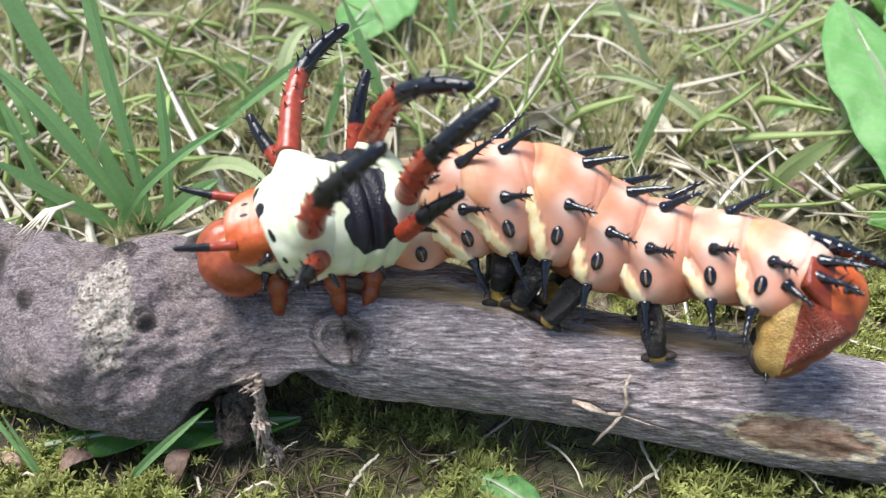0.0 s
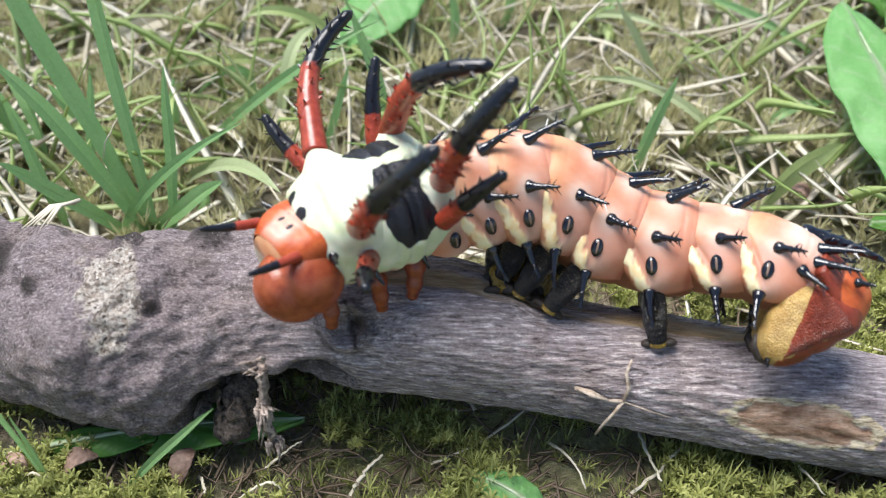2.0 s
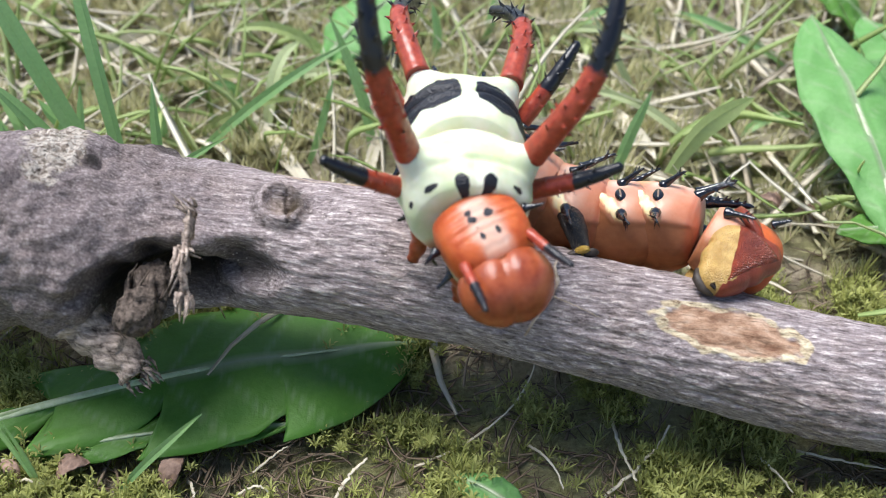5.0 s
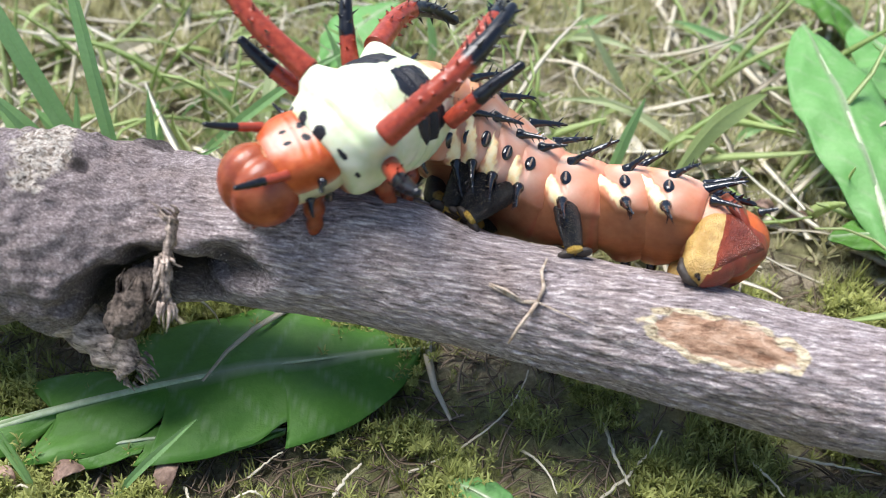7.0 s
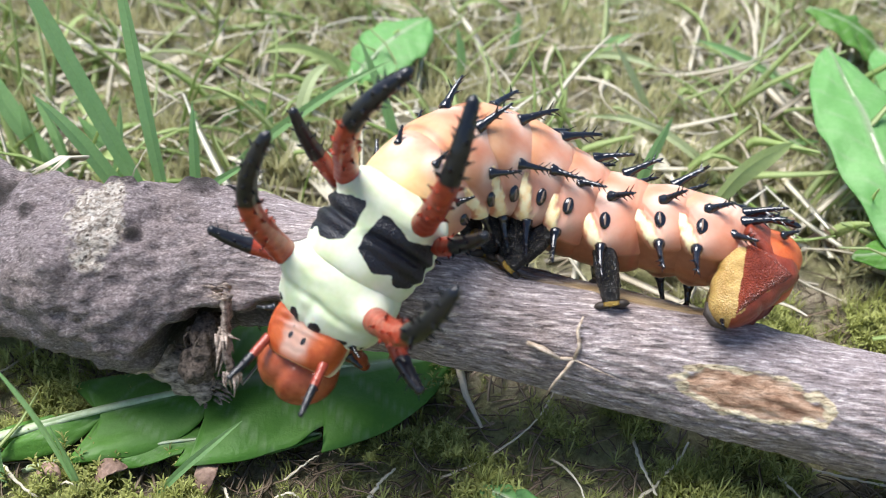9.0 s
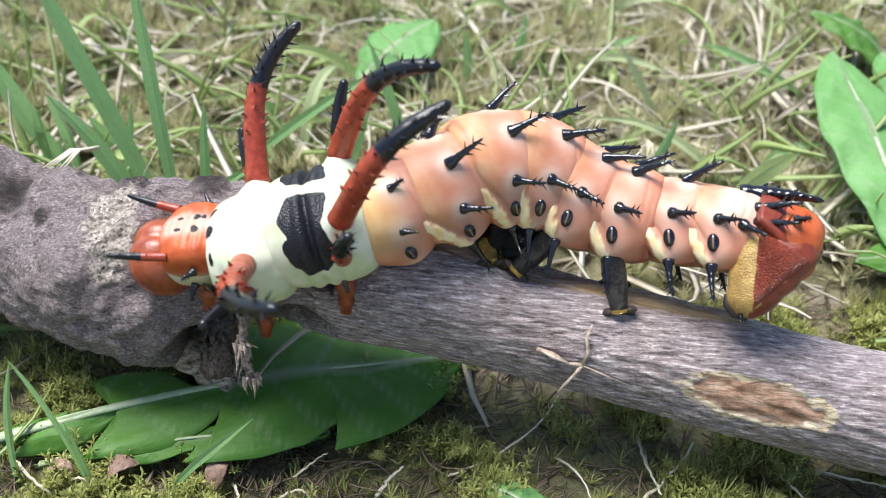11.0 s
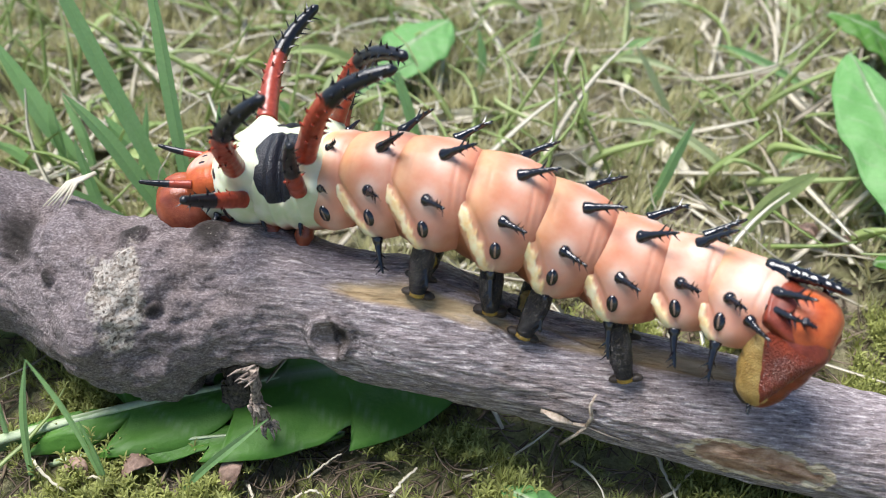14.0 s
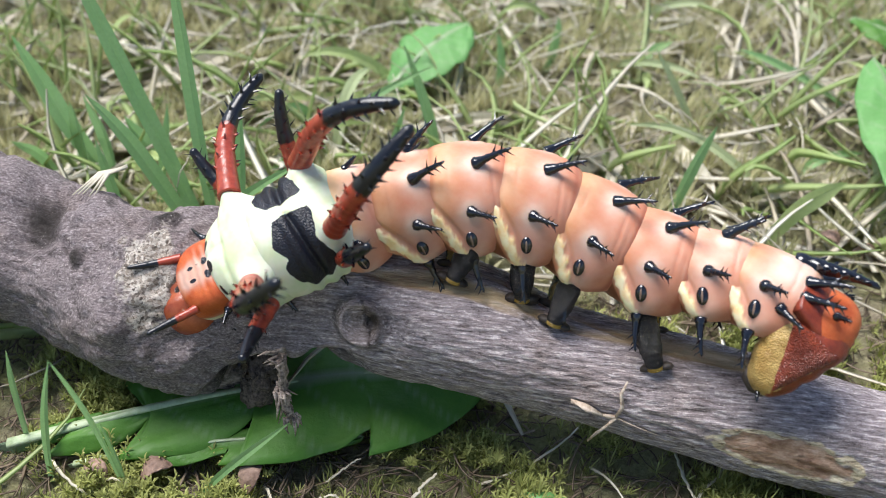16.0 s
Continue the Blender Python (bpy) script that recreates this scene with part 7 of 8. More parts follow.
    walk(HORNS['T2_near'], [
        (0.00, mm(1.20, -9.45, 6.70, 44.3, 17.5, 28.6)),
        (0.50, mm(1.20, -9.45, 6.70, 44.2, 10.8, 22.1)),
        (1.00, mm(1.20, -9.45, 6.70, 39.7, 11.6, 22.7)),
        (1.50, mm(1.20, -9.45, 6.70, 40.8, 15.8, 26.4)),
        (2.00, mm(1.20, -9.45, 6.70, 40.7, 11.8, 23.0)),
        (2.50, mm(1.20, -9.45, 6.70, 33.2, 11.9, 22.7)),
        (3.00, mm(1.20, -9.45, 6.70, 19.3, 2.7, 19.0)),
        (3.50, mm(1.20, -9.45, 6.70, 15.4, 2.0, 19.4)),
        (4.00, mm(1.20, -9.45, 6.70, 15.8, 3.4, 19.8)),
        (4.20, mm(1.20, -9.45, 6.70, 16.0, 5.2, 20.2)),
        (6.30, mm(1.20, -9.45, 6.70, 36.7, 13.5, 24.1)),
        (6.50, mm(1.20, -9.45, 6.70, 18.7, -3.8, 16.9)),
        (6.75, mm(1.20, -9.45, 6.70, 37.4, 25.8, 38.9)),
        (7.00, mm(1.20, -9.45, 6.70, 74.9, 42.2, 78.9)),
        (7.25, mm(1.20, -9.45, 6.70, 45.8, 31.1, 44.4)),
        (7.50, mm(1.20, -9.45, 6.70, 29.7, 10.3, 21.7)),
        (8.00, mm(1.20, -9.45, 6.70, 34.3, 14.9, 24.8)),
        (8.50, mm(1.20, -9.45, 6.70, 38.1, 22.0, 30.8)),
        (9.00, mm(1.20, -9.45, 6.70, 39.0, 19.1, 28.8)),
        (9.20, mm(1.20, -9.45, 6.70, 30.5, 23.8, 29.6)),
        (11.30, mm(1.20, -9.45, 6.70, 59.6, 11.5, 23.4)),
        (11.50, mm(1.20, -9.45, 6.70, 45.3, 20.6, 31.8)),
        (12.00, mm(1.20, -9.45, 6.70, 58.0, 24.2, 42.0)),
        (12.50, mm(1.20, -9.45, 6.70, 44.6, 17.1, 28.3)),
        (13.00, mm(1.20, -9.45, 6.70, 44.8, 18.2, 29.4)),
        (13.50, mm(1.20, -9.45, 6.70, 56.3, 25.6, 42.6)),
        (14.00, mm(1.20, -9.45, 6.70, 57.3, 23.1, 40.1)),
        (14.50, mm(1.20, -9.45, 6.70, 54.1, 21.7, 36.6)),
        (15.00, mm(1.20, -9.45, 6.70, 53.6, 26.0, 41.3)),
        (15.50, mm(1.20, -9.45, 6.70, 57.8, 27.2, 45.6)),
        (16.00, mm(1.20, -9.45, 6.70, 46.4, 19.2, 30.8))])
    walk(HORNS['T2_far'], [
        (0.00, mm(1.20, 9.45, 6.70, -79.5, 14.0, -38.1)),
        (0.50, mm(1.20, 9.45, 6.70, -68.2, 16.3, -35.4)),
        (1.00, mm(1.20, 9.45, 6.70, -73.2, 15.6, -37.4)),
        (1.50, mm(1.20, 9.45, 6.70, -82.8, 13.4, -39.8)),
        (2.00, mm(1.20, 9.45, 6.70, -77.4, 14.3, -37.1)),
        (2.25, mm(1.20, 9.45, 6.70, -42.3, 21.4, -31.9)),
        (2.50, mm(1.20, 9.45, 6.70, -5.4, 24.2, -23.1)),
        (3.00, mm(1.20, 9.45, 6.70, -12.3, 8.7, -21.4)),
        (3.50, mm(1.20, 9.45, 6.70, -15.2, 4.0, -20.0)),
        (4.00, mm(1.20, 9.45, 6.70, -16.1, 7.7, -21.0)),
        (4.20, mm(1.20, 9.45, 6.70, -16.1, 5.7, -20.4)),
        (6.30, mm(1.20, 9.45, 6.70, -37.9, 12.4, -23.3)),
        (6.50, mm(1.20, 9.45, 6.70, -86.9, 15.1, -57.7)),
        (7.00, mm(1.20, 9.45, 6.70, -59.5, 4.5, -11.2)),
        (7.25, mm(1.20, 9.45, 6.70, -28.8, 8.1, -17.8)),
        (7.50, mm(1.20, 9.45, 6.70, 1.8, 14.6, -21.7)),
        (8.00, mm(1.20, 9.45, 6.70, -19.7, 29.9, -28.7)),
        (8.50, mm(1.20, 9.45, 6.70, -18.1, 27.1, -27.2)),
        (9.00, mm(1.20, 9.45, 6.70, -20.8, 32.1, -29.9)),
        (9.20, mm(1.20, 9.45, 6.70, -27.6, 25.4, -29.5)),
        (11.30, mm(1.20, 9.45, 6.70, -64.3, 9.3, -19.3)),
        (11.50, mm(1.20, 9.45, 6.70, -95.8, 10.1, -26.0)),
        (12.00, mm(1.20, 9.45, 6.70, -79.1, 7.3, -2.4)),
        (12.50, mm(1.20, 9.45, 6.70, -75.2, 3.6, 7.9)),
        (13.00, mm(1.20, 9.45, 6.70, -68.3, -2.0, 10.8)),
        (13.50, mm(1.20, 9.45, 6.70, -67.7, 6.3, -11.0)),
        (14.00, mm(1.20, 9.45, 6.70, -64.2, 9.9, -20.5)),
        (14.50, mm(1.20, 9.45, 6.70, -70.5, 8.9, -17.0)),
        (15.00, mm(1.20, 9.45, 6.70, -84.7, 11.2, -28.9)),
        (15.50, mm(1.20, 9.45, 6.70, -93.9, 10.8, -17.8)),
        (16.00, mm(1.20, 9.45, 6.70, -101.3, 10.1, -23.8))])
    walk(HORNS['T3_near'], [
        (0.00, mm(5.00, -7.63, 8.41, 28.7, -0.9, 21.5)),
        (0.50, mm(5.00, -7.63, 8.41, 38.1, -4.2, 14.3)),
        (1.00, mm(5.00, -7.63, 8.41, 31.1, -3.3, 18.9)),
        (1.50, mm(5.00, -7.63, 8.41, 23.6, -3.0, 22.7)),
        (2.00, mm(5.00, -7.63, 8.41, 25.7, -6.6, 20.1)),
        (2.25, mm(5.00, -7.63, 8.41, 31.4, 32.4, 41.4)),
        (2.50, mm(5.00, -7.63, 8.41, 72.3, 62.0, 93.0)),
        (3.00, mm(5.00, -7.63, 8.41, 81.9, 42.4, 90.1)),
        (3.50, mm(5.00, -7.63, 8.41, 88.0, 31.1, 86.4)),
        (4.00, mm(5.00, -7.63, 8.41, 77.6, 39.3, 81.3)),
        (4.20, mm(5.00, -7.63, 8.41, 80.3, 38.1, 83.6)),
        (6.30, mm(5.00, -7.63, 8.41, 74.3, 48.0, 85.8)),
        (6.50, mm(5.00, -7.63, 8.41, 80.0, 43.6, 88.8)),
        (7.00, mm(5.00, -7.63, 8.41, 51.6, 57.6, 70.4)),
        (7.50, mm(5.00, -7.63, 8.41, 55.9, 64.3, 78.1)),
        (8.00, mm(5.00, -7.63, 8.41, 88.8, 57.7, 109.0)),
        (8.25, mm(5.00, -7.63, 8.41, 38.0, 47.8, 56.9)),
        (8.50, mm(5.00, -7.63, 8.41, 15.9, 21.8, 33.3)),
        (9.00, mm(5.00, -7.63, 8.41, 23.9, 29.7, 37.5)),
        (9.20, mm(5.00, -7.63, 8.41, 16.9, 34.1, 37.2)),
        (11.30, mm(5.00, -7.63, 8.41, 30.6, 46.0, 48.2)),
        (11.50, mm(5.00, -7.63, 8.41, 33.7, 40.4, 46.8)),
        (12.00, mm(5.00, -7.63, 8.41, 38.9, 41.8, 50.6)),
        (12.50, mm(5.00, -7.63, 8.41, 35.4, 45.9, 51.0)),
        (13.00, mm(5.00, -7.63, 8.41, 45.4, 43.4, 55.8)),
        (13.50, mm(5.00, -7.63, 8.41, 41.1, 40.6, 51.0)),
        (14.00, mm(5.00, -7.63, 8.41, 37.3, 34.5, 44.8)),
        (14.50, mm(5.00, -7.63, 8.41, 43.3, 29.0, 42.8)),
        (15.00, mm(5.00, -7.63, 8.41, 31.2, 33.2, 41.5)),
        (15.50, mm(5.00, -7.63, 8.41, 28.7, 32.2, 40.1)),
        (16.00, mm(5.00, -7.63, 8.41, 30.6, 28.4, 38.6))])
    walk(HORNS['T3_far'], [
        (0.00, mm(5.00, 7.63, 8.41, 29.6, 34.2, -22.5)),
        (0.50, mm(5.00, 7.63, 8.41, 34.7, 34.8, -20.1)),
        (1.00, mm(5.00, 7.63, 8.41, 29.9, 34.8, -22.0)),
        (1.50, mm(5.00, 7.63, 8.41, 28.6, 31.9, -24.1)),
        (2.00, mm(5.00, 7.63, 8.41, 31.1, 30.9, -23.8)),
        (2.25, mm(5.00, 7.63, 8.41, -28.4, 44.3, -54.1)),
        (2.50, mm(5.00, 7.63, 8.41, -87.4, 30.1, -83.7)),
        (3.00, mm(5.00, 7.63, 8.41, -87.9, 34.2, -90.5)),
        (3.50, mm(5.00, 7.63, 8.41, -89.5, 30.1, -87.7)),
        (4.00, mm(5.00, 7.63, 8.41, -82.9, 37.5, -86.5)),
        (4.20, mm(5.00, 7.63, 8.41, -81.2, 37.8, -84.4)),
        (6.30, mm(5.00, 7.63, 8.41, -78.0, 44.9, -87.4)),
        (6.50, mm(5.00, 7.63, 8.41, -88.0, 35.1, -91.7)),
        (7.00, mm(5.00, 7.63, 8.41, -84.7, 37.3, -88.9)),
        (7.50, mm(5.00, 7.63, 8.41, -87.0, 31.2, -84.8)),
        (8.00, mm(5.00, 7.63, 8.41, -103.0, 12.3, -87.9)),
        (8.25, mm(5.00, 7.63, 8.41, -55.2, 35.1, -66.8)),
        (8.50, mm(5.00, 7.63, 8.41, 4.3, 32.7, -30.8)),
        (9.00, mm(5.00, 7.63, 8.41, -4.4, 37.8, -33.6)),
        (9.20, mm(5.00, 7.63, 8.41, -14.8, 34.9, -36.7)),
        (11.30, mm(5.00, 7.63, 8.41, -28.3, 47.3, -47.4)),
        (11.50, mm(5.00, 7.63, 8.41, -6.2, 55.6, -36.0)),
        (12.00, mm(5.00, 7.63, 8.41, -19.6, 52.4, -43.9)),
        (12.50, mm(5.00, 7.63, 8.41, -23.1, 47.9, -44.6)),
        (13.00, mm(5.00, 7.63, 8.41, -23.4, 49.5, -45.4)),
        (13.50, mm(5.00, 7.63, 8.41, -19.0, 49.4, -42.7)),
        (14.00, mm(5.00, 7.63, 8.41, -7.6, 52.6, -36.6)),
        (14.50, mm(5.00, 7.63, 8.41, -0.6, 57.5, -32.4)),
        (15.00, mm(5.00, 7.63, 8.41, -3.0, 54.7, -33.9)),
        (15.50, mm(5.00, 7.63, 8.41, -8.2, 49.6, -36.6)),
        (16.00, mm(5.00, 7.63, 8.41, 0.2, 52.5, -31.9))])
    walk(FEET['A3_near'], [
        (0.00, mm(0.53, -6.97, -5.60, 23.6, 8.5, 3.7)),
        (0.50, mm(0.39, -6.57, -6.33, 27.2, 8.3, 4.2)),
        (1.00, mm(0.45, -6.84, -5.78, 28.1, 11.1, 5.9)),
        (1.50, mm(0.50, -6.86, -5.77, 26.4, 7.9, 3.9)),
        (2.00, mm(0.45, -6.41, -6.62, 27.5, 4.6, 2.4)),
        (2.50, mm(0.64, -6.39, -6.94, 23.5, -1.0, -0.4)),
        (3.00, mm(0.60, -7.06, -5.36, 27.1, -0.9, -0.5)),
        (3.50, mm(0.59, -6.02, -6.62, 38.1, 0.3, 0.2)),
        (4.00, mm(0.42, -5.87, -6.52, 43.9, 4.1, 4.0)),
        (4.20, mm(0.58, -5.67, -6.62, 45.8, 0.5, 0.5)),
        (6.30, mm(0.59, -6.92, -5.41, 46.2, 0.9, 1.0)),
        (6.50, mm(0.58, -7.33, -4.91, 33.8, -3.0, -2.0)),
        (7.00, mm(0.65, -7.09, -5.36, 19.1, -14.1, -4.8)),
        (7.50, mm(0.93, -6.84, -6.41, 14.5, -14.1, -3.6)),
        (8.00, mm(0.81, -7.07, -5.99, 5.6, -14.8, -1.4)),
        (8.50, mm(0.60, -7.14, -5.20, 4.7, -15.4, -1.3)),
        (9.00, mm(0.66, -7.10, -5.39, 12.7, -15.3, -3.4)),
        (9.20, mm(0.69, -7.00, -5.52, 24.5, -12.7, -5.7)),
        (11.30, mm(0.59, -7.12, -5.27, 19.1, 5.1, 1.8)),
        (11.50, mm(0.48, -6.72, -6.23, 22.4, 5.8, 2.4)),
        (12.00, mm(0.47, -6.83, -6.02, 21.2, 8.0, 3.1)),
        (12.50, mm(0.57, -7.02, -5.64, 15.2, 4.0, 1.1)),
        (13.00, mm(0.50, -7.23, -4.56, 7.4, -8.7, -1.1)),
        (13.50, mm(0.72, -7.11, -4.95, -9.8, 26.1, -4.4)),
        (14.00, mm(0.60, -7.23, -5.66, -9.9, -0.3, 0.0)),
        (14.50, mm(0.65, -7.08, -4.89, -12.5, 9.0, -2.0)),
        (15.00, mm(0.81, -6.82, -4.09, -16.6, 10.0, -3.0)),
        (15.50, mm(1.40, -6.63, -3.14, -15.0, 20.1, -5.3)),
        (16.00, mm(1.69, -6.66, -2.84, -12.7, 23.9, -5.2))])
    walk(FEET['A3_far'], [
        (0.00, mm(-0.42, 0.53, -10.74, 50.2, -4.3, 174.8)),
        (0.50, mm(-0.48, 1.17, -10.84, 46.8, -5.1, 174.6)),
        (1.00, mm(-0.70, 1.15, -10.31, 49.9, -6.1, 172.9)),
        (1.50, mm(-0.45, 0.99, -10.43, 49.8, -4.8, 174.4)),
        (2.00, mm(-0.28, 1.36, -10.68, 46.7, -4.3, 175.4)),
        (2.50, mm(0.18, 0.83, -11.15, 46.7, -1.9, 178.0)),
        (3.00, mm(0.23, 1.26, -9.95, 51.1, -1.8, 177.8)),
        (3.50, mm(-0.13, 3.36, -9.48, 41.7, -5.4, 175.2)),
        (4.00, mm(-0.58, 4.22, -8.69, 40.9, -11.0, 170.6)),
        (4.20, mm(-0.21, 4.78, -8.20, 38.8, -9.4, 172.5)),
        (6.30, mm(0.40, 6.17, -6.33, 40.9, -5.7, 175.1)),
        (6.50, mm(0.50, 4.40, -7.83, 46.1, -1.0, 178.9)),
        (7.00, mm(1.56, 1.98, -9.60, 49.8, 5.2, -173.9)),
        (7.50, mm(1.79, 1.19, -10.62, 47.9, 5.6, -173.8)),
        (8.00, mm(1.80, -0.10, -10.85, 52.3, 4.6, -174.1)),
        (8.50, mm(1.64, -0.02, -10.28, 54.8, 3.9, -174.5)),
        (9.00, mm(1.53, 1.19, -9.85, 52.2, 4.3, -174.4)),
        (9.20, mm(1.29, 2.93, -8.93, 48.6, 4.6, -174.8)),
        (11.30, mm(-1.46, -1.67, -10.22, 60.8, -5.7, 170.0)),
        (11.50, mm(-1.79, -1.43, -10.69, 58.0, -7.1, 168.8)),
        (12.00, mm(-1.75, -2.04, -11.13, 57.7, -6.6, 169.8)),
        (12.50, mm(-0.67, -3.35, -11.87, 57.6, -3.1, 175.1)),
        (13.00, mm(1.23, -4.74, -11.97, 60.3, 1.3, -177.7)),
        (13.50, mm(-2.00, -2.54, -10.69, 61.1, -6.5, 168.5)),
        (14.00, mm(0.31, 1.94, -9.03, 53.6, -1.5, 178.0)),
        (14.50, mm(-0.21, 2.00, -8.63, 56.4, -4.1, 173.8)),
        (15.00, mm(-0.17, 1.93, -8.25, 59.8, -3.7, 173.7)),
        (15.50, mm(-0.35, 2.82, -7.54, 61.9, -5.2, 170.4)),
        (16.00, mm(-0.35, 3.26, -7.30, 62.0, -5.7, 169.4))])
    walk(FEET['A4_near'], [
        (0.00, mm(0.58, -6.97, -6.83, 15.2, 0.7, 0.2)),
        (0.50, mm(0.64, -6.50, -7.89, 18.9, -0.7, -0.2)),
        (1.00, mm(0.30, -6.44, -7.96, 19.8, 5.8, 2.1)),
        (1.50, mm(0.43, -6.82, -7.21, 16.5, 4.8, 1.4)),
        (2.00, mm(0.53, -6.80, -7.21, 17.1, 2.1, 0.6)),
        (2.50, mm(0.57, -6.97, -6.91, 14.5, 1.0, 0.3)),
        (3.00, mm(0.62, -7.41, -5.20, 13.9, 7.9, 1.9)),
        (3.50, mm(0.49, -7.13, -5.95, 22.0, 9.0, 3.6)),
        (4.00, mm(0.48, -7.16, -5.83, 23.7, 12.2, 5.3)),
        (4.20, mm(0.48, -7.15, -5.79, 26.9, 11.9, 6.0)),
        (6.30, mm(0.65, -7.81, -4.67, 32.7, 3.1, 2.0)),
        (6.50, mm(0.71, -7.93, -4.00, 22.6, 3.9, 1.6)),
        (7.00, mm(0.54, -7.57, -4.77, 18.6, -5.4, -1.8)),
        (7.50, mm(0.66, -7.27, -5.71, 15.5, -8.1, -2.2)),
        (8.00, mm(0.71, -7.22, -6.02, 12.3, -9.1, -2.0)),
        (8.50, mm(0.64, -7.32, -5.56, 12.7, -9.4, -2.1)),
        (9.00, mm(0.63, -7.33, -5.48, 18.1, -10.4, -3.4)),
        (9.20, mm(0.59, -7.40, -5.28, 23.9, -5.3, -2.4)),
        (11.30, mm(0.61, -7.31, -5.63, 12.7, -2.7, -0.6)),
        (11.50, mm(0.65, -7.23, -5.97, 12.6, -4.4, -1.0)),
        (12.00, mm(0.61, -7.26, -6.01, 9.1, -0.7, -0.1)),
        (12.50, mm(0.62, -7.35, -5.56, 3.9, -5.1, -0.3)),
        (13.00, mm(0.44, -7.37, -4.38, -0.2, -9.6, 0.0)),
        (13.50, mm(0.70, -7.46, -6.14, -6.7, -7.0, 0.8)),
        (14.00, mm(0.76, -7.33, -6.01, 3.9, -13.5, -0.9)),
        (14.50, mm(0.70, -7.35, -5.78, 2.5, -13.1, -0.6)),
        (15.00, mm(0.60, -7.37, -5.35, 2.5, -13.0, -0.6)),
        (15.50, mm(0.45, -7.39, -4.67, 1.8, -12.3, -0.4)),
        (16.00, mm(0.43, -7.39, -4.58, 1.9, -12.6, -0.4))])
    walk(FEET['A4_far'], [
        (0.00, mm(0.48, 3.15, -9.87, 43.1, -0.8, 179.2)),
        (0.50, mm(0.63, 3.64, -10.13, 37.9, 0.2, -179.8)),
        (1.00, mm(0.01, 3.73, -10.09, 37.6, -4.5, 176.6)),
        (1.50, mm(0.13, 3.31, -9.98, 41.4, -3.3, 177.1)),
        (2.00, mm(0.38, 3.41, -9.94, 40.8, -1.6, 178.6)),
        (2.50, mm(0.47, 3.05, -10.02, 42.8, -0.8, 179.2)),
        (3.00, mm(0.01, 3.13, -9.04, 49.2, -3.9, 175.5)),
        (3.50, mm(-0.02, 4.18, -8.64, 44.4, -5.5, 174.6)),
        (4.00, mm(-0.19, 4.35, -8.39, 45.3, -7.4, 172.6)),
        (4.20, mm(-0.10, 4.77, -8.04, 44.5, -7.6, 172.6)),
        (6.30, mm(0.45, 5.15, -7.33, 48.4, -1.9, 177.8)),
        (6.50, mm(0.38, 3.80, -8.08, 52.6, -1.7, 177.8)),
        (7.00, mm(0.96, 3.21, -8.80, 50.4, 2.5, -177.0)),
        (7.50, mm(1.25, 2.65, -9.59, 48.2, 3.9, -175.6)),
        (8.00, mm(1.39, 2.12, -10.04, 48.4, 4.2, -175.2)),
        (8.50, mm(1.36, 2.24, -9.72, 49.8, 4.1, -175.1)),
        (9.00, mm(1.38, 3.01, -9.22, 48.7, 5.1, -174.3)),
        (9.20, mm(0.96, 3.93, -8.55, 47.2, 2.9, -176.8)),
        (11.30, mm(0.65, -0.72, -11.06, 54.8, 0.2, -179.7)),
        (11.50, mm(0.86, -1.07, -11.35, 54.6, 0.8, -178.8)),
        (12.00, mm(0.56, -1.69, -11.71, 54.9, -0.1, 179.8)),
        (12.50, mm(1.14, -2.56, -11.76, 57.2, 1.4, -177.8)),
        (13.00, mm(1.71, -2.99, -11.23, 60.5, 2.6, -175.4)),
        (13.50, mm(1.66, -3.03, -12.26, 56.5, 2.7, -176.0)),
        (14.00, mm(1.97, 0.11, -10.97, 52.6, 5.2, -173.3)),
        (14.50, mm(1.92, -0.05, -10.87, 53.6, 4.8, -173.5)),
        (15.00, mm(1.84, 0.04, -10.59, 54.7, 4.5, -173.6)),
        (15.50, mm(1.66, 0.08, -10.18, 56.7, 3.8, -174.2)),
        (16.00, mm(1.66, 0.11, -10.09, 57.1, 3.8, -174.1))])
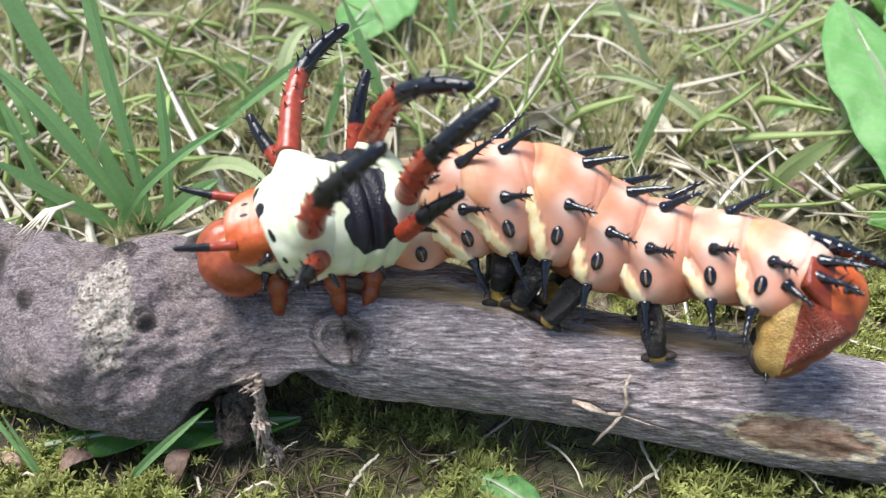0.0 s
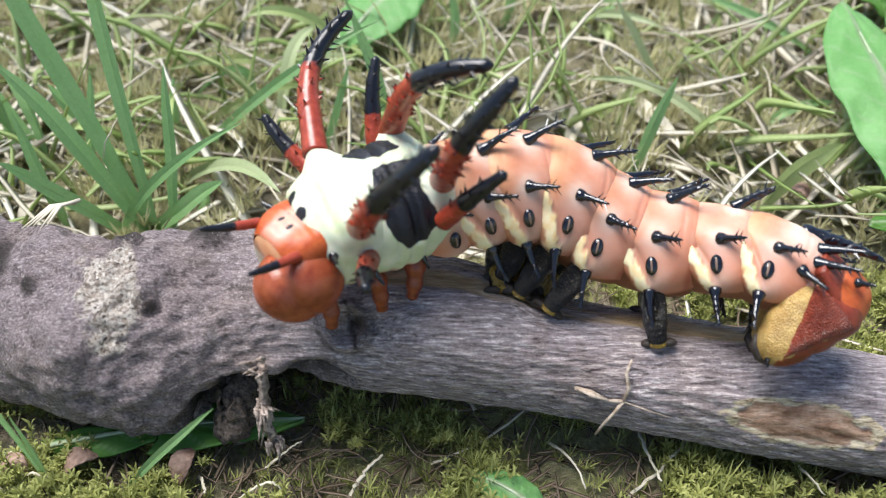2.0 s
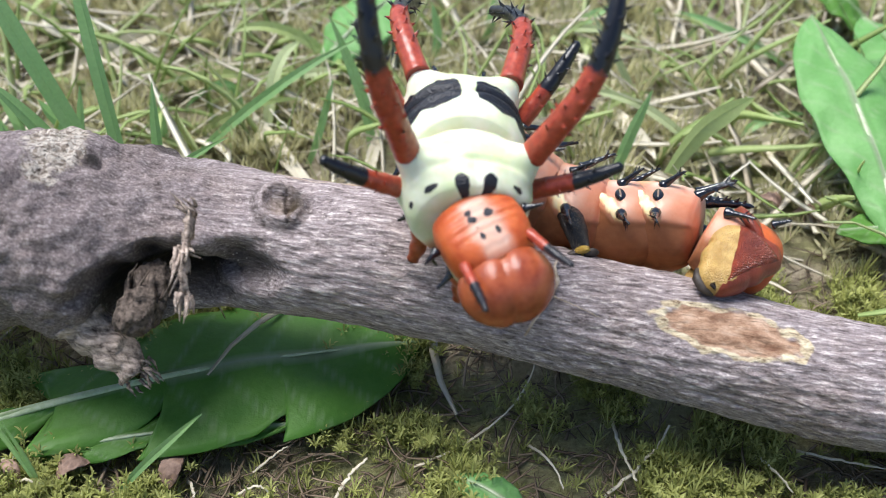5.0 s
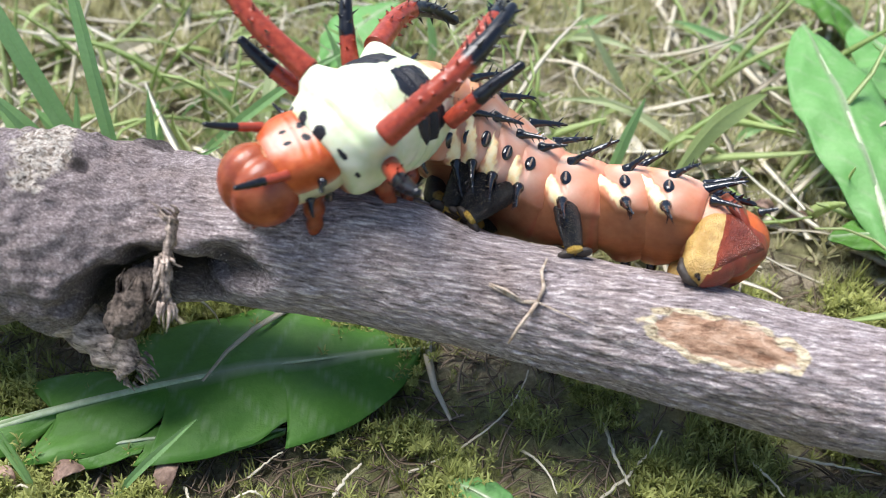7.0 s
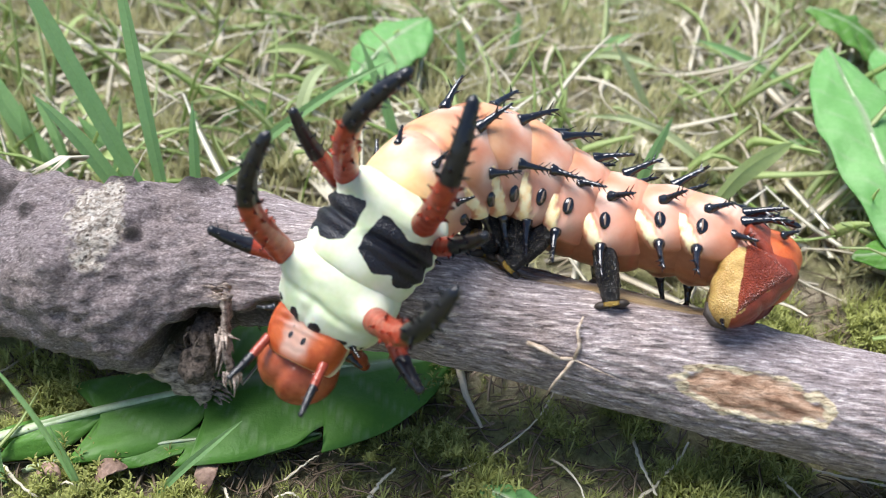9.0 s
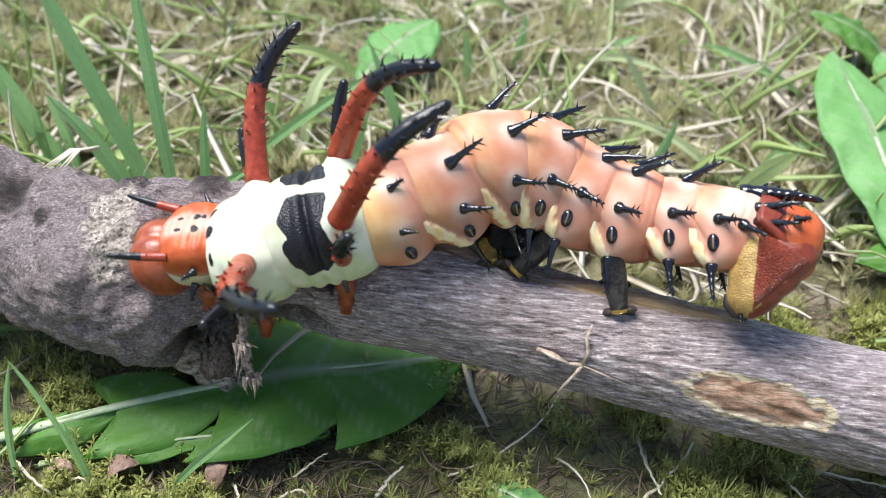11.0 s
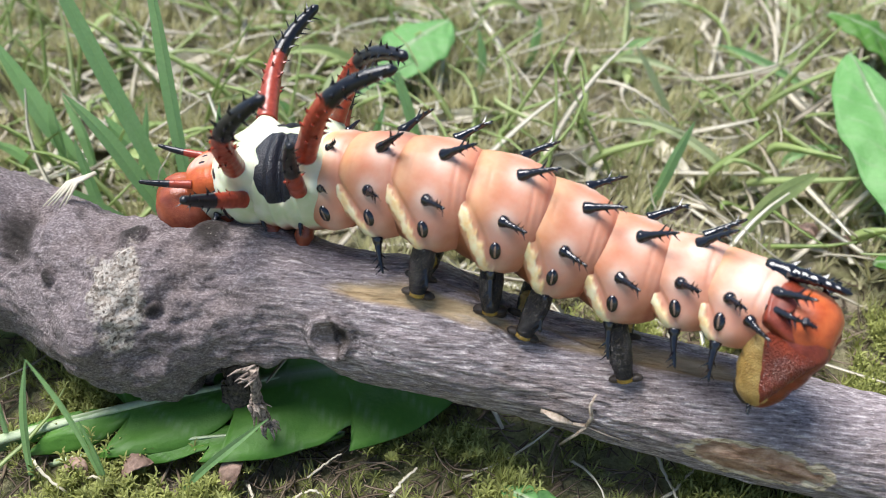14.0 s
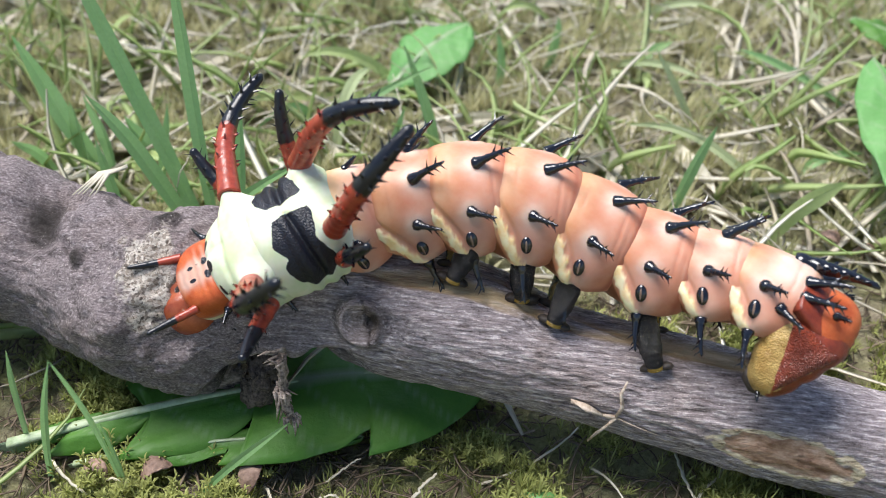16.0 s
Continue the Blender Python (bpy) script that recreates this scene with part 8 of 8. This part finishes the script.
    walk(FEET['A5_near'], [
        (0.00, mm(0.41, -7.06, -6.13, 5.4, 11.6, 1.1)),
        (0.50, mm(0.24, -6.88, -7.07, 8.2, 10.5, 1.5)),
        (1.00, mm(0.45, -7.03, -6.36, 5.5, 7.1, 0.7)),
        (1.50, mm(0.47, -7.09, -6.04, 3.5, 8.4, 0.5)),
        (2.00, mm(0.45, -7.06, -6.11, 5.3, 9.5, 0.9)),
        (2.50, mm(0.42, -7.07, -6.05, 5.5, 11.8, 1.1)),
        (3.00, mm(0.31, -7.08, -5.91, 5.8, 21.6, 2.1)),
        (3.50, mm(0.29, -7.04, -5.96, 8.0, 21.3, 2.9)),
        (4.00, mm(0.48, -7.10, -5.58, 7.1, 16.3, 2.0)),
        (4.20, mm(0.51, -7.11, -5.48, 6.9, 18.2, 2.2)),
        (6.30, mm(0.52, -7.10, -5.38, 16.1, 20.9, 5.9)),
        (6.50, mm(0.57, -7.13, -5.26, 10.0, 20.2, 3.5)),
        (7.00, mm(0.23, -6.94, -6.17, 12.5, 20.0, 4.4)),
        (7.50, mm(0.20, -6.87, -6.67, 10.8, 14.6, 2.8)),
        (8.00, mm(0.20, -6.86, -6.98, 9.4, 12.4, 2.0)),
        (8.50, mm(0.25, -6.92, -6.61, 9.1, 13.7, 2.2)),
        (9.00, mm(0.19, -6.79, -6.63, 14.4, 15.1, 3.8)),
        (9.20, mm(0.11, -6.81, -6.40, 16.7, 20.6, 6.0)),
        (11.30, mm(0.51, -7.20, -5.79, -5.3, 8.4, -0.8)),
        (11.50, mm(0.56, -7.21, -5.76, -7.0, 3.9, -0.5)),
        (12.00, mm(0.50, -7.37, -6.32, -11.3, 5.1, -1.0)),
        (12.50, mm(0.52, -7.40, -6.12, -15.7, 4.6, -1.3)),
        (13.00, mm(0.59, -7.17, -5.26, -20.5, 4.3, -1.6)),
        (13.50, mm(0.56, -7.48, -6.24, -17.5, 1.9, -0.6)),
        (14.00, mm(0.61, -7.30, -6.01, -10.6, -1.0, 0.2)),
        (14.50, mm(0.65, -7.25, -5.82, -9.5, -4.5, 0.8)),
        (15.00, mm(0.64, -7.19, -5.53, -6.8, -6.0, 0.7)),
        (15.50, mm(0.59, -7.14, -5.12, -8.0, -5.6, 0.8)),
        (16.00, mm(0.58, -7.12, -4.99, -8.0, -5.3, 0.7))])
    walk(FEET['A5_far'], [
        (0.00, mm(-0.55, 3.91, -8.55, 44.7, -9.9, 170.3)),
        (0.50, mm(-0.51, 4.10, -8.93, 39.8, -10.0, 171.8)),
        (1.00, mm(-0.27, 3.92, -8.76, 42.6, -7.6, 173.1)),
        (1.50, mm(-0.40, 3.67, -8.76, 44.7, -8.1, 172.0)),
        (2.00, mm(-0.48, 3.87, -8.71, 43.7, -9.2, 171.3)),
        (2.50, mm(-0.66, 3.85, -8.65, 44.5, -10.6, 169.7)),
        (3.00, mm(-1.22, 3.85, -8.37, 48.2, -14.8, 164.0)),
        (3.50, mm(-1.04, 4.16, -8.05, 48.4, -14.7, 164.0)),
        (4.00, mm(-0.68, 4.22, -7.90, 48.6, -12.0, 166.7)),
        (4.20, mm(-0.65, 4.29, -7.81, 48.9, -12.0, 166.6)),
        (6.30, mm(-0.33, 5.35, -6.78, 50.6, -13.9, 163.7)),
        (6.50, mm(-0.58, 4.66, -7.26, 51.9, -12.7, 164.4)),
        (7.00, mm(-0.80, 4.68, -7.71, 46.5, -15.3, 164.4)),
        (7.50, mm(-0.67, 4.45, -8.23, 42.8, -12.9, 168.3)),
        (8.00, mm(-0.63, 4.24, -8.59, 41.6, -11.6, 169.9)),
        (8.50, mm(-0.56, 4.34, -8.31, 43.0, -11.4, 169.6)),
        (9.00, mm(-0.44, 4.99, -7.82, 40.6, -13.0, 169.1)),
        (9.20, mm(-0.63, 5.17, -7.64, 40.9, -16.4, 166.3)),
        (11.30, mm(-0.41, 2.61, -9.33, 48.0, -6.3, 173.1)),
        (11.50, mm(-0.04, 2.40, -9.47, 48.1, -3.8, 175.8)),
        (12.00, mm(-0.23, 1.57, -10.01, 49.4, -4.2, 175.1)),
        (12.50, mm(-0.23, 1.04, -9.91, 52.5, -3.8, 175.1)),
        (13.00, mm(-0.19, 0.85, -9.26, 57.3, -3.2, 175.0)),
        (13.50, mm(-0.07, 0.69, -9.78, 54.7, -2.8, 176.0)),
        (14.00, mm(0.33, 1.89, -9.32, 51.9, -1.4, 178.2)),
        (14.50, mm(0.53, 2.09, -9.21, 51.5, -0.4, 179.5)),
        (15.00, mm(0.59, 2.57, -8.89, 51.0, -0.1, 179.9)),
        (15.50, mm(0.58, 2.58, -8.72, 52.3, -0.1, 179.8)),
        (16.00, mm(0.55, 2.62, -8.71, 52.1, -0.3, 179.6))])
    walk(FEET['A6_near'], [
        (0.00, mm(1.16, -6.49, -6.47, 5.0, -18.4, -1.6)),
        (0.50, mm(1.12, -6.52, -6.22, 4.3, -20.2, -1.5)),
        (1.00, mm(1.11, -6.47, -6.09, 7.1, -21.3, -2.6)),
        (1.50, mm(1.03, -6.53, -6.12, 4.3, -18.1, -1.3)),
        (2.00, mm(0.98, -6.48, -5.97, 7.5, -17.6, -2.3)),
        (2.50, mm(0.91, -6.45, -5.84, 9.8, -16.4, -2.8)),
        (3.00, mm(0.84, -6.52, -5.58, 8.1, -17.4, -2.4)),
        (3.50, mm(0.78, -6.54, -5.38, 9.0, -17.6, -2.7)),
        (4.00, mm(0.85, -6.49, -5.35, 15.7, -23.6, -6.5)),
        (4.20, mm(0.78, -6.61, -5.19, 1.9, -25.5, -0.8)),
        (6.30, mm(1.03, -6.62, -5.52, 0.4, -31.3, -0.2)),
        (6.50, mm(0.97, -6.58, -5.51, 4.0, -28.1, -1.9)),
        (7.00, mm(0.91, -6.56, -5.47, 6.5, -25.2, -2.8)),
        (7.50, mm(1.09, -6.48, -5.90, 8.4, -24.0, -3.5)),
        (8.00, mm(1.16, -6.42, -6.10, 9.7, -23.1, -3.8)),
        (8.50, mm(1.18, -6.56, -6.20, 2.8, -22.7, -1.1)),
        (9.00, mm(1.19, -6.51, -6.14, 5.5, -23.8, -2.2)),
        (9.20, mm(0.91, -6.64, -5.57, -1.5, -22.6, 0.6)),
        (11.30, mm(1.28, -6.83, -6.19, -9.5, -25.6, 4.1)),
        (11.50, mm(1.40, -6.71, -6.17, -4.0, -30.3, 2.0)),
        (12.00, mm(1.58, -6.92, -6.80, -9.4, -25.7, 4.1)),
        (12.50, mm(1.67, -7.05, -6.97, -12.4, -25.4, 5.4)),
        (13.00, mm(1.56, -7.24, -6.44, -23.5, -26.8, 11.1)),
        (13.50, mm(1.56, -7.09, -6.73, -15.2, -25.1, 6.6)),
        (14.00, mm(1.88, -7.09, -7.30, -11.9, -26.4, 5.3)),
        (14.50, mm(1.93, -6.90, -7.17, -7.8, -29.1, 3.8)),
        (15.00, mm(1.79, -6.69, -7.16, -1.7, -26.9, 0.8)),
        (15.50, mm(1.91, -6.84, -7.04, -6.5, -30.3, 3.3)),
        (16.00, mm(1.82, -6.74, -6.92, -3.7, -30.0, 1.9))])
    walk(FEET['A6_far'], [
        (0.00, mm(0.61, 6.59, -4.87, 30.5, 5.1, -177.0)),
        (0.50, mm(0.60, 6.64, -4.78, 32.1, 5.8, -176.4)),
        (1.00, mm(0.53, 6.89, -4.37, 31.1, 6.7, -176.0)),
        (1.50, mm(0.60, 6.61, -4.84, 30.8, 3.9, -177.7)),
        (2.00, mm(0.58, 6.81, -4.47, 28.1, 3.1, -178.3)),
        (2.50, mm(0.59, 7.01, -4.07, 27.5, 0.7, -179.6)),
        (3.00, mm(0.60, 7.00, -4.17, 30.4, -0.2, 179.9)),
        (3.50, mm(0.62, 7.52, -3.63, 37.2, -0.6, 179.5)),
        (4.00, mm(0.36, 8.04, -2.85, 35.9, 4.6, -176.7)),
        (4.20, mm(0.42, 7.27, -4.12, 43.6, 8.0, -172.5)),
        (6.30, mm(0.32, 7.16, -4.46, 59.2, 12.8, -159.7)),
        (6.50, mm(0.19, 7.54, -4.13, 54.9, 11.7, -163.9)),
        (7.00, mm(0.19, 7.73, -3.76, 47.3, 10.2, -169.1)),
        (7.50, mm(0.28, 7.48, -3.75, 39.7, 10.3, -171.5)),
        (8.00, mm(0.34, 7.42, -3.74, 37.0, 9.0, -173.3)),
        (8.50, mm(0.49, 6.92, -4.47, 41.1, 10.4, -171.0)),
        (9.00, mm(0.37, 7.12, -4.19, 39.8, 12.4, -169.9)),
        (9.20, mm(0.59, 6.65, -4.78, 39.2, 10.2, -171.8)),
        (11.30, mm(1.03, 5.57, -6.11, 40.0, 11.3, -170.7)),
        (11.50, mm(0.90, 5.99, -5.66, 37.8, 12.8, -170.2)),
        (12.00, mm(1.08, 5.21, -6.61, 38.7, 9.2, -172.7)),
        (12.50, mm(1.16, 4.95, -6.72, 42.0, 9.2, -171.8)),
        (13.00, mm(1.43, 4.40, -6.60, 52.4, 10.1, -167.2)),
        (13.50, mm(1.09, 4.95, -6.28, 49.5, 8.1, -170.7)),
        (14.00, mm(1.29, 4.94, -6.67, 43.2, 11.3, -169.6)),
        (14.50, mm(1.24, 5.36, -6.38, 40.4, 13.5, -168.7)),
        (15.00, mm(0.98, 5.82, -5.98, 35.5, 12.5, -171.2)),
        (15.50, mm(1.24, 5.53, -6.21, 39.8, 15.3, -167.6)),
        (16.00, mm(1.12, 5.74, -6.05, 37.1, 15.2, -168.7))])
    walk(leaning_blade, [
        (0.0, mm(0.0, 0.0, 0.0, 0, 0, 0)),
        (0.5, mm(0.7, 0.0, -1.4, 0, 0, 0)),
        (1.5, mm(0.9, 0.0, -1.5, 0, 0, 0)),
        (2.5, mm(1.3, -0.0, 1.0, 0, 0, 0)),
        (3.0, mm(-3.6, -0.0, 3.0, 0, 0, 0)),
        (3.5, mm(-13.0, 0.0, 14.5, 0, 0, 0)),
        (4.0, mm(-17.6, 0.0, 13.7, 0, 0, 0)),
        (6.5, mm(-17.6, -0.0, 19.2, 0, 0, 0)),
        (7.0, mm(-13.5, 0.0, 18.7, 0, 0, 0)),
        (7.5, mm(-12.4, 0.0, 13.9, 0, 0, 0)),
        (8.0, mm(-12.4, 0.0, 11.0, 0, 0, 0)),
        (8.5, mm(-12.3, 0.0, 10.0, 0, 0, 0)),
        (9.0, mm(-11.1, 0.0, 10.7, 0, 0, 0)),
        (11.5, mm(-9.5, -0.0, 6.9, 0, 0, 0)),
        (12.0, mm(-8.2, -0.0, 4.4, 0, 0, 0)),
        (13.0, mm(-8.3, -0.0, 3.7, 0, 0, 0)),
        (14.0, mm(-7.9, 0.0, 3.5, 0, 0, 0)),
        (14.5, mm(-7.0, 0.0, 3.0, 0, 0, 0)),
        (15.0, mm(-6.8, -0.0, 2.7, 0, 0, 0)),
        (16.0, mm(-6.7, -0.0, 2.7, 0, 0, 0))])
    walk(springing_leaf, [(0.0, mm(-14, 24, -3, 0, 0, 0)), (2.6, mm(-14, 24, -3, 0, 0, 0)), (2.9, mm(-13, 17, -2.5, 0, 0, 0)), (3.2, mm(-11, 7, -2, 0, 0, 0)), (3.6, mm(-9, 4, -1, 0, 0, 0)), (4.2, mm(-5, 2, -0.5, 0, 0, 0)), (6.3, mm(0, 0, 0, 0, 0, 0)), (9.2, mm(0, 0, 0, 0, 0, 0)), (11.3, mm(1, 0, 0, 0, 0, 0)), (16.0, mm(1, 0, 0, 0, 0, 0))])


motions()
